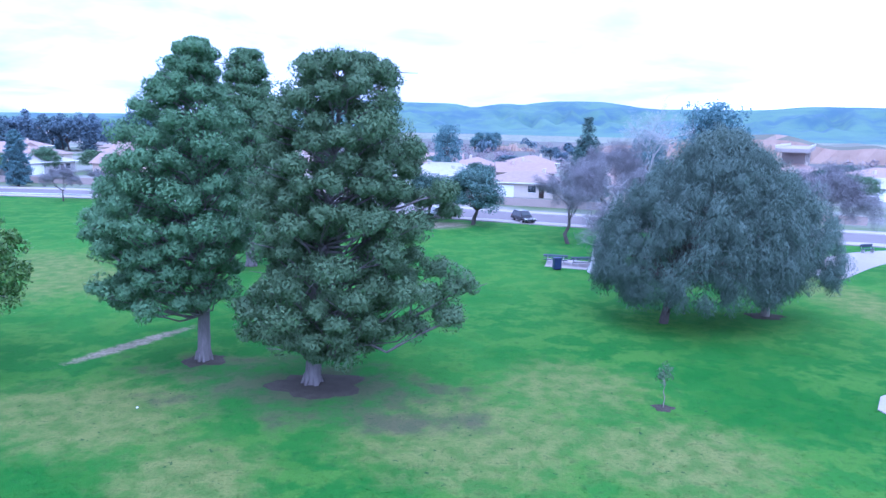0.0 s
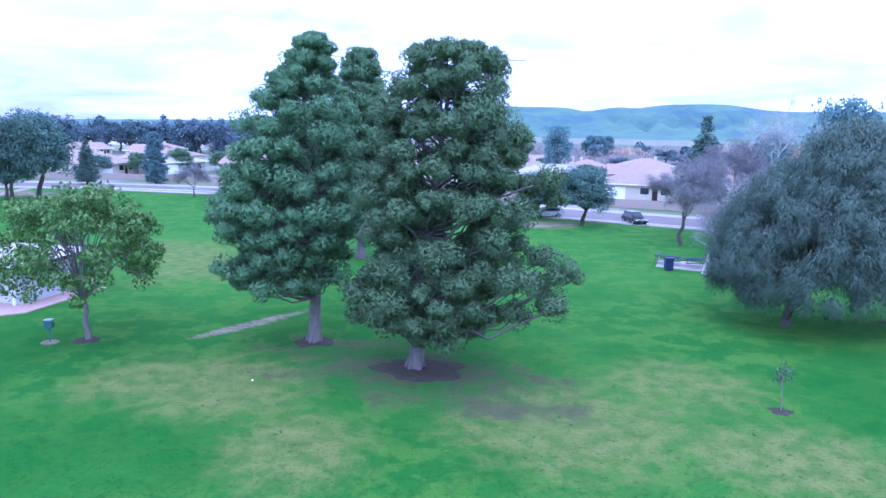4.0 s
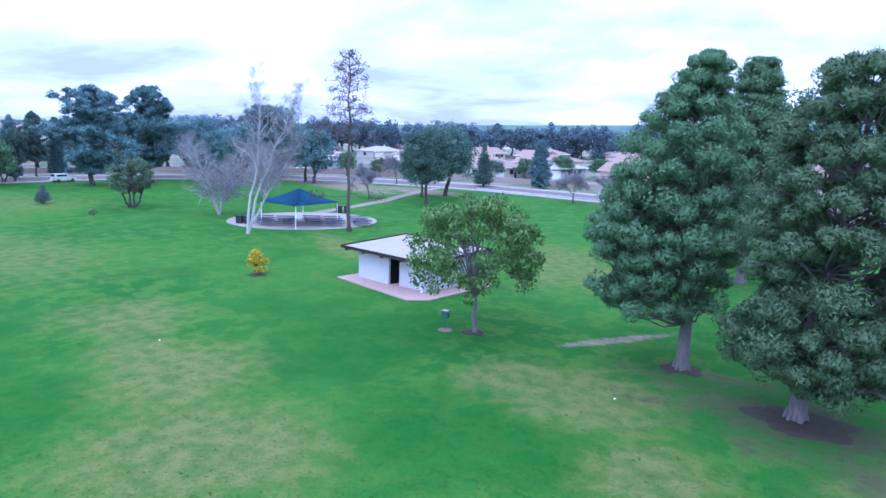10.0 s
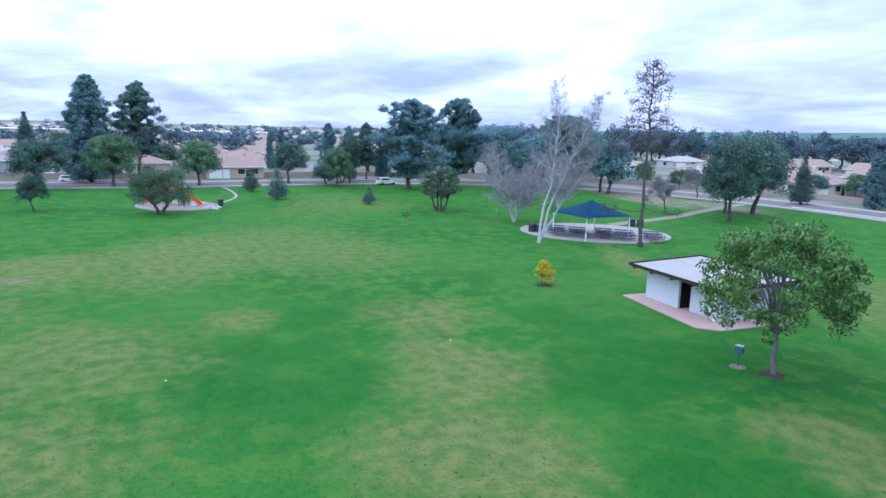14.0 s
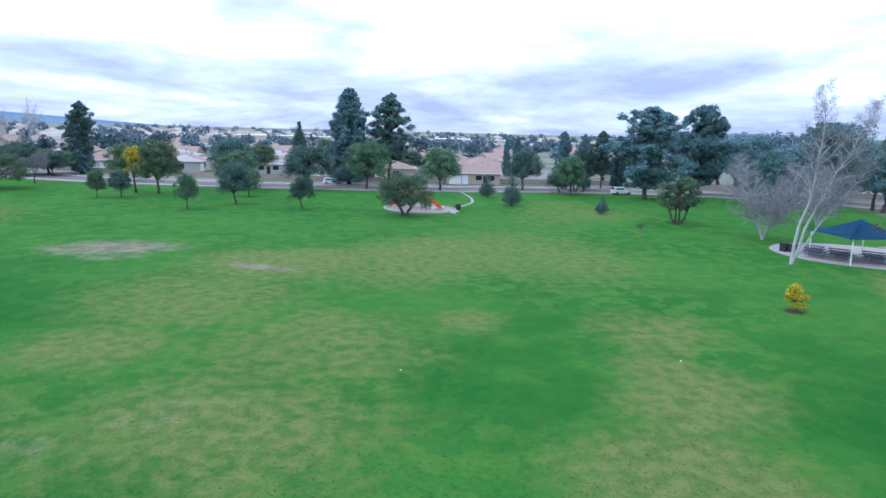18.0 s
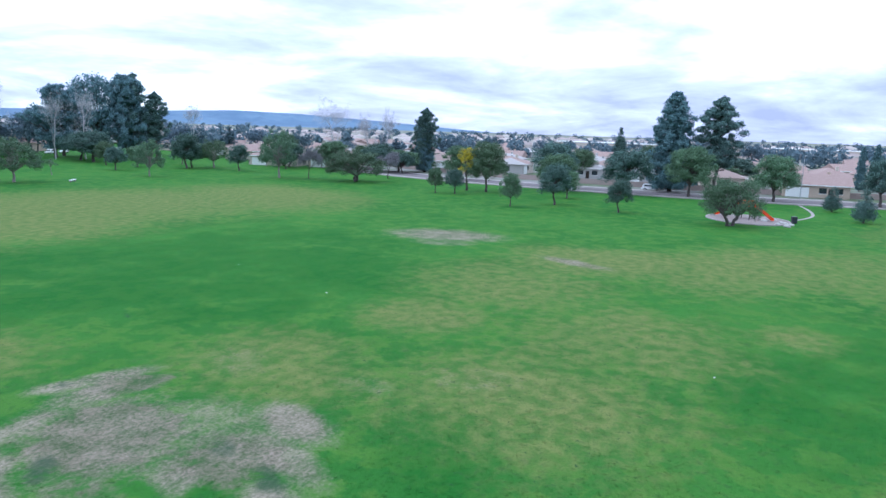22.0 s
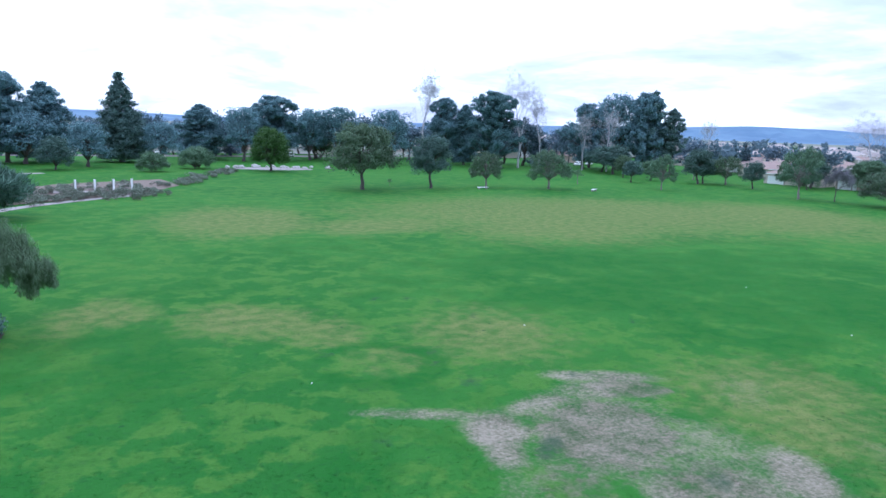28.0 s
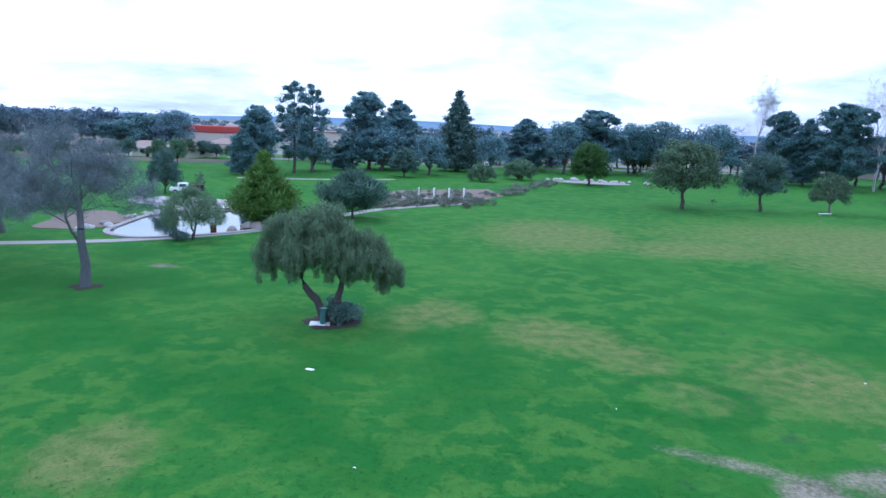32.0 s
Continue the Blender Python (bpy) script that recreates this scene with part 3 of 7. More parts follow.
class Limbs:
    """Tapered tubes along bent lines, gathered into one mesh."""

    def __init__(self):
        self.v, self.f, self.n = [], [], 0

    def add(self, line, r0, r1, sides=6, power=1.0):
        line = np.asarray(line, float)
        n = len(line)
        along = np.gradient(line, axis=0)
        along /= np.linalg.norm(along, axis=1, keepdims=True) + 1e-9
        ref = np.where(np.abs(along[:, 2:3]) > 0.9, [[1.0, 0, 0]], [[0, 0, 1.0]])
        u = np.cross(along, ref)
        u /= np.linalg.norm(u, axis=1, keepdims=True) + 1e-9
        w = np.cross(along, u)
        r = r0 + (r1 - r0) * np.linspace(0, 1, n) ** power
        a = np.arange(sides) / sides * 2 * np.pi
        ringed = line[:, None] + r[:, None, None] * (np.cos(a)[None, :, None] * u[:, None] + np.sin(a)[None, :, None] * w[:, None])
        self.v.append(ringed.reshape(-1, 3))
        for k in range(n - 1):
            for j in range(sides):
                i = (j + 1) % sides
                o = self.n + k * sides
                self.f.append((o + j, o + i, o + i + sides, o + j + sides))
        self.n += n * sides

    def mesh(self, name, material):
        return mesh_of(name, np.concatenate(self.v), self.f, material, True)


def bend(a, b, sag, rng, n=5, wild=0.06):
    """A line from a to b that rises or sags in the middle and wavers."""
    a, b = np.asarray(a, float), np.asarray(b, float)
    t = np.linspace(0, 1, n)[:, None]
    far = np.linalg.norm(b - a)
    line = a + (b - a) * t + rng.normal(0, wild * far, (n, 3)) * (t * (1 - t) * 3)
    line[:, 2] += sag * far * (t * (1 - t) * 4)[:, 0]
    return line


def leaves(centres, radii, per, long, wide, rng, droop=0.0, out=0.7, flat=0.85, shell=0.45, skin=0.0, firm=0.35):
    """Leaf corners round clump centres: more towards each clump's skin, pointing outwards, drooping or at random; a share may lie along the skin."""
    centres, radii = np.asarray(centres, float), np.asarray(radii, float)
    pick = np.repeat(np.arange(len(centres)), per)
    d = rng.normal(size=(len(pick), 3))
    d /= np.linalg.norm(d, axis=1, keepdims=True)
    r = radii[pick] * (shell + (1 - shell) * rng.random(len(pick)) ** 0.6)
    p = centres[pick] + d * r[:, None] * [1, 1, flat]
    along = rng.normal(size=d.shape)
    along -= d * (along * d).sum(1, keepdims=True)
    along /= np.linalg.norm(along, axis=1, keepdims=True) + 1e-9
    lying = rng.random(len(pick)) < skin
    lift = np.where(lying, 0.12, out * (0.3 + 0.9 * rng.random(len(pick))))[:, None]
    axis = along + d * lift + np.array([0, 0, -droop]) * np.where(lying, 0.4, 1.0)[:, None]
    axis /= np.linalg.norm(axis, axis=1, keepdims=True)
    side = np.cross(axis, d) + 0.3 * rng.normal(size=d.shape)
    side -= axis * (side * axis).sum(1, keepdims=True)
    side /= np.linalg.norm(side, axis=1, keepdims=True) + 1e-9
    size = (0.65 + 0.7 * rng.random(len(pick)))[:, None]
    tip, half = axis * long * size, side * wide * size / 2
    soft = d * 0.75 + np.cross(axis, side) * np.sign((np.cross(axis, side) * d).sum(1, keepdims=True)) * firm + [0, 0, 0.12]
    soft /= np.linalg.norm(soft, axis=1, keepdims=True)
    return np.stack([p, p + tip * 0.45 + half, p + tip, p + tip * 0.45 - half], 1), soft


def tree(name, trunk, crown, x=0, y=0, turn=0, scale=(1, 1, 1), label="", category="tree", group="", z=0.0):
    """A tree from its two meshes."""
    ob = new(name)
    ob.matrix_basis = pose(x, y, z, 0, 0, turn) @ Matrix.Diagonal((*scale, 1))
    child("trunk", trunk, ob)
    if crown:
        child("crown", crown, ob)
    return tagged(ob, label, category, group)


def pine_meshes(height, profile, bare, limbs, tuft, per, seed, lean=(0, 0), extra=(), r0=0.42, needle=(0.34, 0.05), mats=None, gap=0.25, space=0.0, stout=1.0):
    """A pine with bent limbs that carry ball-shaped clumps of needles. profile: half width by share of height."""
    rng = np.random.default_rng(seed)
    wood, centres, radii = Limbs(), [], []
    spine = np.array([[lean[0] * t ** 1.5, lean[1] * t ** 1.5, height * t] for t in np.linspace(0, 0.97, 9)])
    spine[1:-1, :2] += rng.normal(0, 0.12, (7, 2))
    wood.add(np.vstack([spine[0] - [0, 0, 0.1], spine]), r0 * 1.15, 0.05, 10, 0.9)
    for k in range(7):
        a = k / 7 * 6.283 + rng.random()
        wood.add([[0.25 * math.cos(a), 0.25 * math.sin(a), 0.5], [0.8 * r0 * math.cos(a) * 1.6, 0.8 * r0 * math.sin(a) * 1.6, -0.05]], 0.16, 0.08, 5)
    todo, whorls = [], max(3, limbs // 6)
    for k in range(limbs):
        t = bare + (1 - bare) * (k // 6 + 0.45 * rng.random()) / whorls
        todo.append((min(t, 0.97), k * 1.0472 + (k // 6) * 0.5 + rng.normal(0, 0.25), np.interp(t, profile[0], profile[1]) * (1 - gap * rng.random()), 0))
    todo += [(t, radians(a), far, 1) for t, a, far in extra]
    for t, a, far, firm in todo:
        root = np.array([np.interp(t, np.linspace(0, 0.97, 9), spine[:, i]) for i in range(3)])
        rise = far * (0.05 + 0.3 * t) * (0.4 + rng.random()) - (0.15 * far if firm else 0)
        tip = root + [far * math.cos(a), far * math.sin(a), rise]
        tip[2] = min(tip[2], height - 0.4 * far - 0.3)
        line = bend(root, tip, -0.06 if t < 0.6 else 0.05, rng, 6, 0.05)
        wood.add(line, (0.035 + 0.02 * far) * stout, 0.025 * stout, 5)
        balls = [(1.0, 0.2)] + [(1.0 - 0.13 * j / max(far, 1) * 3.2, 0.55) for j in range(1, 2 + int(far * (1.6 if space else 0.8)))] + [(0.92, 0.75), (0.86, 0.8)][: int(far > 1.5) + int(far > 3)]
        for s, off in balls:
            if s < 0.28:
                continue
            p = np.array([np.interp(s, np.linspace(0, 1, 6), line[:, i]) for i in range(3)])
            q = p + rng.normal(0, off, 3) * [0.8, 0.8, 0.45] + [0, 0, 0.15]
            ball = tuft * (0.75 + 0.5 * rng.random())
            if space and centres and (np.linalg.norm(np.array(centres) - q, axis=1) < space * (ball + np.array(radii)) / 2).any():
                continue
            centres.append(q)
            radii.append(ball)
            wood.add(bend(p, q, 0, rng, 3), 0.03, 0.012, 4)
    for t in np.linspace(0.86, 1.0, 5):
        p = [lean[0] * t, lean[1] * t, height * t - 0.3]
        centres.append(np.array(p) + rng.normal(0, 0.2, 3))
        radii.append(tuft * (1.0 - 0.4 * t))
    mats = mats or (M_BARK, F_PINE)
    return wood.mesh("pine_trunk", mats[0]), quads("pine_crown", leaves(centres, radii, per, *needle, rng, -0.1, 0.8, 0.85, 0.72, 0.6), mats[1])


def cushion_pine(height, profile, bare, apart, seed, lean=(0, 0), extra=(), r0=0.42, big=1.05, small=0.42, knobs=11, per=390, needle=(0.18, 0.034), mats=None, wide_gap=None, tries=2600, off=None, ragged=0.0, inner=0.23):
    """A pine whose limbs end in cushions, each built of ball-like knobs of needles. profile: half width by share of height; off: how far the crown stands off the trunk."""
    rng = np.random.default_rng(seed)
    wood = Limbs()
    ts = np.linspace(0, 0.97, 9)
    spine = np.array([[lean[0] * t ** 1.5, lean[1] * t ** 1.5, height * t] for t in ts])
    spine[1:-1, :2] += rng.normal(0, 0.10, (7, 2))
    wood.add(np.vstack([spine[0] - [0, 0, 0.1], spine]), r0 * 1.15, 0.05, 10, 0.9)
    for k in range(7):
        a = k / 7 * 6.283 + rng.random()
        wood.add([[0.25 * math.cos(a), 0.25 * math.sin(a), 0.5], [1.28 * r0 * math.cos(a), 1.28 * r0 * math.sin(a), -0.05]], 0.16, 0.08, 5)

    def axis(t):
        return np.array([np.interp(t, ts, spine[:, i]) for i in range(3)])

    places, sizes = [], []
    wish = [(t, radians(a), far, 1.0) for t, a, far in extra]
    for k in range(tries):
        t = bare + (0.985 - bare) * rng.random()
        a = rng.random() * 6.283
        uneven = 1 - ragged * (0.5 + noise.noise((3.2 * math.cos(a), 3.2 * math.sin(a) + seed, t * height * 0.35)))
        wish.append((t, a, np.interp(t, profile[0], profile[1]) * max(uneven, 0.12), 1.0 if k < (1 - inner) * tries else 0.45 + 0.25 * rng.random()))
    for k, (t, a, far, depth) in enumerate(wish):
        span = max(far * depth - (0.35 * big + 0.8 * small) * min(1.0, far / 2), 0.05)
        size = big * (0.6 + 0.75 * rng.random()) * min(1.0, 0.42 + far / 5)
        c = axis(t) + [span * math.cos(a), span * math.sin(a), 0]
        if off and k >= len(extra):
            c[0] += np.interp(t, off[0], off[1])
        if wide_gap and abs(c[0] - wide_gap[0]) < wide_gap[2] and abs(c[2] - wide_gap[1]) < wide_gap[3] and rng.random() < wide_gap[4]:
            continue
        if places:
            d = (np.array(places) - c) * [1, 1, 0.95]
            if (np.linalg.norm(d, axis=1) < apart * (size + np.array(sizes)) / 2).any():
                continue
        places.append(c)
        sizes.append(size)
        root = axis(max(bare * 0.8, t - 0.05 - 0.02 * span))
        line = bend(root, c - [0, 0, 0.15], -0.07 if t < 0.6 else 0.05, rng, 6, 0.05)
        wood.add(line, 0.03 + 0.013 * span, 0.02, 5)
        for j in range(2):
            e = c + rng.normal(0, 0.5, 3) * [1, 1, 0.4]
            wood.add(bend(line[3 + j], e, 0, rng, 3), 0.03, 0.012, 4)
    centres, radii = [], []
    for c, size in zip(places, sizes):
        turn = rng.random() * 6.283
        for j in range(knobs):
            up = 1 - 1.5 * (j + 0.5) / knobs
            a = turn + j * 2.4
            flat = math.sqrt(max(0.0, 1 - up * up))
            centres.append(c + np.array([size * flat * math.cos(a), size * flat * math.sin(a), size * 0.75 * up]) + rng.normal(0, 0.10 * size, 3))
            radii.append(small * size / big * (0.6 + 0.75 * rng.random()))
    tip = [lean[0], lean[1], height - small]
    for j in range(14):
        centres.append(np.array(tip) + rng.normal(0, 0.05 + 0.045 * j, 3) * [1, 1, 0.5] - [0, 0, 0.17 * j])
        radii.append(small * (0.5 + 0.035 * j))
    mats = mats or (M_BARKPINE, F_PINE)
    balls = leaves(centres, np.array(radii) * 0.95, per * 3 // 5, needle[0] * 0.9, needle[1] * 2.0, rng, 0, 0.5, 0.9, 0.82, 0.85, 0.05)
    fuzz = leaves(centres, radii, per // 5, needle[0] * 1.1, needle[1] * 0.7, rng, -0.2, 1.5, 0.9, 0.75, 0.0, 0.1)
    sprays = tuple(np.concatenate(pair) for pair in zip(balls, fuzz))
    heart = leaves(places, np.array(sizes) * 0.8, 50, 0.6 * big, 0.4 * big, rng, 0, 0.1, 0.72, 0.8, 1.0)
    both = tuple(np.concatenate(pair) for pair in zip(sprays, heart))
    return wood.mesh("pine_trunk", mats[0]), quads("pine_crown", both, mats[1])


def dome_meshes(height, half, centre, skirt, forks, clumps, tuft, per, leaf, seed, mats, r0=0.4, droop=0.6, bulge=0.42, lift=0.0):
    """A weeping tree: a closed dome of hanging foliage round a centre that may stand off the trunk; widest low down. forks: where each stem divides."""
    rng = np.random.default_rng(seed)
    wood, centres, radii = Limbs(), [], []
    forks = [np.array(f, float) for f in forks]
    for fork in forks:
        wood.add(bend([0, 0, -0.08], fork, 0, rng, 5, 0.07), r0 * 1.25, r0 * 0.75, 9)
    widest = skirt + (height - skirt) * bulge * 0.6
    for k in range(clumps):
        z = skirt + (height - skirt) * rng.random() ** 1.15
        share = (z - widest) / (height - widest) if z > widest else (widest - z) / (widest - skirt) * 0.42
        inner = rng.random() < 0.18
        r = max(0.0, 1 - share ** 1.7) ** 0.72 * (0.45 + 0.4 * rng.random() if inner else 1.0)
        a = rng.random() * 6.283
        ragged = 1 + 0.07 * math.sin(3 * a + seed) + 0.05 * math.sin(7 * a + 2 * seed)
        shift = min(1.0, 0.55 + 0.6 * (z - skirt) / (height - skirt))
        z += lift * (1 - r) * (1 if z < widest else 0)
        c = np.array([centre[0] * shift + half[0] * ragged * r * math.cos(a), centre[1] * shift + half[1] * ragged * r * math.sin(a), z - tuft * 0.5])
        centres.append(c + rng.normal(0, tuft * 0.3, 3))
        radii.append(tuft * (0.6 + 0.8 * rng.random()))
    for k in rng.permutation(clumps)[: clumps // 5]:
        fork = min(forks, key=lambda f: np.linalg.norm(f - centres[k]))
        c = fork + (centres[k] - fork) * 0.8
        knee = fork + (c - fork) * 0.5 + [0, 0, 0.08 * height]
        wood.add(np.vstack([fork, bend(fork + (knee - fork) * 0.4, knee, 0.04, rng, 3, 0.08), bend(knee, c, 0.02, rng, 3, 0.08)[1:]]), r0 * 0.38, 0.015, 5)
    return wood.mesh("weeping_trunk", mats[0]), quads("weeping_crown", leaves(centres, radii, per, *leaf, rng, droop, 0.4, 1.35, 0.3, 0.3), mats[1])


def pepper_meshes(lobes, forks, seed):
    """A weeping pepper tree: leaning stems, limbs out to lobes, and strands of fine leaves that hang from each lobe. lobes: place and half width."""
    rng = np.random.default_rng(seed)
    wood, centres, radii = Limbs(), [], []
    forks = [np.array(f, float) for f in forks]
    for fork in forks:
        wood.add(bend([0.15 * fork[0], 0, -0.08], fork, 0.0, rng, 6, 0.05), 0.36, 0.19, 9)
    for x, y, z, r in lobes:
        c = np.array([x, y, z])
        fork = min(forks, key=lambda f: np.linalg.norm((f - c)[:2]))
        knee = fork + (c - fork) * 0.55 + [0, 0, 0.3]
        limb = np.vstack([fork, bend(fork + (knee - fork) * 0.5, knee, 0.03, rng, 3, 0.08), bend(knee, c, 0.02, rng, 3, 0.08)[1:]])
        wood.add(limb, 0.14, 0.03, 6)
        for k in range(26):
            d = rng.normal(size=3)
            d /= np.linalg.norm(d)
            q = c + d * [r * 1.2, r * 1.2, r * 0.75] * (0.4 + 0.6 * rng.random())
            wood.add(bend(limb[3], q, 0.1, rng, 4, 0.1), 0.022, 0.008, 4)
            drop = (0.2 + 1.0 * rng.random()) * (0.6 + 0.5 * math.hypot(x, y) / 4)
            for j in range(3):
                centres.append(q - [0, 0, drop * j / 2.2] + rng.normal(0, 0.08, 3))
                radii.append(0.42 - 0.10 * j)
    return wood.mesh("pepper_trunk", M_BARKDARK), quads("pepper_crown", leaves(centres, radii, 96, 0.26, 0.028, rng, 1.4, 0.4, 1.3, 0.2, 0.1), F_PEPPER)


def broad_meshes(height, width, clear, clumps, tuft, per, leaf, seed, mats, droop=0.0, stems=1, spread=0.35, r0=None, flat=0.8, low=0.25, hollow=0.5, upright=1.0, twist=0.1, shape=None, skin=0.35, limbs=0.33):
    """A broad-leaved tree: forked limbs out to leafy clumps that fill an uneven dome. clear: height of the lowest fork."""
    rng = np.random.default_rng(seed)
    wood, centres, radii = Limbs(), [], []
    r0 = r0 or 0.022 * height + 0.03
    tops = []
    for k in range(stems):
        a = k / stems * 6.283 + seed
        out = 0 if stems == 1 else spread * width * 0.25
        foot = np.array([0.12 * stems * math.cos(a) * (stems > 1), 0.12 * stems * math.sin(a) * (stems > 1), -0.08])
        top = np.array([out * math.cos(a) + rng.normal(0, 0.06 * height * twist * 3), out * math.sin(a) + rng.normal(0, 0.06 * height * twist * 3), clear])
        wood.add(bend(foot, top, 0, rng, 5, twist * 0.6), r0 * 1.25 / stems ** 0.35, r0 * 0.75 / stems ** 0.35, 8)
        tops.append(top)
    mid = clear + (height - clear) * low
    for k in range(clumps):
        d = rng.normal(size=3)
        d /= np.linalg.norm(d)
        if d[2] < -0.55:
            d[2] = -d[2]
        far = hollow + (1 - hollow) * rng.random() ** 0.5
        up = height - mid - tuft * 0.6 if d[2] > 0 else mid - clear * 0.75
        wide = (width / 2 - tuft * 0.35)
        if shape:
            wide *= np.interp(max(0, d[2]) * far, shape[0], shape[1])
        c = np.array([d[0] * wide * far, d[1] * wide * far, mid + d[2] * far * up])
        c += rng.normal(0, tuft * 0.35, 3)
        centres.append(c)
        radii.append(tuft * (0.65 + 0.7 * rng.random()))
    reach = rng.permutation(clumps)[: max(6, int(clumps * limbs))]
    for k in reach:
        top = tops[int(rng.integers(len(tops)))]
        c = centres[k]
        knee = top + (c - top) * 0.45 + [0, 0, 0.12 * height * upright * (0.5 + rng.random())]
        knee[2] = min(knee[2], c[2] + 0.1 * height)
        line = np.vstack([top, bend(top + (knee - top) * 0.4, knee, 0.04, rng, 3, 0.08), bend(knee, c, 0.02, rng, 3, 0.08)[1:]])
        wood.add(line, r0 * 0.42, 0.02, 5)
    return wood.mesh("broad_trunk", mats[0]), quads("broad_crown", leaves(centres, radii, per, *leaf, rng, droop, 0.45, flat, 0.4, skin), mats[1])


def spire_meshes(height, width, clear, tiers, per, leaf, seed, mats, round_top=0.6, sparse=0.0, rise=-0.1, droop=0.25):
    """A narrow conifer: tiers of short limbs hung with sprays."""
    rng = np.random.default_rng(seed)
    wood, centres, radii = Limbs(), [], []
    wood.add([[0, 0, -0.1], [0.03, 0, height * 0.5], [0, 0.02, height]], 0.022 * height + 0.03, 0.03, 8)
    for k in range(tiers):
        t = (k + 0.5 * rng.random()) / tiers
        z = clear + (height - clear) * t
        far = width / 2 * max(0.06, (1 - t ** (1 / round_top)) if t > 0.12 else 0.6 + 3 * t) * (0.8 + 0.35 * rng.random())
        arms = max(3, int(6 * far / (width / 2) + 2))
        for j in range(arms):
            if rng.random() < sparse:
                continue
            a = k * 1.3 + j / arms * 6.283 + rng.normal(0, 0.25)
            tip = np.array([far * math.cos(a), far * math.sin(a), z + rise * far])
            wood.add([[0, 0, z], tip * [0.5, 0.5, 0] + [0, 0, z + rise * far * 0.2], tip], 0.035, 0.012, 4)
            for s in (0.45, 0.8, 1.0) if far > 0.8 else (0.8,):
                centres.append(np.array([0, 0, z]) * (1 - s) + tip * s + rng.normal(0, 0.1, 3))
                radii.append((0.28 + 0.16 * far) * (0.8 + 0.4 * rng.random()))
    return wood.mesh("spire_trunk", mats[0]), quads("spire_crown", leaves(centres, radii, per, *leaf, rng, droop, 0.7, 0.6, 0.25), mats[1])


def bare_meshes(height, width, seed, mat, levels=4, forks=4, lean=(0, 0), r0=None, clear=0.25, haze=0, twig=None, angle=0.55, gnarl=0.12):
    """A leafless tree, forked again and again down to twigs."""
    rng = np.random.default_rng(seed)
    wood, tips = Limbs(), []
    r0 = r0 or 0.018 * height + 0.05

    def grow(p, d, far, r, level):
        q = p + d * far
        line = bend(p, q, 0.02, rng, 4, gnarl)
        wood.add(line, r, r * 0.6, 7 if level > 3 else (5 if level > 1 else 3))
        if level == 0:
            tips.append(line)
            return
        for k in range(forks if level > 1 else forks + 1):
            s = 1.0 if k == 0 else 0.45 + 0.55 * rng.random()
            at = np.array([np.interp(s, np.linspace(0, 1, 4), line[:, i]) for i in range(3)])
            e = d + rng.normal(0, angle, 3) * [1, 1, 0.7] + [0, 0, 0.12]
            e /= np.linalg.norm(e)
            grow(at, e, far * (0.62 + 0.22 * rng.random()), r * (0.34 if k else 0.6), level - 1)

    first = np.array([lean[0], lean[1], 1.0])
    first /= np.linalg.norm(first)
    grow(np.array([0, 0, -0.08]), first, height * clear, r0, levels)
    v = np.concatenate(wood.v)
    wood.v = [v * [width / np.ptp(v[:, 0]), width / np.ptp(v[:, 1]), 1] * [1, 1, (height + 0.08) / (v[:, 2].max() + 0.08)]]
    crown = None
    if haze:
        grown = wood.v[0]
        high = grown[grown[:, 2] > height * 0.35]
        c = high[rng.integers(len(high), size=haze)]
        crown = quads("twig_crown", leaves(c, np.full(haze, 0.25), 5, 0.55, 0.014, rng, -0.2, 0.3, 1.0, 0.0), twig or M_TWIG)
    return wood.mesh("bare_trunk", mat), crown


def stem_meshes(stems, seed, mat, branches=26, reach=0.34, haze=0, twig=None, r0=0.3, start=0.3, rise=0.8):
    """A leafless tree of slender stems, each (lean x, lean y, height), with rising side branches and twigs."""
    rng = np.random.default_rng(seed)
    wood, fine = Limbs(), []
    for lx, ly, h in stems:
        t = np.linspace(0, 1, 10)
        spine = np.column_stack([lx * t ** 1.1, ly * t ** 1.1, h * t])
        spine[2:, :2] += np.cumsum(rng.normal(0, 0.012 * h, (8, 2)), 0)
        spine[0, 2] = -0.08
        wood.add(spine, r0 * (h / max(q[2] for q in stems)) ** 0.7, 0.015, 8, 0.8)
        for k in range(branches):
            s = start + (0.97 - start) * (k + rng.random()) / branches
            root = np.array([np.interp(s, t, spine[:, i]) for i in range(3)])
            a = k * 2.4 + rng.normal(0, 0.4)
            far = h * reach * (1.05 - s) * (0.6 + 0.7 * rng.random()) + 0.4
            d = np.array([math.cos(a), math.sin(a), rise * (0.5 + rng.random())])
            tip = root + d / np.linalg.norm(d) * far
            line = bend(root, tip, 0.04, rng, 5, 0.09)
            wood.add(line, 0.012 + 0.016 * far, 0.008, 5)
            for j in range(3 + int(far * 1.6)):
                u = 0.25 + 0.75 * rng.random()
                p = np.array([np.interp(u, np.linspace(0, 1, 5), line[:, i]) for i in range(3)])
                e = d + rng.normal(0, 0.75, 3)
                q = p + e / np.linalg.norm(e) * far * (0.25 + 0.25 * rng.random())
                small = bend(p, q, 0.03, rng, 4, 0.12)
                wood.add(small, 0.006 + 0.006 * far, 0.004, 3)
                fine.append(small)
    crown = None
    if haze:
        pts = np.concatenate(fine)
        c = pts[rng.integers(len(pts), size=haze)]
        crown = quads("twig_crown", leaves(c, np.full(haze, 0.2), 5, 0.6, 0.012, rng, -0.25, 0.3, 1.0, 0.0), twig or M_TWIG)
    return wood.mesh("stem_trunk", mat), crown


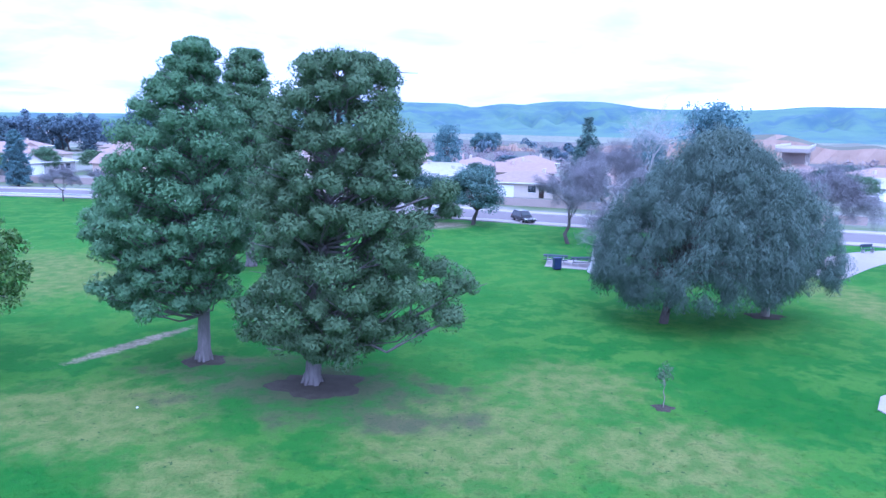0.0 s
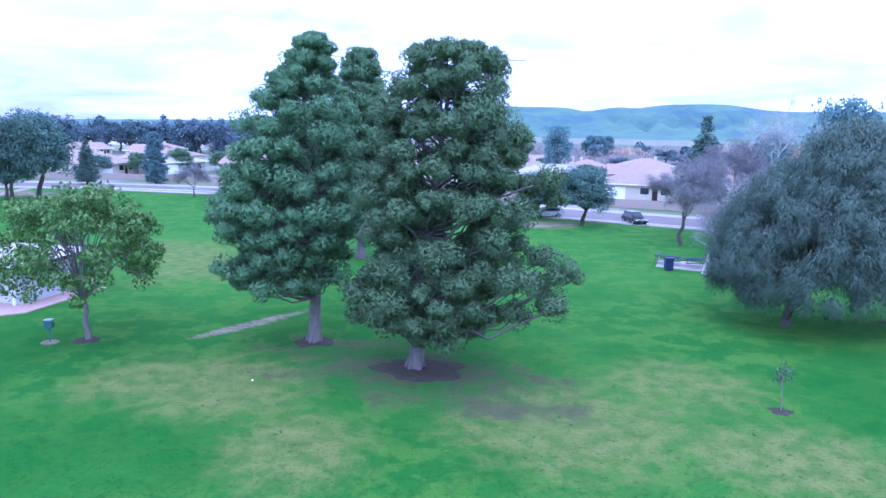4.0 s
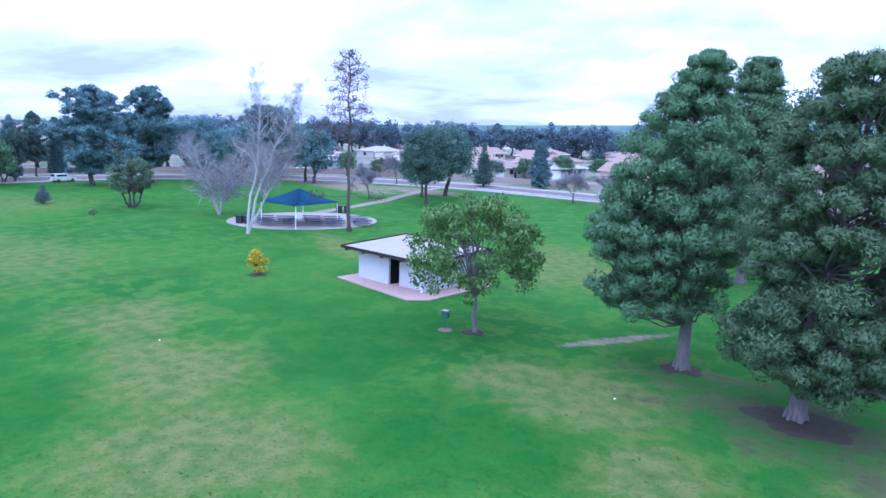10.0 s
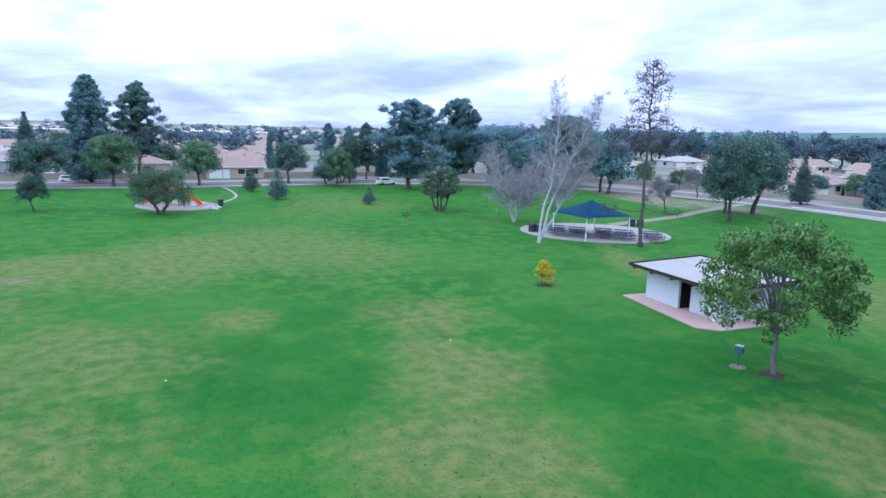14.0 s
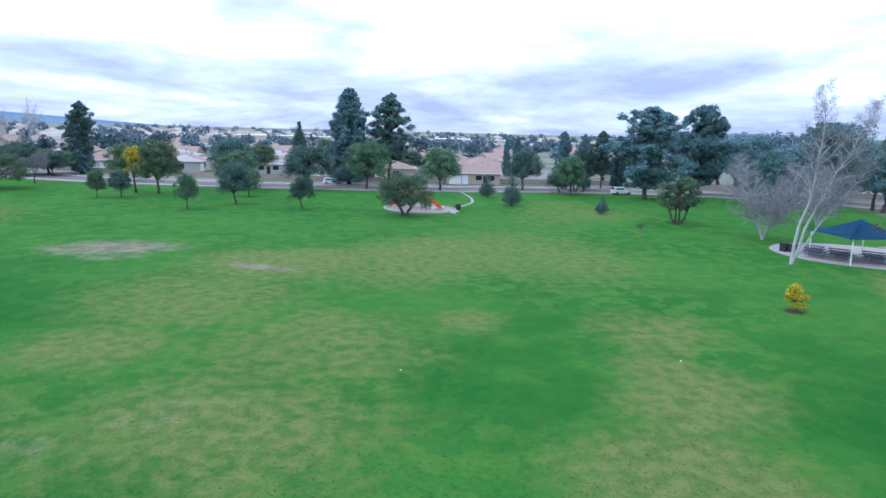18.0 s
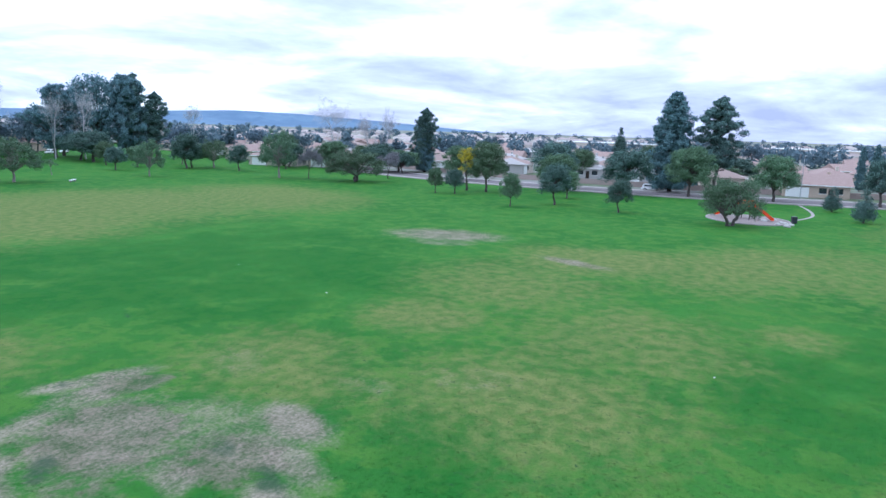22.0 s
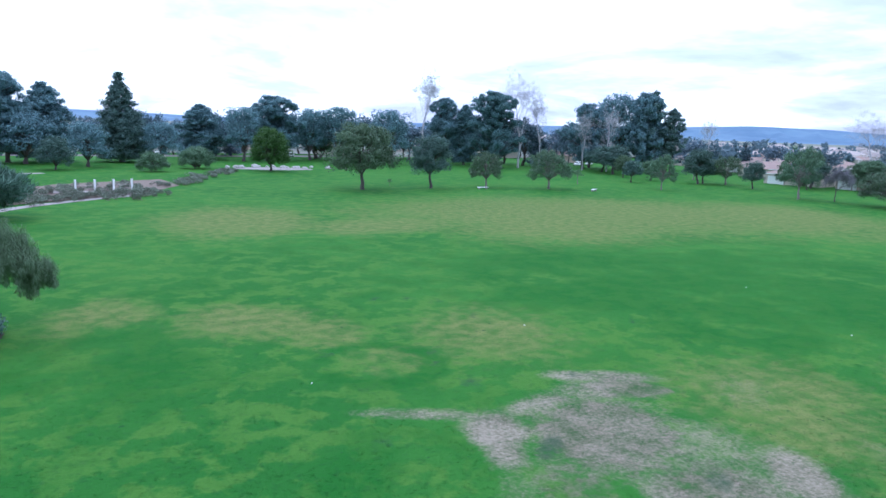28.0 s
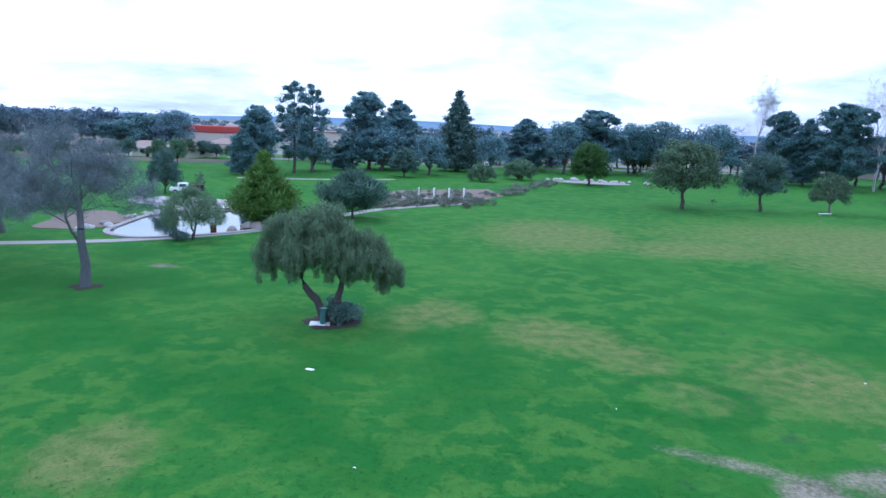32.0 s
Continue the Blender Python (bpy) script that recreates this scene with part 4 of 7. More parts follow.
# ---- ground, roads and distance ----
def ground_sheet():
    """One sheet to the horizon, fine near by, with the turf's wear stored on it."""
    radii, r = [], 2.0
    while r < 4600:
        radii.append(r)
        r += max(0.5, 0.0135 * r) if r < 170 else 0.25 * r
    turns = 540
    a = np.arange(turns) / turns * 2 * np.pi
    rings = np.array(radii)[:, None, None] * np.stack([np.cos(a), np.sin(a)], -1)[None]
    xy = np.vstack([[[0.0, 0.0]], rings.reshape(-1, 2)])
    far = np.hypot(*xy.T)
    z = np.where(far < 320, 0, -np.minimum(10, (far - 320) * 0.012))
    faces = [(0, 1 + k, 1 + (k + 1) % turns) for k in range(turns)]
    for j in range(len(radii) - 1):
        o = 1 + j * turns
        faces += [(o + k, o + turns + k, o + turns + (k + 1) % turns, o + (k + 1) % turns) for k in range(turns)]
    me = mesh_of("ground", np.column_stack([xy, z]), faces, M_LAWN)
    for kind in PATCHES:
        me.attributes.new("wear_" + kind, "FLOAT", "POINT").data.foreach_set("value", wear_at(kind, xy).astype(np.float32))
    return me


def grass_tufts(count, seed):
    """Loose blades of grass over the nearer lawn, thinner where the turf is bare."""
    rng = np.random.default_rng(seed)
    b = np.radians(-36 + 252 * rng.random(count))
    r = 11 + 60 * rng.random(count) ** 1.7
    xy = np.column_stack([-r * np.sin(b), r * np.cos(b)])
    xy = xy[(wear_at("bare", xy) + wear_at("mulch", xy)) < 0.25 + 0.6 * rng.random(count)]
    foot = np.repeat(xy, 4, 0) + rng.normal(0, 0.035, (4 * len(xy), 2))
    n = len(foot)
    turn, high, lean = rng.random(n) * 6.283, 0.008 + 0.022 * rng.random(n), np.zeros((n, 2))
    side = np.column_stack([np.cos(turn), np.sin(turn), np.zeros(n)]) * (0.012 + 0.012 * rng.random(n))[:, None]
    lean = np.column_stack([-np.sin(turn), np.cos(turn)]) * (0.05 + 0.07 * rng.random(n))[:, None]
    low = np.column_stack([foot, np.full(n, 0.002)])
    top = np.column_stack([foot + lean, high])
    corners = np.stack([low - side, low + side, top + side * 0.35, top - side * 0.35], 1)
    me = quads("grass_tufts", (corners, np.tile([0.0, 0.0, 1.0], (n, 1))), M_LAWN)
    for kind in PATCHES:
        me.attributes.new("wear_" + kind, "FLOAT", "POINT").data.foreach_set("value", np.repeat(wear_at(kind, foot), 4).astype(np.float32))
    return me


tagged(new("grass", grass_tufts(52000, 5)), "short blades and tufts of grass on the lawn", "grass", kind="stuff")
tagged(new("ground", ground_sheet()), "mown park lawn with straw-coloured and bare patches", "lawn", kind="structure")

STREET = [(150, 62), (60, 84), (10, 99), (-30, 112), (-66, 116), (-98, 114), (-130, 100), (-150, 72), (-154, 40), (-152, 5),
          (-156, -40), (-170, -80), (-205, -120), (-260, -150)]
setting("road", ribbon(STREET, 5, -5, -0.1, 0.012), M_ASPHALT, "worn grey asphalt street round the park", "road")
setting("pavement", ribbon(STREET, 7.4, 5.2, -0.1, 0.13), M_CONCRETE, "pale concrete pavement beside the park lawn", "pavement")
setting("pavement_far", ribbon(STREET, -5.2, -7.4, -0.1, 0.13), M_CONCRETE, "pale concrete pavement before the houses", "pavement")
setting("kerb", ribbon(STREET, 5.2, 5.0, -0.1, 0.14), M_KERB, "concrete kerb on the park side", "kerb")
setting("kerb_far", ribbon(STREET, -5.0, -5.2, -0.1, 0.14), M_KERB, "concrete kerb on the house side", "kerb")
n = Nodes("town_yards", 0.95)
n.colour(n.mix(n.span(n.noise(0.05, 5, 0.6), 0.4, 0.62), n.mix(n.noise(0.4, 4), (0.15, 0.142, 0.132), (0.29, 0.272, 0.256)), n.mix(n.noise(0.3, 4), (0.05, 0.09, 0.035), (0.12, 0.15, 0.06))))
n.bump(n.noise(2.0, 5), 0.4, 0.05)
M_YARD = n.mat


def outside(line, offset, far):
    """An outline from a street's outer edge out to a wide arc."""
    edge = []
    for k, (x, y) in enumerate(line):
        a, b = line[max(k - 1, 0)], line[min(k + 1, len(line) - 1)]
        d = Vector((b[0] - a[0], b[1] - a[1])).normalized()
        edge.append((x + d.y * offset, y - d.x * offset))
    arc = [(x / math.hypot(x, y) * far, y / math.hypot(x, y) * far) for x, y in edge[::-1]]
    return edge + arc


setting("town_ground", slab(bmesh.new(), outside(STREET, 7.6, 4400), -0.2, 0.02), M_YARD, "dry yards and drives between the houses", "yard")
setting("town_ground_rear", slab(bmesh.new(), [(-300, -290), (300, -232), (4200, -1700), (1700, -4200), (-2900, -3500), (-4200, -1260)], -0.2, 0.025), M_YARD, "dry yards behind the park", "yard")

PADPATH = [(-77, 62), (-79.5, 71), (-82.5, 80), (-88, 92), (-94, 107)]
setting("path_picnic", ribbon(PADPATH, 1.0, -1.0, -0.05, 0.03), M_PATH, "narrow earth-stained path from the picnic pad to the street", "path")
PLAYPATH = [(-116, 14), (-124, 17.5), (-134, 18.5), (-146, 18)]
setting("path_play", ribbon(PLAYPATH, 0.25, -0.25, -0.05, 0.03), M_CONCRETE, "narrow pale path from the play area", "path")
PONDPATH = [(75, -62), (55, -64), (40, -68), (29, -72.3), (19, -80.5), (12.5, -92), (6, -104), (-4, -114), (-11.5, -119)]
setting("path_pond", ribbon(PONDPATH, 0.9, -0.9, -0.05, 0.03), M_CONCRETE, "pale concrete path that bends round the pond", "path")
setting("path_rear", ribbon([(4, -165), (14, -160), (24, -156), (38, -153)], 1.2, -1.2, -0.05, 0.03), M_CONCRETE, "pale path across the rear lawn", "path")
setting("road_rear", ribbon([(60, -232), (10, -238), (-60, -246), (-130, -262), (-220, -270)], 5, -5, -0.05, 0.03), M_ASPHALT, "grey car park road behind the park", "road")
setting("pavement_right", slab(bmesh.new(), [(20.2, 28.2), (22, 26.5), (26, 27), (26, 33), (23, 33.2), (20.9, 31.8), (19.8, 30.2)], -0.05, 0.05), M_CONCRETE, "white curved edge of a concrete pad", "pavement")
setting("pavement_side", ribbon([(33, 62), (45, 72.5), (62, 78)], 2.6, -2.6, -0.05, 0.03), M_CONCRETE, "pale pavement with a bench at the park's edge", "pavement")


def hills(bearings, degrees, near, deep, rough, seed):
    """A range of hills: height by bearing, with spurs and hollows."""
    bm, rows, low, high = bmesh.new(), [], bearings[0], bearings[-1]
    count = int((high - low) * 1.6)
    for j in range(14):
        r, row = near + deep * j / 13, []
        for k in range(count + 1):
            b = low + (high - low) * k / count
            top = np.interp(b, bearings, degrees) * (1 + rough * noise.noise((b * 0.13, seed, 0)) + 0.6 * rough * noise.noise((b * 0.4, seed + 9, 0)))
            rise = min(1.0, j / 11.0) ** 1.2
            furrow = 1 + 0.8 * noise.noise((b * 0.9, j * 0.6, seed)) * (1 - abs(2 * rise - 1))
            z = -10 + (math.tan(radians(top)) * r + 22) * rise * furrow
            row.append(bm.verts.new((-r * math.sin(radians(b)), r * math.cos(radians(b)), z)))
        rows.append(row)
    for a, b in zip(rows, rows[1:]):
        for k in range(count):
            bm.faces.new((a[k], a[k + 1], b[k + 1], b[k]))
    for f in bm.faces:
        f.smooth = True
    return bm


# hill greens mixed with blue to stand in for haze
n = Nodes("hazed_hill_grass", 1.0)
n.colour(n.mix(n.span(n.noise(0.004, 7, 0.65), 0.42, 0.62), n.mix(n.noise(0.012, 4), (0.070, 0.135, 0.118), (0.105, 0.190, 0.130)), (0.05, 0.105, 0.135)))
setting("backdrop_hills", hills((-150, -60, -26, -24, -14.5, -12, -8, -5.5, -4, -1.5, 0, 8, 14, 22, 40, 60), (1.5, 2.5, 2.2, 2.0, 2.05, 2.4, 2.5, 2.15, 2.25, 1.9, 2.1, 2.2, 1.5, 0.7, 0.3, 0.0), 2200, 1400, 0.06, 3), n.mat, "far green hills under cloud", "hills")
# the range's blue is distance haze painted as base colour
n = Nodes("haze_blue_range", 1.0)
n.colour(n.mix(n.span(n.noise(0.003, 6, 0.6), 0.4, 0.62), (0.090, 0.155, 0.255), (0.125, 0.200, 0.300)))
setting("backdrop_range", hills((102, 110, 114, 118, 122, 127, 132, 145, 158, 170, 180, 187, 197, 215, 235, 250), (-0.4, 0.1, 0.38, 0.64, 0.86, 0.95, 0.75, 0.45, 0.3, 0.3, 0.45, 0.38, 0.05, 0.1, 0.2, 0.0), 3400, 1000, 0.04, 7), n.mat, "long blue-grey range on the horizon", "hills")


def bluff(x, y, a, b, h, turn, seed, bm):
    """A low flat-topped bank with a broken cliff on one side."""
    rng, cols, c, s = np.random.default_rng(seed), 40, math.cos(radians(turn)), math.sin(radians(turn))
    rows = []
    for v, z in ((-1.0, 0.0), (-0.8, 0.35), (-0.72, 0.9), (-0.55, 1.0), (0.4, 0.95), (1.0, 0.0)):
        row = []
        for k in range(cols + 1):
            u = -1 + 2 * k / cols
            edge = max(0.0, 1 - abs(u) ** 4) * (0.75 + 0.35 * noise.noise((u * 4, seed, v)))
            p, q = u * a, v * b + rng.normal(0, 0.04 * b)
            row.append(bm.verts.new((x + c * p - s * q, y + s * p + c * q, -4 + (h + 4) * z * edge)))
        rows.append(row)
    for r0, r1 in zip(rows, rows[1:]):
        for k in range(cols):
            bm.faces.new((r0[k], r0[k + 1], r1[k + 1], r1[k]))
    return bm


n = Nodes("quarry_stone", 0.95)
steep = n.node("ShaderNodeSeparateXYZ")
n.put(n.node("ShaderNodeNewGeometry").outputs["Normal"], steep.inputs[0])
cliff = n.mix(n.noise(0.09, 6, 0.7), (0.20, 0.115, 0.09), (0.52, 0.40, 0.32))
n.colour(n.mix(n.span(steep.outputs["Z"], 0.55, 0.9), cliff, n.mix(n.noise(0.03, 5), (0.085, 0.105, 0.075), (0.17, 0.15, 0.12))))
M_QUARRY = n.mat
setting("backdrop_quarry", bluff(35, 446, 19, 14, 6.5, 0, 3, bmesh.new()), M_QUARRY, "pale broken quarry face at the foot of the hills", "cliff")
setting("backdrop_bluffs", bluff(158, 372, 110, 26, 15, -24, 5, bmesh.new()), M_QUARRY, "reddish cliff line before the hills", "cliff")
n = Nodes("brush_plain", 1.0)
n.colour(n.mix(n.span(n.noise(0.02, 6, 0.65), 0.4, 0.65), (0.075, 0.088, 0.075), (0.135, 0.108, 0.098)))
setting("brush_plain", slab(bmesh.new(), [(-60, 300), (420, 180), (900, 500), (300, 900), (-120, 900)], -9, 0.06), n.mat, "grey-brown scrub plain beyond the houses", "scrub")


def overpass():
    thing = base("road_bridge", 116, 236, 0, 62, "pale concrete road bridge on piers over the plain", "bridge")
    part("deck", boxed(0, 0, 8.2, 90, 9, 1.2, 0.1), M_CONCRETE, thing)
    for side in (-4.4, 4.4):
        part("parapet", boxed(0, side, 9.4, 90, 0.3, 0.9, 0.05), M_KERB, thing)
    for x in (-32, -12, 12, 32):
        part("pier", boxed(x, 0, -1, 1.6, 6.5, 9.2, 0.15), M_CONCRETE, thing)


overpass()


# ---- trees of the park, nearest first ----
def mulch(x, y, a, b, seed, label="dark bark mulch ring round a trunk"):
    bm = bmesh.new()
    outer = ring(x, y, a, b, 0, 36, 0.2, seed)
    top = [bm.verts.new((px, py, 0.0)) for px, py in outer]
    inner = [bm.verts.new((x + (px - x) * 0.8, y + (py - y) * 0.7, 0.035)) for px, py in outer]
    bm.faces.new(inner)
    for k in range(36):
        j = (k + 1) % 36
        bm.faces.new((top[k], top[j], inner[j], inner[k]))
    bmesh.ops.recalc_face_normals(bm, faces=bm.faces[:])
    me = bpy.data.meshes.new("mulch_ring")
    bm.to_mesh(me)
    bm.free()
    me.materials.append(M_MULCH)
    tagged(new("mulch_ring", me), label, "mulch", "mulch rings")


P1 = cushion_pine(16.6, ([0.17, 0.22, 0.33, 0.4, 0.5, 0.58, 0.67, 0.75, 0.82, 0.885, 0.94, 0.97, 1.0], [2.7, 3.9, 3.7, 4.6, 4.4, 4.1, 3.5, 3.0, 2.4, 1.5, 1.35, 0.6, 0.15]), 0.19, 2.75, 11,
                  lean=(0.15, 0.2), r0=0.34, big=0.46, small=0.44, knobs=6, per=270, needle=(0.21, 0.034), tries=5200, inner=0.10, ragged=0.26,
                  off=([0.17, 0.22, 0.33, 0.45, 0.6, 0.82, 0.9, 1.0], [-1.9, -1.9, -1.2, -1.35, -1.2, -0.8, -0.25, 0.0]))
tree("pine_tree", *P1, -12.9, 34.3, 0, label="tall green pine with ball-like needle clumps and bare lower trunk", group="park pines")
P2 = cushion_pine(15.7, ([0.09, 0.16, 0.25, 0.4, 0.5, 0.64, 0.8, 0.9, 0.96, 1.0], [1.7, 3.5, 4.3, 4.1, 4.4, 4.1, 3.7, 3.2, 2.3, 1.0]), 0.12, 2.75, 23,
                  lean=(1.7, 0.4), extra=((0.33, -6, 7.2), (0.29, 4, 7.5), (0.25, -14, 7.1), (0.22, 6, 6.6), (0.33, -30, 5.8), (0.54, 4, 6.2), (0.60, -4, 5.9), (0.24, 176, 4.0), (0.17, 190, 3.3),
                                          (0.30, -4, 5.9), (0.36, 8, 6.0), (0.26, -8, 5.4), (0.41, -3, 5.6), (0.20, -6, 5.2), (0.57, 10, 5.0), (0.45, 6, 5.9)), r0=0.40,
                  big=0.48, small=0.45, knobs=6, per=270, needle=(0.21, 0.034), wide_gap=(2.0, 6.9, 2.2, 0.8, 0.8), tries=5200, inner=0.10, ragged=0.26,
                  off=([0.1, 0.3, 0.5, 0.8, 1.0], [0.7, 0.6, 0.6, 0.2, -0.2]))
tree("pine_tree", *P2, -6.6, 31.5, 0, label="broad spreading pine with low limbs over dark mulch", group="park pines")
P3 = cushion_pine(18.6, ([0.2, 0.5, 0.7, 0.8, 0.92, 0.97, 1.0], [3.8, 4.2, 3.2, 2.2, 1.7, 1.2, 0.6]), 0.2, 2.4, 31, per=110, needle=(0.30, 0.055), big=0.50, small=0.46, knobs=6, tries=3600)
tree("pine_tree", *P3, -17.7, 59, 40, label="tall dark pine standing behind two others", group="park pines")
mulch(-12.9, 34.3, 1.1, 1.0, 2)
mulch(-6.3, 31.2, 2.3, 1.6, 5)

W1 = dome_meshes(12.5, (6.4, 4.8), (3.1, 0.6), 2.5, ((0.4, 0.1, 2.2), (1.3, 0.5, 3.0)), 800, 0.66, 330, (0.28, 0.032), 7, (M_BARKDARK, F_WILLOW), 0.24, 1.4, 0.42, 1.2)
tree("willow_tree", *W1, 14.1, 44.1, 0, label="large dense grey-green weeping tree with a low skirt", group="weeping trees")
W2 = dome_meshes(9.8, (3.9, 3.6), (0.5, 0.0), 3.0, ((0.15, 0, 2.6), (-0.5, 0.2, 3.0)), 240, 0.58, 420, (0.26, 0.026), 17, (M_BARK, F_WILLOW), 0.24, 1.5, 0.42, 1.2)
tree("willow_tree", *W2, 21.9, 46.6, 0, label="smaller grey-green weeping tree with a bare pale trunk", group="weeping trees")
mulch(21.9, 46.6, 1.3, 0.9, 13, "dark bare soil under a weeping tree")

MG = broad_meshes(8.5, 9.0, 2.2, 200, 0.55, 80, (0.25, 0.115), 41, (M_BARKPINE, F_MAGNOLIA), low=0.40, hollow=0.55, r0=0.15, upright=1.4, flat=0.8, twist=0.05, limbs=0.2)
tree("magnolia_tree", *MG, -24.8, 31.7, 0, (0.92, 0.92, 1.0), label="round broad-leaved tree with glossy leaves beside the toilet block")
mulch(-24.8, 31.6, 0.75, 0.7, 8, "small bare ring of soil round a trunk")

# leafless trees
BT_SYC = stem_meshes(((3.1, 5.7, 17.4), (0.6, 1.0, 19.0), (4.2, 5.4, 11.5)), 5, M_BARKWHITE, 30, 0.26, 4200, M_TWIG, 0.20, 0.34, 1.0)
tree("bare_sycamore", *BT_SYC, -66.5, 43.3, 0, label="tall leafless white-barked sycamore leaning over the picnic pad", group="bare trees")
BT_SYC2 = stem_meshes(((-5.5, -2.0, 9.5), (-2.0, -3.0, 11.0), (3.5, 2.5, 10.5), (5.0, -1.0, 8.0), (1.0, 4.0, 9.0)), 9, M_BARKWHITE, 30, 0.46, 7000, M_TWIG, 0.17, 0.15, 0.6)
tree("bare_sycamore", *BT_SYC2, -83.1, 49.8, 0, label="leafless sycamore with a dense haze of grey twigs", group="bare trees")
tree("bare_sycamore", *BT_SYC2, -96, 66, 110, (0.9, 0.9, 0.85), label="leafless grey tree by the street", group="bare trees")
BT_GREY = bare_meshes(9.2, 9.5, 14, M_BARKDARK, 6, 3, (0, 0), 0.14, 0.22, 9500, M_TWIG, 0.55, 0.06)
tree("bare_tree", *BT_GREY, 12.9, 75.8, 0, label="rounded leafless tree with grey-mauve twigs", group="bare trees")
BT_WHITE = stem_meshes(((2.6, 0.5, 8.2), (1.3, 0.8, 6.0)), 21, M_BARKWHITE, 22, 0.34, 1600, M_TWIG, 0.55, 0.3, 0.6)
tree("bare_tree", *BT_WHITE, 12.6, 60.2, 0, label="leafless tree with a white bent trunk beside picnic tables", group="bare trees")
tree("bare_tree", *BT_GREY, 19, 84, 60, (1.2, 1.2, 1.25), label="leafless mauve-grey tree near the street", group="bare trees")
tree("bare_tree", *BT_GREY, 36, 66, 60, (1.1, 1.1, 1.1), label="leafless mauve-grey tree near the park's edge", group="bare trees")
BT_END = bare_meshes(13.0, 14.5, 33, M_BARKSLATE, 6, 3, (0.0, 0.05), 0.2, 0.2, 12000, M_TWIGBLUE, 0.62, 0.07)
tree("bare_tree", *BT_END, 24.9, -51.8, 0, label="large leafless tree with a fine blue-grey twig haze", group="bare trees")
mulch(24.9, -51.8, 1.2, 1.0, 3, "bare soil ring under a leafless tree")
tree("bare_tree", *BT_END, 43.3, -74, 140, (1.0, 1.0, 0.92), label="large leafless tree beyond the pond path", group="bare trees")
tree("bare_tree", *BT_END, 37, -58, 250, (0.9, 0.9, 0.9), label="leafless tree with drooping grey twigs", group="bare trees")
TALLBARE = bare_meshes(24, 9.0, 45, M_BARKWHITE, 6, 3, (0.03, 0.0), 0.36, 0.26, 2400, M_BARKWHITE, 0.55, 0.10)
tree("bare_tree", *TALLBARE, 24, 88, 130, (1.0, 1.0, 0.72), label="tall leafless tree behind the weeping trees", group="bare trees")


def tall_bare(x, y, h, w, turn):
    tree("bare_poplar", *TALLBARE, x, y, turn, (w / 6.6, w / 6.6, h / 23.4), "tall slender leafless tree with white limbs", group="tall bare trees")


tall_bare(-105.5, -207.5, 33.5, 12, 0)
tall_bare(-131, -188, 32, 10, 70)
tall_bare(-140, -189, 27, 8, 140)
tall_bare(-154, -171, 22, 7, 20)
tall_bare(-148, -176, 20, 6, 220)
tall_bare(-190, -162, 20, 5, 210)
tall_bare(-187, -106, 21, 10, 50)
tall_bare(-194, -98, 17, 8, 150)
tall_bare(-189, -90, 18, 7, 300)

# the dead pine: a bare mast, brown tufts above and drooping dead limbs below
DP = pine_meshes(20.8, ([0.3, 0.6, 0.75, 0.9, 1.0], [3.0, 3.3, 2.8, 1.9, 0.5]), 0.52, 62, 0.38, 13, 61, needle=(0.36, 0.075), mats=(M_BARKDARK, F_DEAD),
                 extra=((0.22, 10, 4.5), (0.21, 200, 5.0), (0.26, 130, 3.2), (0.55, 215, 4.6), (0.58, 190, 4.2)), r0=0.23, gap=0.6, stout=0.45)
tree("dead_pine", *DP, -60.7, 53.3, 0, label="dying pine with a bare dark mast and sparse brown tufts")

# park oaks, olives and other rounded trees
OAK_A = broad_meshes(8, 7.5, 1.8, 150, 0.78, 130, (0.22, 0.12), 3, (M_BARKDARK, F_OAK), low=0.33, hollow=0.42, twist=0.03)
OAK_B = broad_meshes(8, 6.5, 2.0, 135, 0.76, 130, (0.22, 0.12), 13, (M_BARKDARK, F_DARKOAK), low=0.36, hollow=0.4)
OAK_C = broad_meshes(8, 8.2, 1.7, 130, 0.66, 100, (0.22, 0.11), 29, (M_BARK, F_OLIVE), low=0.30, hollow=0.5, stems=1, upright=1.3)
OLIVE = broad_meshes(6.4, 10, 1.3, 150, 0.75, 110, (0.24, 0.09), 37, (M_BARKDARK, F_OLIVE), low=0.30, hollow=0.5, stems=2, spread=0.6, droop=0.15, r0=0.32, flat=0.7)
BALL = broad_meshes(9.8, 7.7, 1.3, 240, 0.8, 120, (0.24, 0.12), 43, (M_BARKDARK, F_BRIGHT), low=0.34, hollow=0.66, flat=0.95)
VASE = broad_meshes(7.1, 6.3, 1.9, 110, 0.62, 100, (0.22, 0.12), 47, (M_BARKDARK, F_OLIVE), low=0.4, hollow=0.5, stems=4, spread=0.8, r0=0.26)


BUSH = broad_meshes(4.8, 7.6, 0.3, 170, 0.7, 110, (0.2, 0.11), 44, (M_BARKDARK, F_OAK), low=0.34, hollow=0.66, stems=3)
DARKBALL = broad_meshes(6.8, 6.2, 0.8, 150, 0.7, 110, (0.22, 0.11), 48, (M_BARKDARK, F_DARKOAK), low=0.32, hollow=0.6)


def grown(kind, name, x, y, h, w, turn, label, size, group="park trees"):
    tree(name, *kind, x, y, turn, (w / size[1], w / size[1], h / size[0]), label, group=group)


def oak(x, y, h, w, turn=0, dark=False):
    grown(OAK_B if dark else OAK_A, "oak_tree", x, y, h, w, turn, "dark round-headed oak on the lawn" if dark else "green round-headed oak on the lawn", (8, 6.5 if dark else 7.5))


def ash(x, y, h, w, turn=0):
    grown(OAK_C, "ash_tree", x, y, h, w, turn, "open grey-green tree with a pale forked trunk", (8, 8.2))


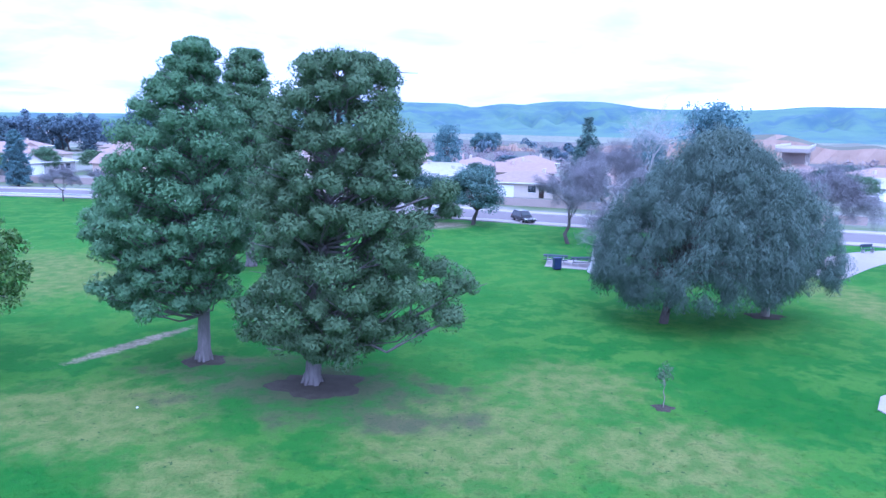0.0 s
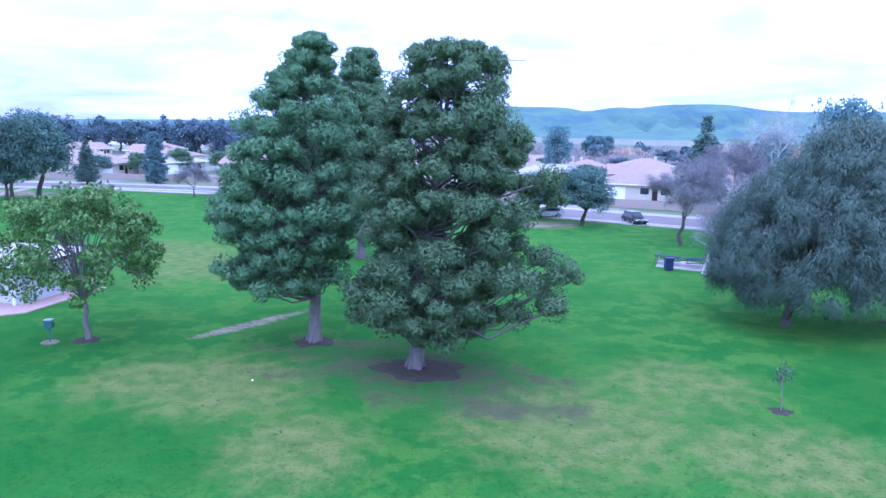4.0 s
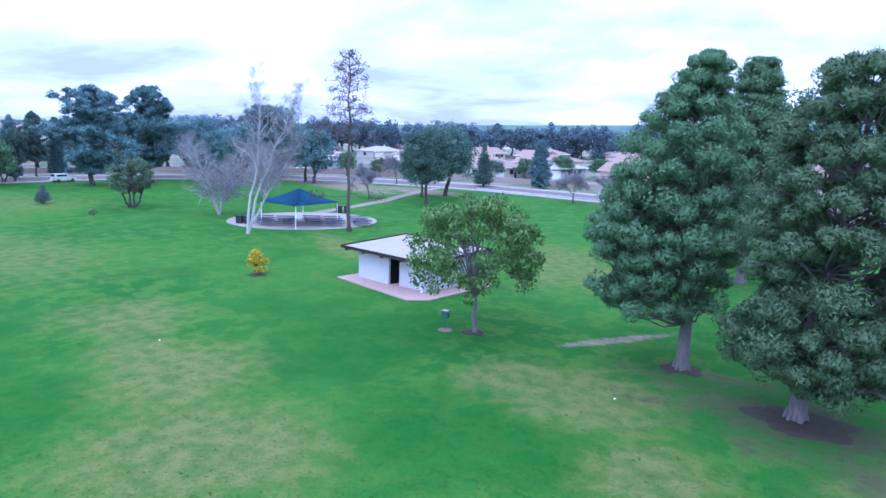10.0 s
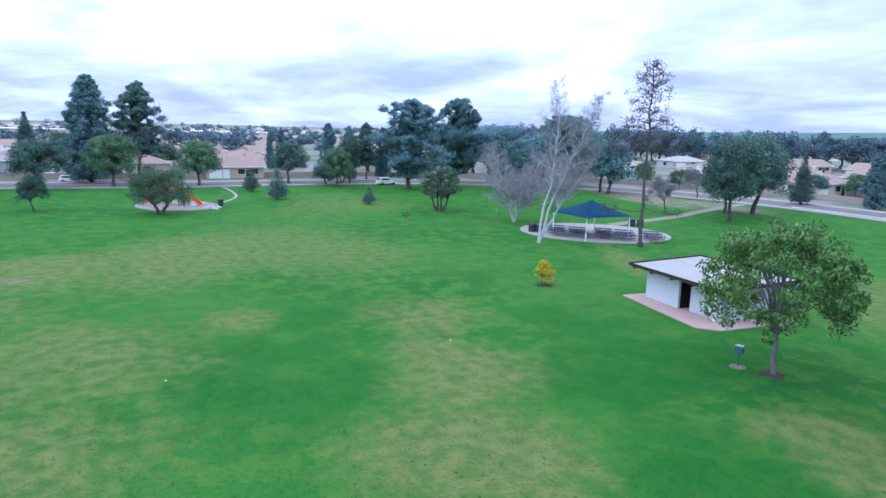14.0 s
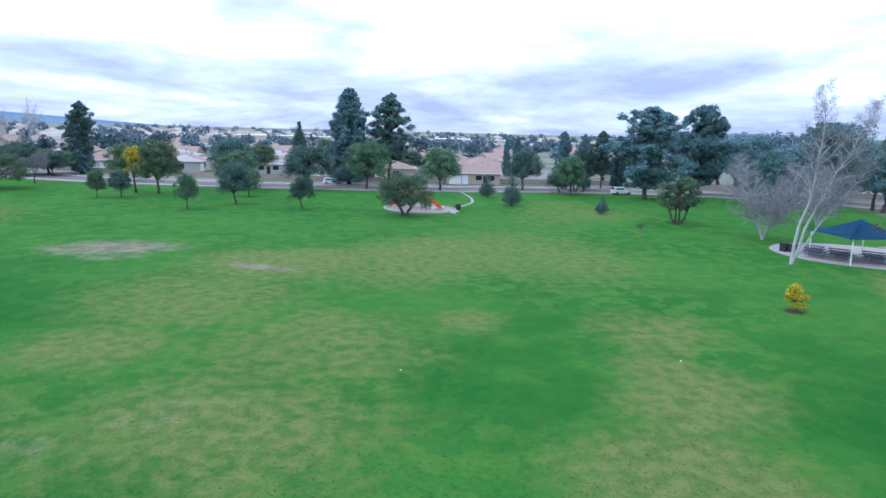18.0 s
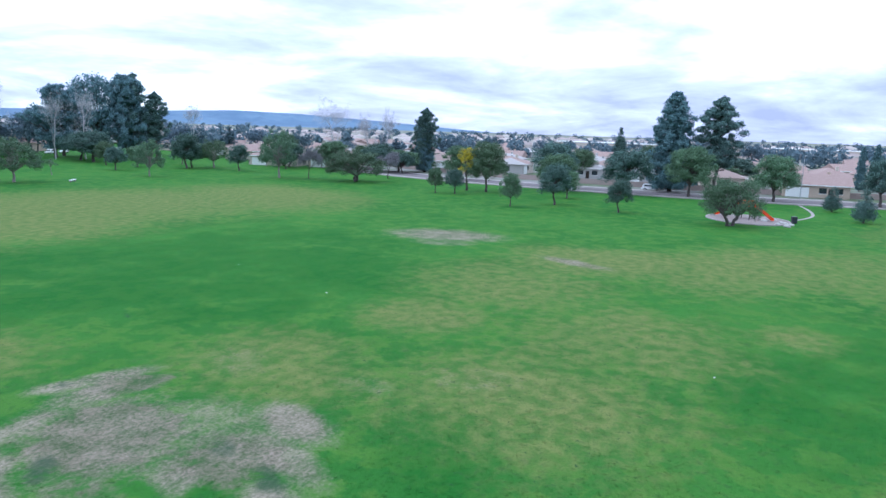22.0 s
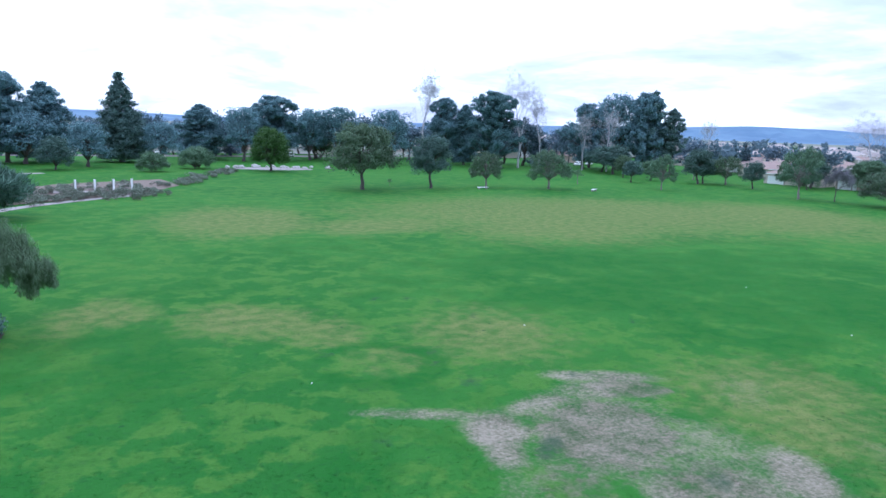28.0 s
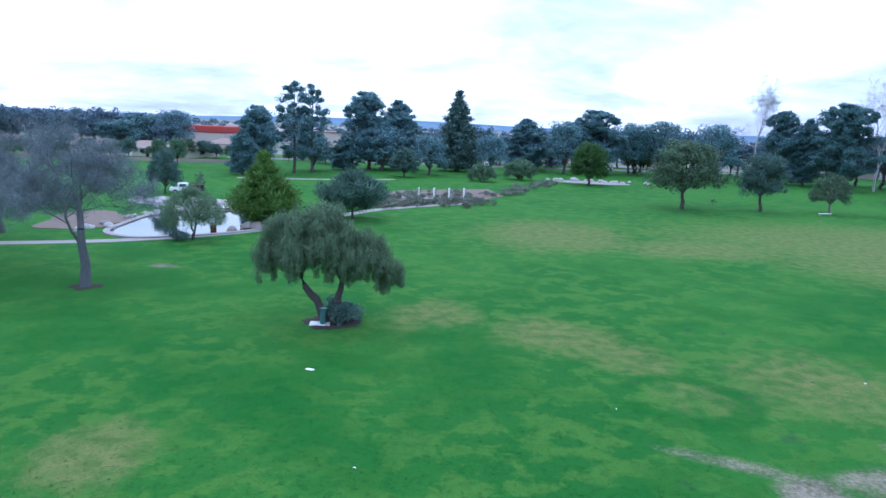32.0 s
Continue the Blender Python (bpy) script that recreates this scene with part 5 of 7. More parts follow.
oak(2.6, 89.7, 7.6, 8.4, 20, True)
oak(-3.5, 93.5, 6.6, 6.5, 120, True)
oak(-74.7, 82.3, 12.6, 9, 10, True)
oak(-81.9, 95.5, 13.8, 11, 80, True)
oak(-83, 90.5, 8.5, 8, 200, True)
oak(-110.4, -11.8, 5.4, 4.0, 0, True)
oak(-108.3, -29.0, 5.6, 3.8, 50)
oak(-123.5, -44.1, 4.9, 3.9, 90, True)
oak(-122.9, -47.9, 5.0, 3.1, 150)
oak(-115.5, -23.1, 7.2, 5.6, 30, True)
oak(-128.9, -23.4, 5.5, 4.8, 250)
oak(-131.6, -40.2, 10.2, 8.4, 10)
oak(-143.4, -125.0, 9.2, 7.6, 60, True)
oak(-49.0, -122.2, 12.6, 12.8, 33)
oak(-64.1, -123.2, 10.8, 8.8, 100, True)
oak(-148.3, 13.9, 9.4, 9.4, 0)
oak(-147, 40, 5.3, 5.7, 0, True)
oak(-120.5, 93.5, 12.7, 9.5, 40, True)
oak(-135, 86, 11.2, 8.5, 0, True)
ash(-117.0, -112.3, 8.3, 6.4)
ash(-151.2, -122.6, 7.8, 9.1, 80)
ash(-78.2, -124.6, 7.8, 7.8, 150)
ash(-90.1, -118.5, 8.6, 9.8, 210)
ash(-133.1, -90.0, 11.4, 9.0, 60)
grown(OLIVE, "olive_tree", -103.2, 4.4, 7.0, 8.8, 0, "spreading olive tree beside the play area", (6.4, 10))
grown(OLIVE, "olive_tree", -136.1, -72.1, 7.1, 13.8, 75, "low wide olive tree with twisted stems", (6.4, 10))
grown(VASE, "bush_tree", -97.7, 44.9, 7.1, 6.4, 0, "clipped many-stemmed tree like an upturned bowl", (7.1, 6.3))
grown(BALL, "round_tree", -44.8, -171.2, 10.6, 9.6, 0, "bright green ball-headed tree at the rose garden", (9.8, 7.7))
grown(BUSH, "bush_tree", -28.6, -180.3, 5.4, 8.4, 60, "low rounded clipped bush down to the grass", (4.8, 7.6))
grown(BUSH, "bush_tree", -17.5, -169.9, 4.4, 7.0, 160, "low rounded clipped bush by the garden", (4.8, 7.6))
grown(VASE, "bush_tree", -79, -236, 8, 10.4, 10, "low rounded clipped tree behind the lawn", (7.1, 6.3))
grown(DARKBALL, "round_tree", 1.8, -174.3, 7.4, 7.4, 80, "dark rounded tree behind the rose garden", (6.8, 6.2))
grown(DARKBALL, "round_tree", 41.6, -118.0, 7.4, 5.4, 80, "small round tree near the pick-up truck", (6.8, 6.2))
grown(VASE, "bright_tree", -149, 44, 7.7, 5.4, 80, "light green street tree", (7.1, 6.3))

ACACIA = broad_meshes(9.2, 4.2, 2.4, 50, 0.7, 60, (0.22, 0.12), 53, (M_BARKDARK, F_YELLOW), low=0.4)
tree("acacia_tree", *ACACIA, -132, -44.5, 0, label="acacia covered with yellow blossom behind an oak")

PEPPER = pepper_meshes(((0.6, 1.8, 4.5, 1.1), (-0.9, 1.6, 4.3, 1.0), (2.5, 1.4, 4.5, 1.0), (-2.3, 0.8, 4.4, 1.0), (0.9, 0.0, 5.3, 1.3), (1.7, 0.6, 6.2, 1.25), (0.2, -0.3, 6.6, 1.1), (-0.6, 0.4, 5.2, 1.2), (1.1, -0.8, 6.5, 1.0), (4.7, 0.2, 4.4, 1.0), (4.1, -0.8, 5.7, 1.1), (3.1, 0.9, 6.0, 1.2), (2.0, -0.5, 5.6, 1.2), (0.9, 0.8, 6.3, 1.2), (-0.3, -0.6, 6.2, 1.25), (-1.6, 0.7, 5.6, 1.2),
                        (-2.7, -0.5, 4.9, 1.1), (-3.6, 0.6, 4.2, 1.0), (-4.2, -0.2, 3.4, 0.8), (1.2, -1.9, 5.2, 1.1), (0.4, 2.2, 5.2, 1.1), (-1.2, -2.0, 4.8, 1.0), (-1.9, 2.1, 4.6, 1.0), (2.6, 2.0, 4.9, 1.0), (3.0, -1.9, 5.0, 1.0)),
                       ((2.3, 0.1, 2.9), (-0.7, -0.2, 2.6)), 59)
tree("pepper_tree", *PEPPER, 5.9, -44.2, 0, (0.87, 0.87, 1.06), label="weeping pepper tree with two leaning dark stems")
mulch(5.9, -44.2, 1.9, 1.6, 4, "worn dark soil under the pepper tree")
SKIRT = broad_meshes(1.5, 2.8, 0.15, 40, 0.4, 50, (0.2, 0.09), 67, (M_BARKDARK, F_DARKOAK), low=0.3)
tree("shrub", *SKIRT, 5.4, -44.6, 0, label="low dark shrub at the foot of the pepper tree", category="shrub")

CYPB = spire_meshes(8.6, 8.8, 0.1, 30, 66, (0.62, 0.085), 71, (M_BARKDARK, F_GOLD), 0.95, 0.08, 0.35, -0.9)
tree("golden_cypress", *CYPB, 18.5, -85.6, 0, label="broad gold-green cypress by the pond")
SHRUBP = spire_meshes(6.0, 9.8, 0.9, 16, 56, (0.95, 0.085), 73, (M_BARKDARK, F_JUNIPER), 0.6, 0.12, 0.30, -1.0)
tree("spreading_juniper", *SHRUBP, 8.4, -94.0, 0, label="dark spreading juniper with spiky sprays")
PONDT = dome_meshes(5.5, (2.9, 2.6), (0.1, 0.0), 1.9, ((0.1, 0, 1.8), (-0.3, 0.1, 2.0)), 190, 0.42, 170, (0.22, 0.03), 79, (M_BARKDARK, F_PEPPER), 0.11, 1.5, 0.42, 0.8)
tree("weeping_tree", *PONDT, 23.6, -73.6, 0, label="small weeping tree at the pond's edge")
tree("shrub", *SKIRT, 24.9, -72.9, 0, (0.75, 0.75, 0.75), label="round dark shrub beside the pond path", category="shrub")

YEL = broad_meshes(2.1, 1.6, 0.25, 34, 0.3, 46, (0.2, 0.09), 83, (M_BARKDARK, F_YELLOW), low=0.4, stems=2)
tree("yellow_shrub", *YEL, -47.6, 31.7, 0, label="bright yellow shrub alone on the lawn", category="shrub")
mulch(-47.6, 31.6, 0.8, 0.7, 6, "bare soil ring under the yellow shrub")
SAP = broad_meshes(2.5, 1.0, 1.2, 16, 0.22, 26, (0.14, 0.06), 89, (M_BARK, F_OAK), low=0.4, r0=0.03)
tree("sapling", *SAP, 9.8, 29.7, 0, (0.8, 0.8, 0.85), label="thin staked sapling in a ring of dry soil", group="saplings")
mulch(9.8, 29.7, 0.5, 0.45, 7, "pale soil ring round a sapling")
tree("sapling", *SAP, -85.0, 34.2, 60, (1.1, 1.1, 0.7), label="tiny sapling on the open lawn", group="saplings")

tree("sapling", *SAP, -57.5, -128.5, 60, (1.2, 1.2, 0.6), label="tiny sapling between two oaks", group="saplings")
tree("sapling", *SAP, -106.0, -128.0, 60, (2.6, 2.6, 1.4), label="thin young tree near the rear benches", group="saplings")
tree("sapling", *SAP, 33.5, -110, 60, (1.8, 1.8, 1.7), label="thin young tree behind the pick-up truck", group="saplings")

# conifers
SPRUCE = spire_meshes(5.3, 3.7, 0.5, 16, 26, (0.30, 0.09), 97, (M_BARKDARK, F_PINEFAR), 0.8, 0.05, 0.1)
tree("young_spruce", *SPRUCE, -135.2, 22.1, 0, (0.9, 0.9, 0.82), label="young dark spruce on the lawn", group="young spruces")
tree("young_spruce", *SPRUCE, -119.2, 23.9, 70, label="young dark spruce on the lawn", group="young spruces")
tree("young_spruce", *SPRUCE, -109.2, 37.1, 20, (0.62, 0.62, 0.55), label="small dark shrub-like spruce on the open lawn", group="young spruces")
tree("young_spruce", *SPRUCE, -30, 98, 70, label="young dark spruce near the street", group="young spruces")
REDWOOD = spire_meshes(22, 10, 1.2, 46, 44, (0.55, 0.18), 101, (M_BARKDARK, F_PINEFAR), 0.72, 0.0, -0.1)
CYPRESS = cushion_pine(22, ([0.03, 0.15, 0.4, 0.7, 0.88, 0.95, 1.0], [4.5, 5.4, 5.1, 4.1, 3.0, 1.8, 0.5]), 0.05, 2.0, 103, mats=(M_BARKDARK, F_DARK), r0=0.45, big=0.62, small=0.48, knobs=7, per=44, needle=(0.46, 0.095), tries=1900, ragged=0.85)
CEDAR = cushion_pine(21, ([0.28, 0.4, 0.6, 0.85, 1.0], [4.0, 5.5, 4.9, 3.0, 0.5]), 0.28, 2.4, 107, mats=(M_BARKDARK, F_PINEFAR), r0=0.30, big=0.55, small=0.40, knobs=7, per=44, needle=(0.42, 0.085), tries=800, ragged=0.95)
NORFOLK = spire_meshes(14.4, 4.8, 1.0, 26, 46, (0.36, 0.12), 109, (M_BARKDARK, F_PINEFAR), 0.9, 0.0, 0.05)


def conifer(kind, name, x, y, h, w, size, turn, label):
    tree(name, *kind, x, y, turn, (w / size[1], w / size[1], h / size[0]), label, group="tall conifers")


conifer(REDWOOD, "redwood_tree", -13.9, -206.6, 23.7, 14, (22, 9.5), 0, "dark pointed redwood behind the rose garden")
conifer(CYPRESS, "cypress_tree", -160.3, -6.2, 22.0, 9.0, (22, 8.4), 0, "tall dense dark cypress by the street")
conifer(CEDAR, "cedar_tree", -163.3, 3.2, 21.4, 8.6, (21, 7.2), 0, "tall open tiered conifer by the street")
conifer(CEDAR, "cedar_tree", -180, -73, 18.1, 6.0, (21, 7.2), 90, "narrow pine among the houses")
conifer(CYPRESS, "cypress_tree", -180, -73.5, 15.5, 4.6, (22, 8.4), 90, "narrow dark cypress among the houses")
conifer(NORFOLK, "norfolk_pine", 22.3, 117, 15.0, 8.0, (14.4, 4.8), 0, "neat pointed green conifer among the houses")
conifer(NORFOLK, "norfolk_pine", -258, -28, 14.9, 7, (14.4, 4.8), 50, "tiered star-shaped pine above the roofs")
conifer(CEDAR, "cedar_tree", -171, -169, 26.7, 9, (21, 7.2), 30, "tall open conifer in a group")
conifer(CEDAR, "cedar_tree", -175, -164, 21.3, 7, (21, 7.2), 130, "tall open conifer in a group")
conifer(NORFOLK, "street_conifer", -91, 119, 9.4, 4.4, (14.4, 4.8), 10, "small dark conifer before the houses")
conifer(CYPRESS, "street_conifer", -81, 126, 10.5, 4.0, (22, 8.4), 10, "narrow dark conifer before the houses")

conifer(CYPRESS, "cypress_tree", -159, 44, 13.5, 3.8, (22, 8.4), 40, "narrow dark cypress beyond the street")
conifer(CYPRESS, "cypress_tree", -159, 49, 13.0, 3.4, (22, 8.4), 140, "narrow dark cypress beyond the street")
conifer(CEDAR, "cedar_tree", -161, 54, 14.0, 5.0, (21, 7.2), 80, "open dark conifer beyond the street")
conifer(CYPRESS, "cypress_tree", -163, 59, 12.8, 3.6, (22, 8.4), 250, "narrow dark cypress beyond the street")
conifer(CYPRESS, "cypress_tree", -198, 41, 12.0, 2.6, (22, 8.4), 10, "narrow dark cypress beyond the street")
conifer(CYPRESS, "cypress_tree", -198.5, 38, 11.4, 2.4, (22, 8.4), 90, "narrow dark cypress beyond the street")
oak(-152, 47, 10.5, 5.5, 30, True)

# tall clumped pines and eucalypts at the park's far sides
EUC_A = cushion_pine(18, ([0.06, 0.2, 0.45, 0.7, 0.86, 1.0], [4.1, 5.9, 6.0, 4.8, 3.2, 0.6]), 0.07, 2.0, 113, mats=(M_BARKDARK, F_DARK), r0=0.4, big=0.60, small=0.46, knobs=7, per=44, needle=(0.42, 0.095), tries=1500, ragged=0.95)
EUC_B = cushion_pine(18, ([0.12, 0.3, 0.55, 0.8, 0.93, 1.0], [3.8, 6.0, 6.5, 5.5, 3.8, 1.0]), 0.14, 2.1, 127, mats=(M_BARKDARK, F_DARK), r0=0.4, lean=(0.8, 0.2), big=0.60, small=0.46, knobs=7, per=44, needle=(0.42, 0.095), tries=1400, ragged=1.15)
EUC_C = broad_meshes(16, 11, 2.2, 120, 1.35, 60, (0.56, 0.24), 131, (M_BARKDARK, F_DARK), low=0.36, hollow=0.4, flat=0.8)
SPARSE = cushion_pine(22, ([0.25, 0.5, 0.8, 0.92, 1.0], [3.6, 5.0, 4.6, 3.1, 1.0]), 0.22, 2.5, 137, mats=(M_BARKDARK, F_DARK), r0=0.35, big=0.9, small=0.5, knobs=7, per=34, needle=(0.5, 0.10), tries=260, ragged=0.5, inner=0.0)


def tall(kind, x, y, h, w, turn=0):
    mesh, size, name, label = {
        "a": (EUC_A, (18, 7.8), "dark_pine", "dense dark pine at the park's edge"),
        "b": (EUC_B, (18, 7.4), "dark_pine", "open-topped dark pine at the park's edge"),
        "c": (EUC_C, (16, 10), "dark_tree", "broad dark evergreen tree at the park's edge"),
        "s": (SPARSE, (22, 8.6), "tall_pine", "tall sparse pine with see-through crown")}[kind]
    tree(name, *mesh, x, y, turn, (w / size[1], w / size[1], h / size[0]), label, group="evergreens at the park's edge")


tall("b", -135.7, 55.0, 18.6, 8.8, 0)
tall("b", -146.4, 71.4, 19.8, 7.6, 90)
tall("c", -139, 80, 14.6, 8.5, 10)
tall("c", -138, 99, 17.4, 12.5, 70)
oak(-152, 33, 9.5, 8, 250, True)
tall("c", 38, 103, 18.0, 10, 200)
tall("c", 30, 108, 13.0, 6, 100)
tall("b", -169, -170, 25.7, 8, 0)
tall("c", -166, -180, 26.7, 15, 50)
tall("b", -155, -184, 21.8, 9.5, 120)
tall("b", -122, -190, 24.1, 11, 30)
tall("a", -119, -203, 19.9, 8, 60)
tall("b", -113, -207, 22.1, 7.5, 200)
tall("c", -93, -206, 18.0, 13.5, 0)
tall("c", -81, -222, 18.6, 15, 90)
tall("c", -72, -224, 17.6, 11, 190)
tall("b", -60, -221, 20.2, 12, 10)
tall("c", -48, -214, 17.0, 11.5, 40)
tall("a", -37, -223, 16.6, 11.5, 80)
tall("c", -23, -200, 11.6, 9, 80)
tall("c", -5, -186, 11.0, 9.5, 10)
tall("b", 12, -201, 21.8, 10, 0)
tall("a", 4, -206, 20.0, 10.5, 50)
tall("c", 8, -196, 13, 13, 0)
tall("a", 18, -191, 9.5, 6, 50)
tall("s", 29, -174, 22.4, 9.5, 0)
tall("s", 25, -177, 22, 8, 120)
tall("b", 36, -168, 16.0, 6.5, 0)
tall("a", 39, -162, 10.3, 5, 90)
tall("c", 26, -184, 10, 10, 90)
oak(-148, -2, 10.5, 10, 90)
oak(-146, -14, 9.5, 10.5, 20, True)
oak(-142, -28, 8.0, 9, 200)
oak(-150, -30, 10.5, 10, 130, True)
oak(-158, -55, 8.5, 9, 30)
oak(-172, -84, 8, 10, 30, True)
oak(-176, -100, 8, 9, 130)
oak(-168, -110, 7.5, 9, 230, True)

tall("c", -134, 87, 13.3, 11, 20)
tall("c", -128, 78, 11.3, 9, 120)
tall("b", -135, 94, 16.6, 9, 220)
tall("c", -117, 93, 12.0, 9.5, 320)
tall("c", -166, 91, 14.7, 13, 60)
tall("c", -177, 92, 12.5, 13, 160)
tall("c", 103, -273, 14.1, 20, 0)
tall("c", 90, -272, 15.6, 14, 80)
tall("c", 105, -258, 11, 17, 170)
tall("c", 43, -202, 16.7, 9, 40)
tall("c", 42, -176, 10.1, 6.5, 140)
tall("c", -2, 170, 14.4, 7, 10)
oak(60, -182, 7.3, 5, 40)
oak(-142, 41, 8.5, 6.5, 100)
for x, y, h, w, turn in ((-54, 105, 6.1, 6.5, 20), (-60, 104, 5.4, 6.0, 110), (-86, 80, 6.2, 5.5, 200), (-40, 109, 5.6, 5.6, 300), (-136, -84, 7.2, 6, 40), (-149, -70, 6.6, 6, 140), (-105, 106, 6.5, 6, 240)):
    tree("bare_tree", *BT_GREY, x, y, turn, (w / 9.5, w / 9.5, h / 9.2), "small leafless mauve-grey tree by the street", group="bare trees")

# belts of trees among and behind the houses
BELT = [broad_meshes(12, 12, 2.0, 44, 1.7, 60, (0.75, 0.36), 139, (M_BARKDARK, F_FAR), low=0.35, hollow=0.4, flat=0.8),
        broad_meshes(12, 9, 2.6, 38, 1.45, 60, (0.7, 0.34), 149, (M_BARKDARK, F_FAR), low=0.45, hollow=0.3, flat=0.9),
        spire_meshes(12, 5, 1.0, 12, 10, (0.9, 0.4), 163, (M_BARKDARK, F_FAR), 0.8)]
belt = np.random.default_rng(7)
spots, sizes = [], []


def far_tree(bearing, far, h, w):
    k = int(belt.choice(3, p=(0.5, 0.38, 0.12)))
    s = w / (12, 9, 5)[k] * (0.55 if k == 2 else 1)
    b = radians(bearing)
    if far > 345:
        for j in range(3):
            spots.append((-far * math.sin(b) + belt.normal(0, 0.2 * w), far * math.cos(b) + belt.normal(0, 0.2 * w), h * (0.35 + 0.2 * j)))
            sizes.append(0.36 * w)
        return
    if far < 240:
        near = (OAK_A, OAK_B, OAK_C)[k]
        s = w / (7.5, 6.5, 8.2)[k]
        tree("street_tree", *near, -far * math.sin(b), far * math.cos(b), 360 * belt.random(), (s, s, h / 8), "dark green tree among the nearer houses", group="street trees")
        return
    tree("far_tree", *BELT[k], -far * math.sin(b), far * math.cos(b), 360 * belt.random(), (s, s, h / 12), "blue-green tree among the far houses", group="far trees")


for k in range(84):
    far_tree(18 + 0.62 * k + belt.normal(0, 0.4), 300 + 44 * belt.random(), 11.5 + 5.5 * belt.random() ** 2, 11 + 6 * belt.random())
for k in range(16):
    far_tree(22 + 3.0 * k + belt.normal(0, 0.4), 165 + 40 * belt.random(), 4.5 + 3.5 * belt.random(), 5 + 3 * belt.random())
for k in range(84):
    far_tree(62 + 0.94 * k + belt.normal(0, 0.4), 190 + 420 * belt.random(), 5.5 + 5.5 * belt.random() ** 2, 7 + 6 * belt.random())
for k in range(60):
    far_tree(126 + 1.3 * k + belt.normal(0, 0.6), 250 + 220 * belt.random(), 8.5 + 4 * belt.random(), 9 + 7 * belt.random())
for k in range(34):
    far_tree(199 + 0.8 * k, 268 + 40 * belt.random(), 11 + 4 * belt.random(), 10 + 4 * belt.random())
for k in range(46):
    far_tree(-36 + 1.2 * k + belt.normal(0, 0.5), 150 + 420 * belt.random() ** 1.5, 3.5 + 3 * belt.random(), 5 + 5 * belt.random())
for k in range(13):
    far_tree(112 + 2.2 * k + belt.normal(0, 0.8), 182 + 30 * belt.random(), 4.5 + 3.0 * belt.random(), 4.5 + 3 * belt.random())

for k in range(26):
    far_tree(139 + 1.5 * k + belt.normal(0, 0.5), 242 + 50 * belt.random(), 12 + 5 * belt.random(), 10 + 5 * belt.random())

# the town that runs out to the horizon: clumps of trees too far to count
spread = np.random.default_rng(77)
for k in range(850):
    b, far = radians(26 + 222 * spread.random()), 330 + 1600 * spread.random() ** 1.4
    h = 3.5 + 4 * spread.random() ** 2 + 0.003 * far
    for j in range(3):
        spots.append((-far * math.sin(b) + spread.normal(0, 2.4), far * math.cos(b) + spread.normal(0, 2.4), h * (0.35 + 0.2 * j)))
        sizes.append(h * 0.42 * (0.8 + 0.4 * spread.random()))
for k in range(30):
    far_tree(186 + 1.1 * k + belt.normal(0, 0.4), 214 + 22 * belt.random(), 3.5 + 3 * belt.random(), 4 + 3 * belt.random())
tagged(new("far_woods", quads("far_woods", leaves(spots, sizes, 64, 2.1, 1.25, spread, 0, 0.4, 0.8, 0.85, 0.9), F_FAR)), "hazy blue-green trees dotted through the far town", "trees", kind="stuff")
# leafless brush and small trees on the plain before the hills
bare_spots, bare_sizes = [], []
for k in range(240):
    b, far = radians(-36 + 58 * spread.random()), 170 + 430 * spread.random()
    bare_spots.append((-far * math.sin(b), far * math.cos(b), 1.2 + 0.8 * spread.random()))
    bare_sizes.append(1.6 + 2.2 * spread.random())
tagged(new("far_brush", quads("far_brush", leaves(bare_spots, bare_sizes, 70, 1.2, 0.45, spread, 0, 0.4, 0.7, 0.4, 0.3), F_FUZZ)), "mauve leafless brush on the plain before the hills", "brush", kind="stuff")
for k in range(6):
    tall("c", 12 + 2.6 * k, 418 + 5 * (k % 3), 9 + 3 * (k % 2), 7, 50 * k)


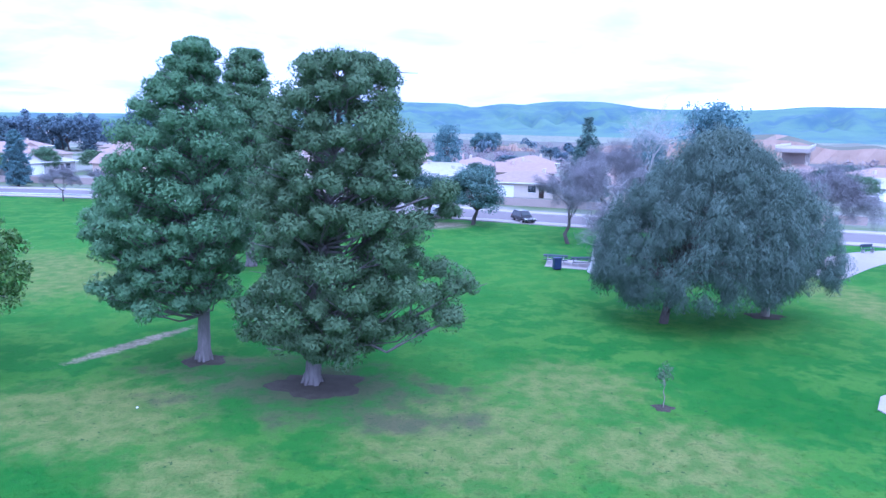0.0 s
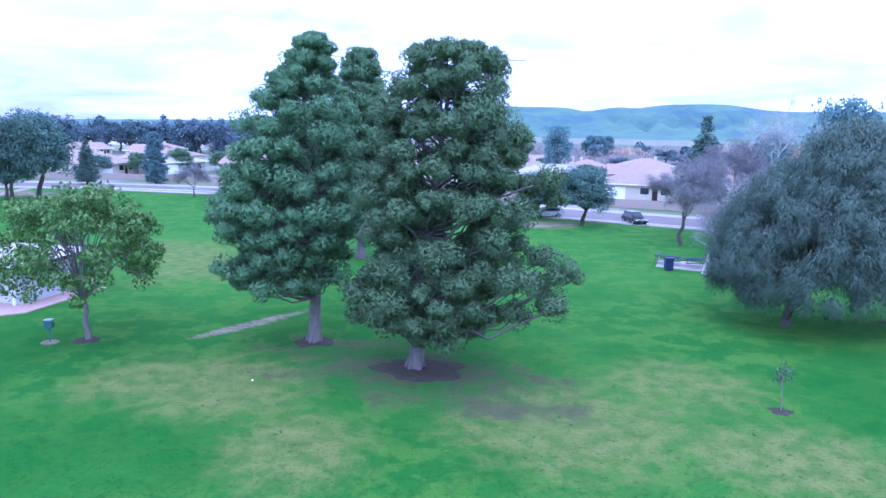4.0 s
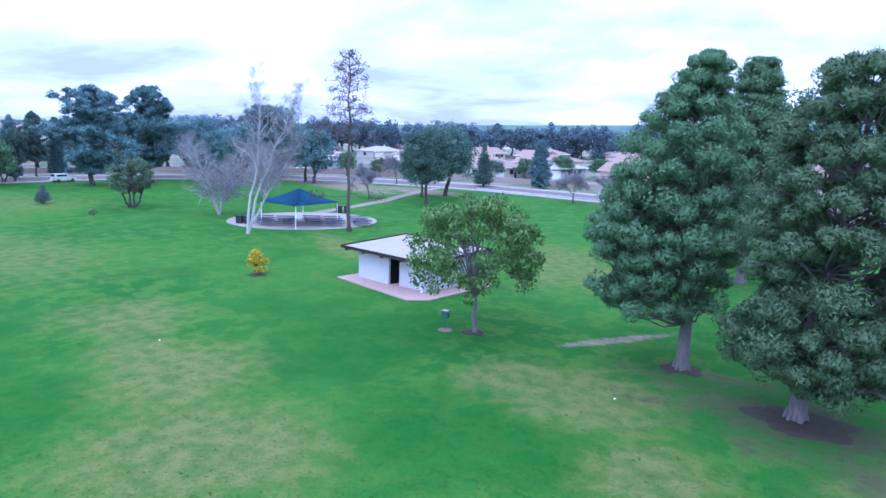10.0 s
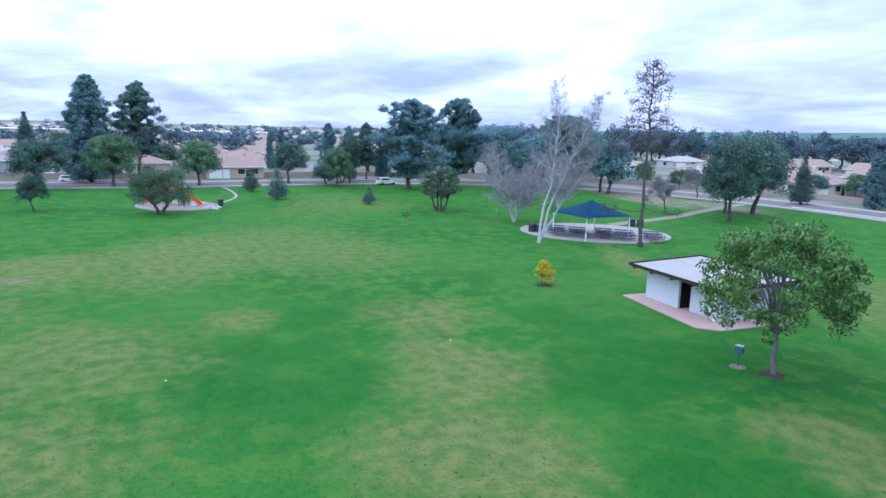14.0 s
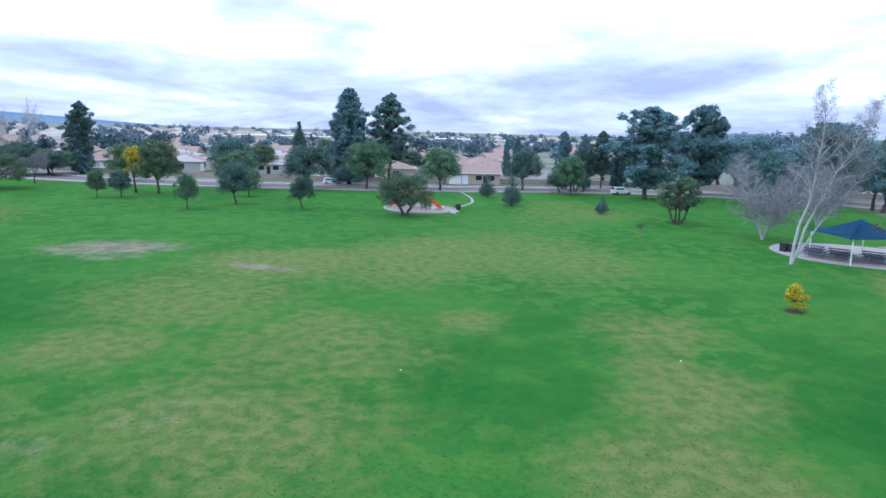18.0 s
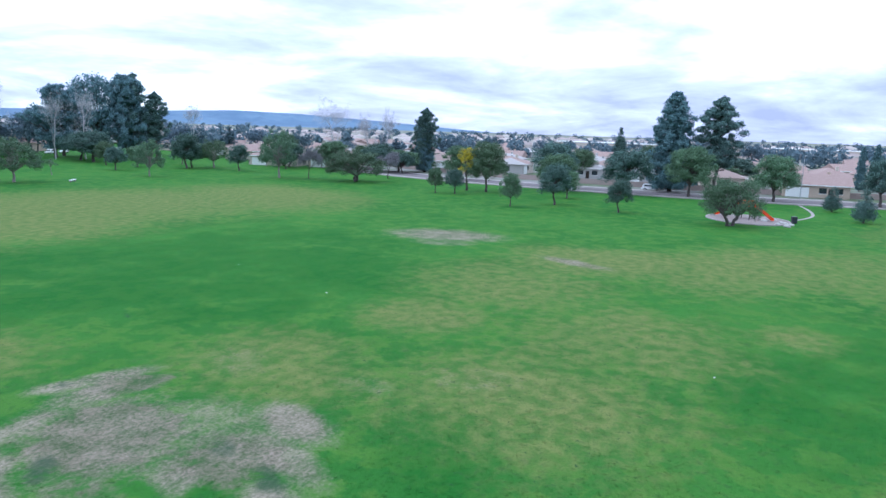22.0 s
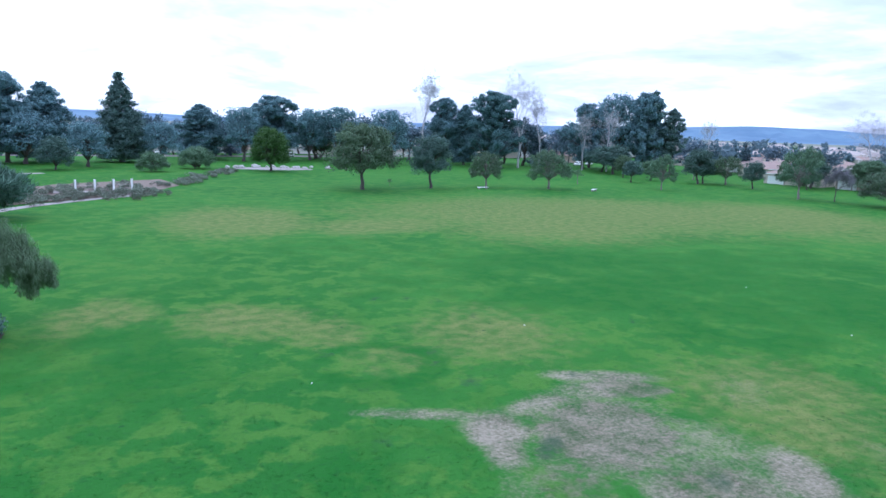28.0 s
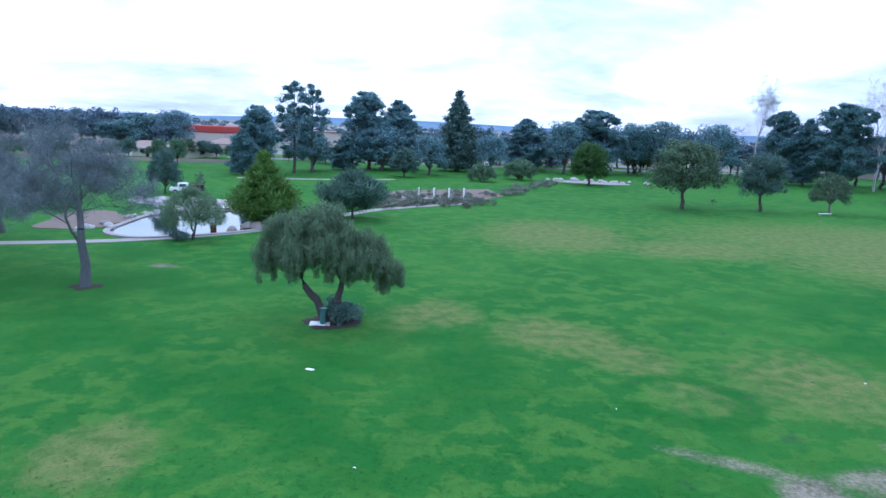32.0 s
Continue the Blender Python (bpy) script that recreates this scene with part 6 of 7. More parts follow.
# ---- toilet block ----
def toilet_block():
    thing = base("toilet_block", -37.2, 39.4, 0, -3.0, "low white block-built park toilet with a flat overhanging roof", "building")
    W, D, H = 7.6, 5.2, 2.5
    x0, x1, y0, y1 = -W / 2, W / 2, -D / 2, D / 2
    t = 0.2
    part("wall", boxed(-1.95, y0 + t / 2, 0.08, 3.7, t, H, 0.01), M_WHITEWALL, thing)
    part("wall", boxed(2.27, y0 + t / 2 + 0.35, 0.08, 3.04, t, H, 0.01), M_WHITEWALL, thing)
    part("wall", boxed(x0 + t / 2, t / 2, 0.08, t, D - t, H, 0.01), M_WHITEWALL, thing)
    part("wall", boxed(x1 - t / 2, 0.35, 0.08, t, D - 0.7, H, 0.01), M_WHITEWALL, thing)
    part("wall", boxed(0, y1 - t / 2, 0.08, W - 2 * t, t, H, 0.01), M_WHITEWALL, thing)
    part("doorway_lintel", boxed(0.32, y0 + 0.3, 2.25, 0.84, 0.3, 0.33, 0.01), M_DARKWOOD, thing)
    part("screen_wall", boxed(0.3, y0 + 1.5, 0.08, 3.0, 0.15, 2.3, 0.01), M_DARK, thing, "dark inner screen wall")
    part("door", boxed(-0.06, y0 + 0.62, 0.08, 0.82, 0.05, 2.1, 0.005, turn=86), M_DARK, thing, "dark open door")
    for x, back in ((-3.0, 0.0), (-0.8, 0.0), (1.5, 0.35), (3.0, 0.35)):
        part("vent_slot", boxed(x, y0 - 0.012 + back, 2.18, 0.9, 0.03, 0.26, 0.005), M_DARK, thing, "dark vent slot below the eaves")
    part("post", boxed(3.55, y0 + 0.05, 0.08, 0.14, 0.14, H, 0.01), M_WHITEPAINT, thing)
    part("drainpipe", rodded((x1 + 0.06, y0 + 0.8, 0.08), (x1 + 0.06, y0 + 0.8, H), 0.05), M_METAL, thing)
    roof = bmesh.new()
    box(roof, 0.1, 0, H + 0.10, W + 2.2, D + 2.0, 0.16, 0.02, tilt=(2.2, 0.0))
    part("roof", roof, M_ROOFGRAVEL, thing, "pale gravelled flat roof")
    for y, z in ((y0 - 1.02, 2.52), (y1 + 1.02, 2.78)):
        part("fascia", boxed(0.1, y, z - 0.02, W + 2.3, 0.06, 0.24, 0.01), M_DARKWOOD, thing, "dark timber fascia")
    for x in (x0 - 1.02, x1 + 1.22):
        part("fascia", boxed(x, 0, 2.63, 0.06, D + 2.0, 0.24, 0.01, tilt=(2.2, 0)), M_DARKWOOD, thing, "dark timber fascia")
    for x in (-4.3, -2.2, 0, 2.2, 4.2):
        part("beam_end", boxed(x, y0 - 0.5, 2.34, 0.12, 1.0, 0.2, 0.01, tilt=(2.2, 0)), M_DARKWOOD, thing)
    part("roof_vent", rodded((1.4, 0.6, 2.7), (1.4, 0.6, 3.05), 0.09), M_METAL, thing)
    slab_me = slab(bmesh.new(), [(-42.3, 35.7), (-33.1, 34.3), (-31.9, 35.4), (-31.6, 42.6), (-41.8, 43.2)], -0.05, 0.08)
    setting("pavement_block", slab_me, M_PINK_SLAB, "pinkish concrete apron round the toilet block", "pavement")


toilet_block()


def grill(x, y, turn, label):
    thing = base("park_grill", x, y, 0, turn, label, "grill")
    part("post", rodded((0, 0, 0), (0, 0, 0.8), 0.045), M_TEAL, thing)
    part("firebox", boxed(0, 0, 0.78, 0.42, 0.42, 0.45, 0.02), M_TEAL, thing)
    part("grate", boxed(0, 0, 1.235, 0.40, 0.40, 0.02), M_METAL, thing)
    part("handle", rodded((0.2, -0.2, 1.2), (0.34, -0.2, 1.2), 0.012), M_METAL, thing)
    part("footing", rodded((0, 0, -0.02), (0, 0, 0.04), 0.5, 0.4, 12), M_SOIL, thing, "bare soil mound")


grill(-26.4, 30.8, 20, "blue-green pedestal grill on a small concrete foot")


# ---- picnic pads ----
def picnic_table():
    thing = base("picnic_table", 0, 0, 0, 0, "dark coated-metal picnic table with two benches", "table", "picnic tables")
    part("tabletop", boxed(0, 0, 0.72, 2.3, 0.75, 0.05, 0.01), M_TABLE, thing)
    for y in (-0.68, 0.68):
        part("bench", boxed(0, y, 0.42, 2.3, 0.28, 0.045, 0.01), M_TABLE, thing)
    for x in (-0.75, 0.75):
        for s in (-1, 1):
            part("leg", rodded((x, 0.62 * s, 0), (x, 0.12 * s, 0.74), 0.03, sides=6), M_METAL, thing)
        part("crossbar", rodded((x, -0.72, 0.41), (x, 0.72, 0.41), 0.025, sides=6), M_METAL, thing)
    return thing


TABLE = picnic_table()
TABLE.matrix_basis = pose(-73.8, 50.6, 0.04, 0, 0, 42)
for row in range(3):
    for k in range(5):
        if row or k:
            copy_thing(TABLE, pose(-73.6 + 1.9 * k + 1.6 * row, 50.6 + 2.2 * k - 1.0 * row - (0.5 if k % 2 else 0), 0.04, 0, 0, 42 + 3 * (k % 2)))
setting("pavement_picnic", slab(bmesh.new(), ring(-71.6, 55.0, 9.6, 8.4, 48, 56), -0.05, 0.04), M_CONCRETE, "round pale concrete picnic pad", "pavement")


def shade_canopy():
    thing = base("shade_canopy", -69.2, 52.6, 0.04, 2, "blue four-cornered fabric canopy on steel posts", "canopy")
    bm = bmesh.new()
    n = 12
    grid = []
    for i in range(n + 1):
        row = []
        for j in range(n + 1):
            u, v = -1 + 2 * i / n, -1 + 2 * j / n
            rise = 1 - max(abs(u), abs(v))
            sag = 0.16 * math.sin(rise * math.pi)
            pull = 1 - 0.10 * (1 - min(abs(u), abs(v)) ** 2 if max(abs(u), abs(v)) > 0.99 else 0)
            row.append(bm.verts.new((u * 3.7 * pull, v * 3.7 * pull, 2.75 + 1.75 * rise - sag)))
        grid.append(row)
    for i in range(n):
        for j in range(n):
            bm.faces.new((grid[i][j], grid[i + 1][j], grid[i + 1][j + 1], grid[i][j + 1]))
    bmesh.ops.solidify(bm, geom=bm.faces[:], thickness=0.02)
    part("fabric", bm, M_BLUE, thing, "taut blue shade fabric")
    for x in (-3.3, 3.3):
        for y in (-3.3, 3.3):
            part("post", rodded((x, y, 0), (x, y, 2.8), 0.07), M_WHITEPAINT, thing)
            part("base_plate", boxed(x, y, 0, 0.4, 0.4, 0.03), M_METAL, thing)
            part("rafter", rodded((x, y, 2.62), (0, 0, 4.05), 0.04), M_METAL, thing)


shade_canopy()


def bin_box(x, y, turn, label, material=None, size=(0.75, 0.7, 1.0)):
    thing = base("litter_bin", x, y, 0.04, turn, label, "bin", "litter bins")
    sx, sy, sz = size
    part("body", boxed(0, 0, 0.05, sx, sy, sz - 0.15, 0.03), material or M_BIN, thing)
    part("lid", boxed(0, 0, sz - 0.10, sx + 0.06, sy + 0.06, 0.1, 0.03), material or M_BIN, thing)
    part("foot", boxed(0, 0, 0, sx * 0.8, sy * 0.8, 0.05), M_DARK, thing)


bin_box(-74.3, 47.3, 30, "dark square litter bin on the picnic pad")
bin_box(-73.5, 47.9, 30, "dark square litter bin on the picnic pad")
bin_box(-74.9, 64.0, 30, "dark square litter bin near the path")
bin_box(-74.1, 64.8, 30, "dark square litter bin near the path")
bin_box(22.6, -77.8, 10, "brown-red litter bin by the pond path", M_REDBIN, (0.6, 0.6, 0.95))
bin_box(9.5, 61.0, 10, "navy blue wheeled litter bin", M_NAVY, (0.65, 0.65, 1.1))
bin_box(-112.0, 13.5, 10, "dark litter bin beside the play area")
setting("pavement_tables", slab(bmesh.new(), [(8.6, 62.4), (12.2, 61.2), (13.6, 65.2), (9.4, 66.4)], -0.05, 0.04), M_CONCRETE, "small pale slab under picnic tables", "pavement")
copy_thing(TABLE, pose(9.8, 64.0, 0.04, 0, 0, -12))
copy_thing(TABLE, pose(12.2, 63.2, 0.04, 0, 0, 10))


def bench(x, y, turn, label="plain park bench with a back"):
    thing = base("park_bench", x, y, 0, turn, label, "bench", "park benches")
    part("seat", boxed(0, 0, 0.42, 1.8, 0.42, 0.05, 0.01), M_TABLE, thing)
    part("backrest", boxed(0, 0.24, 0.6, 1.8, 0.05, 0.35, 0.01), M_TABLE, thing)
    for s in (-0.7, 0.7):
        part("leg", boxed(s, 0, 0, 0.07, 0.4, 0.42), M_METAL, thing)
        part("back_strut", rodded((s, 0.2, 0.4), (s, 0.26, 0.95), 0.025), M_METAL, thing)


bench(45.7, 75.1, 20, "blue-grey park bench on a pale pavement")


def concrete_bench(x, y, turn):
    thing = base("concrete_bench", x, y, 0, turn, "low white concrete bench on the lawn", "bench", "low benches")
    part("seat", boxed(0, 0, 0.3, 2.6, 0.5, 0.12, 0.02), M_WHITEPAINT, thing)
    for s in (-1, 1):
        part("leg", boxed(s, 0, 0, 0.2, 0.4, 0.3, 0.01), M_CONCRETE, thing)


concrete_bench(-74.6, -120.2, 10)
concrete_bench(-97.5, -112.5, 30)


# ---- play area ----
def play_area():
    setting("play_sand", slab(bmesh.new(), ring(-113, 7.2, 6.6, 5.6, 15, 48), -0.05, 0.05), M_SAND, "round sandy play area with a concrete edge", "play area")
    setting("kerb_play", ribbon([*ring(-113, 7.2, 6.8, 5.8, 15, 24), ring(-113, 7.2, 6.8, 5.8, 15, 24)[0]], 0.15, -0.15, -0.05, 0.12), M_CONCRETE, "pale kerb round the play sand", "kerb")
    thing = base("play_structure", -113.5, 6.9, 0.05, 65, "climbing frame with bright orange slides", "play structure")
    for x in (-1.0, 1.0):
        for y in (-1.0, 1.0):
            part("post", rodded((x, y, 0), (x, y, 3.4), 0.06), M_DARKWOOD, thing)
    part("platform", boxed(0, 0, 1.9, 2.2, 2.2, 0.1, 0.02), M_DARKWOOD, thing)
    for s, far in ((-1, 3.6), (1, 3.0)):
        bm, rows = bmesh.new(), []
        for k in range(13):
            t = k / 12
            z = 2.0 * (1 - t) ** 1.2 + 0.16
            rows.append([bm.verts.new((s * (1.1 + far * t), v * 0.5 + 0.5 * s * math.sin(t * 3.1), z + (0.26 if abs(v) > 0.9 else 0))) for v in (-1.0, -0.85, 0.85, 1.0)])
        for a, b in zip(rows, rows[1:]):
            for j in range(3):
                bm.faces.new((a[j], b[j], b[j + 1], a[j + 1]))
        bmesh.ops.solidify(bm, geom=bm.faces[:], thickness=0.05)
        part("slide", bm, M_ORANGE, thing, "bright orange plastic slide")
    for y in (-1.02, 1.02):
        part("guard_panel", boxed(0, y, 2.05, 1.9, 0.06, 0.85, 0.02), M_ORANGE, thing, "orange guard panel")
    for k in range(5):
        part("rung", rodded((-0.5, 1.1 + 0.13 * (5 - k), 0.36 * k + 0.1), (0.5, 1.1 + 0.13 * (5 - k), 0.36 * k + 0.1), 0.025), M_METAL, thing)


play_area()


def boulder(x, y, size, seed, label="weathered grey boulder", group="boulders", material=None, z=0.0):
    bm = bmesh.new()
    bmesh.ops.create_icosphere(bm, subdivisions=2, radius=1.0)
    for v in bm.verts:
        k = 1 + 0.35 * noise.noise(v.co * 1.3 + Vector((seed * 3.1, seed, 0)))
        v.co = Vector((v.co.x * size * k * 1.25, v.co.y * size * k, max(-0.3, v.co.z * 0.75 * k) * size))
    me = bpy.data.meshes.new("boulder")
    bm.to_mesh(me)
    bm.free()
    me.materials.append(material or M_ROCK)
    ob = new("boulder", me)
    ob.matrix_basis = pose(x, y, z + 0.22 * size, 0, 0, seed * 47)
    tagged(ob, label, "rock", group)


rock = np.random.default_rng(12)
for k in range(7):
    boulder(-110.5 + 2.2 * rock.normal(), 11.0 + 1.2 * rock.normal(), 0.25 + 0.2 * rock.random(), k, "pale stone at the edge of the play sand", "play area stones", M_RIPRAP)


# ---- pond ----
def pond():
    n = Nodes("pond_water", 0.04)
    n.colour((0.03, 0.045, 0.04)).bump(n.noise(0.7, 3), 0.05, 0.02)
    n.bsdf.inputs["Specular IOR Level"].default_value = 0.9
    shore = [(18.4, -81.8), (21.5, -77.9), (24.6, -75.7), (29.5, -73.4), (33.5, -76.2), (34.2, -83), (34, -90), (31.5, -94.5), (27, -97), (22.5, -97.5), (19, -93), (17.8, -87)]
    fine = []
    for k in range(len(shore)):
        p0, p1, p2, p3 = (Vector((*shore[(k + o) % len(shore)], 0)) for o in (-1, 0, 1, 2))
        for j in range(6):
            t = j / 6
            q = 0.5 * (2 * p1 + (p2 - p0) * t + (2 * p0 - 5 * p1 + 4 * p2 - p3) * t * t + (3 * p1 - p0 - 3 * p2 + p3) * t ** 3)
            fine.append((q.x, q.y))
    setting("water", slab(bmesh.new(), fine, -0.05, 0.03), n.mat, "still pond that mirrors the white sky", "pond")
    setting("kerb_pond", ribbon([*fine, fine[0]], 0.45, -0.25, -0.05, 0.16), M_CONCRETE, "pale concrete rim round the pond", "kerb")
    bank = np.random.default_rng(4)
    for k in range(90):
        i = int(bank.integers(len(fine)))
        x, y = fine[i]
        if y > -80 and x < 34:
            continue
        s = 0.25 + 0.5 * bank.random() ** 2
        boulder(x + bank.normal(0, 0.9) + 0.8, y + bank.normal(0, 0.9), s, k, "stone on the pond bank", "pond stones", M_RIPRAP if k % 2 else M_ROCK)
    for k in range(26):
        boulder(33 + bank.normal(0, 4.5), -103.8 + bank.normal(0, 1.8), 0.35 + 0.6 * bank.random(), k + 100, "pale rock of the pond cascade", "pond stones", M_RIPRAP)
    setting("rock_bed", slab(bmesh.new(), ring(33, -103.5, 9.0, 3.6, -12, 36, 0.1, 2), -0.05, 0.05), M_RIPRAP, "pale pebble bed behind the pond", "gravel")
    setting("rock_bank", slab(bmesh.new(), ring(39.6, -85, 4.6, 8.0, 10, 36, 0.16, 5), -0.05, 0.06), M_SOIL, "dry bank of soil and stone by the pond", "bank")


pond()


# ---- rose garden behind the lawn ----
def rose_garden():
    setting("garden_bed", slab(bmesh.new(), [(7.4, -107), (-1, -113.2), (-10.5, -120), (-18, -134), (-16.5, -148), (-5, -142), (2, -138), (9, -127), (12, -115)], -0.05, 0.05), M_SOIL, "bare brown rose garden beds", "garden bed")
    setting("garden_path", ribbon([(-11, -120), (-5, -123), (2, -124), (8, -121)], 1.3, -1.3, 0.0, 0.09), M_CONCRETE, "pale path through the rose beds", "path")
    thing = base("garden_pergola", -5.2, -123.5, 0.08, 12, "small white post-and-rail garden gateway", "pergola")
    for x in (-4.2, -1.4, 1.4, 4.2):
        part("post", boxed(x, 0, 0, 0.26, 0.26, 1.9, 0.02), M_WHITEPAINT, thing)
        part("post_cap", boxed(x, 0, 1.9, 0.36, 0.36, 0.08, 0.02), M_WHITEPAINT, thing)
    for x in (-2.8, 2.8):
        for z in (0.5, 1.05):
            part("rail", boxed(x, 0, z, 2.6, 0.05, 0.08, 0.01), M_FENCE, thing)
    rose_me = broad_meshes(1.0, 1.2, 0.2, 16, 0.28, 26, (0.16, 0.07), 151, (M_TWIGRED, F_GREY), low=0.4, stems=3)
    spread_rng = np.random.default_rng(3)
    for k in range(105):
        u, v = spread_rng.random(), spread_rng.random()
        x, y = 7 - 19 * u + 5 * (v - 0.5), -110 - 26 * v - 9 * u + 6
        s = 0.7 + 0.5 * spread_rng.random()
        tree("rose_bush", *rose_me, x, y, 360 * spread_rng.random(), (s, s, s), "pruned rose bush in a bare bed", "shrub", "rose bushes", 0.05)
    hedge_me = broad_meshes(0.8, 2.4, 0.1, 26, 0.32, 30, (0.16, 0.07), 157, (M_TWIGRED, F_GREY), low=0.4, stems=3)
    for k in range(18):
        tree("border_shrub", *hedge_me, 6.0 - 1.05 * k, -108.8 - 0.77 * k + spread_rng.normal(0, 0.4), 25, (1.0, 1.0, 1.1), "low grey-green border shrub along the garden path", "shrub", "border shrubs", 0.05)
    for k in range(34):
        tree("border_shrub", *hedge_me, -15.5 - 0.62 * k + spread_rng.normal(0, 1.6), -132 - 1.25 * k + spread_rng.normal(0, 1.5), 65, (1.1, 1.1, 1.0), "low grey-green border shrub along the lawn", "shrub", "border shrubs")
    setting("garden_circle", slab(bmesh.new(), ring(-48, -180, 10, 5, -8, 36), -0.05, 0.06), M_CONCRETE, "pale paved circle round the ball-headed tree", "pavement")
    for k in range(20):
        boulder(-52 + 9 * spread_rng.normal(), -184 + 3.0 * spread_rng.normal(), 0.4 + 0.5 * spread_rng.random(), k + 60, "pale rock in the garden circle", "garden rocks", M_RIPRAP)


rose_garden()


# ---- small things on the grass ----
def utility_box():
    thing = base("drinking_fountain", 6.5, -43.6, 0, 0, "blue-green drinking fountain on a white slab", "fountain")
    part("slab", boxed(0.1, -0.1, 0, 1.3, 0.8, 0.08, 0.01), M_WHITEPAINT, thing)
    part("pillar", rodded((-0.1, 0, 0.08), (-0.1, 0, 1.02), 0.19, 0.17, 14), M_TEAL, thing)
    part("bowl", rodded((-0.1, 0, 1.0), (-0.1, 0, 1.1), 0.2, 0.24, 14), M_TEAL, thing)


utility_box()


def scraps():
    bits = np.random.default_rng(5)
    spots = [(6.1, -35.4), (3.0, -25.0), (-36.5, 17.6), (-8.9, -31.0)]
    for k in range(6):
        spots.append((-30 + 22 * bits.normal(), -8 + 22 * bits.normal()))
    for k, (x, y) in enumerate(spots):
        if math.hypot(x, y) < 16 or y > 30:
            continue
        s = (0.45, 0.22) if k == 0 else (0.08 + 0.05 * bits.random(), 0.06)
        me = boxed(0, 0, 0, s[0], s[1], 0.035, 0.01)
        mesh = bpy.data.meshes.new("paper_scrap")
        me.to_mesh(mesh)
        me.free()
        mesh.materials.append(M_LITTER)
        ob = new("paper_scrap", mesh)
        ob.matrix_basis = pose(x, y, 0.004, 0, 0, 360 * bits.random())
        tagged(ob, "white scrap of paper on the grass", "litter", "paper scraps")


scraps()


# ---- vehicles ----
def car(x, y, turn, paint, label, name="parked_car", suv=True):
    thing = base(name, x, y, 0.012, turn, label, "car", "parked cars")
    L, W = 4.5, 1.8
    h = 0.95 if suv else 0.82
    side = [(-L / 2, 0.38), (-L / 2, h - 0.08), (-L / 2 + 0.15, h), (L / 2 - 0.9, h - 0.02), (L / 2 - 0.1, h - 0.18), (L / 2, 0.6), (L / 2 - 0.02, 0.36)]
    cab = [(-L / 2 + 0.12, h - 0.01), (-L / 2 + 0.4, h + 0.66), (-L / 2 + 0.7, h + 0.72), (0.35, h + 0.70), (1.25, h - 0.01)]

    def loft(outline, w0, w1):
        bm = bmesh.new()
        top = max(z for _, z in outline)
        low = min(z for _, z in outline)
        rows = []
        for s in (-1, 1):
            rows.append([bm.verts.new((px, s * (w0 + (w1 - w0) * (z - low) / (top - low)) / 2, z)) for px, z in outline])
        m = len(outline)
        for k in range(m):
            j = (k + 1) % m
            bm.faces.new((rows[0][k], rows[0][j], rows[1][j], rows[1][k]))
        bm.faces.new(rows[0])
        bm.faces.new(rows[1][::-1])
        bmesh.ops.recalc_face_normals(bm, faces=bm.faces[:])
        bmesh.ops.bevel(bm, geom=bm.edges[:], offset=0.05, segments=2, affect="EDGES")
        return bm

    part("body", loft(side, W, W - 0.06), paint, thing)
    cabin = part("cabin", loft(cab, W - 0.1, W - 0.5), paint, thing)
    for side_y in (-1, 1):
        part("side_window", boxed(-0.62, side_y * (W / 2 - 0.155), h + 0.16, 2.0, 0.03, 0.36, 0.01, tilt=(side_y * 15, 0)), M_GLASS, cabin)
    part("windscreen", boxed(0.84, 0, h + 0.10, 0.03, W - 0.5, 0.62, 0.01, tilt=(0, -52)), M_GLASS, cabin)
    part("rear_window", boxed(-L / 2 + 0.24, 0, h + 0.16, 0.03, W - 0.5, 0.46, 0.01, tilt=(0, 22)), M_GLASS, cabin)
    part("roof", boxed(-0.75, 0, h + 0.69, 2.0, W - 0.45, 0.06, 0.02), paint, thing)
    for px in (-1.35, 1.4):
        for s in (-1, 1):
            wheel = part("wheel", rodded((px, s * (W / 2 - 0.22), 0.33), (px, s * (W / 2 + 0.01), 0.33), 0.33, sides=16), M_TYRE, thing)
            part("rim", rodded((px, s * (W / 2 + 0.005), 0.33), (px, s * (W / 2 + 0.02), 0.33), 0.2, sides=12), M_CHROME, wheel)
    for s in (-0.65, 0.65):
        part("headlight", boxed(L / 2 - 0.05, s, 0.62, 0.1, 0.34, 0.14, 0.02), M_LAMP, thing)
        part("tail_light", boxed(-L / 2 + 0.0, s, 0.66, 0.06, 0.24, 0.22, 0.02), M_REDLAMP, thing)
    return thing


car(-145.6, 53.6, 97, M_CARWHITE, "white estate car parked by the kerb")
car(9.6, 93.5, 290, M_CARDARK, "dark car parked by the kerb", suv=False)
car(-2.0, 96.5, 200, M_CARSILVER, "silver car parked under street trees", suv=False)
car(-60, 117.5, 2, M_CARSILVER, "silver car on the street before the houses", suv=False)
car(-14, 104.2, 195, M_CARWHITE, "white car parked behind the pines", suv=False)
car(-160, -10, 90, M_CARWHITE, "white car by the houses", suv=False)
car(-186, -98, 40, M_CARWHITE, "white car by the houses", suv=False)
car(-70, -242, 8, M_CARWHITE, "white car in the rear car park", suv=False)
car(-62, -240, 8, M_CARSILVER, "silver car in the rear car park", suv=False)
car(-26, -236, 8, M_CARWHITE, "white car in the rear car park", suv=False)
car(12, -232, 4, M_CARDARK, "dark car in the rear car park", suv=False)
car(37, -234, 4, M_CARWHITE, "white car in the rear car park", suv=False)
car(31, -235, 4, M_CARSILVER, "silver car in the rear car park", suv=False)
car(24, -234, 4, M_CARWHITE, "white car in the rear car park", suv=False)
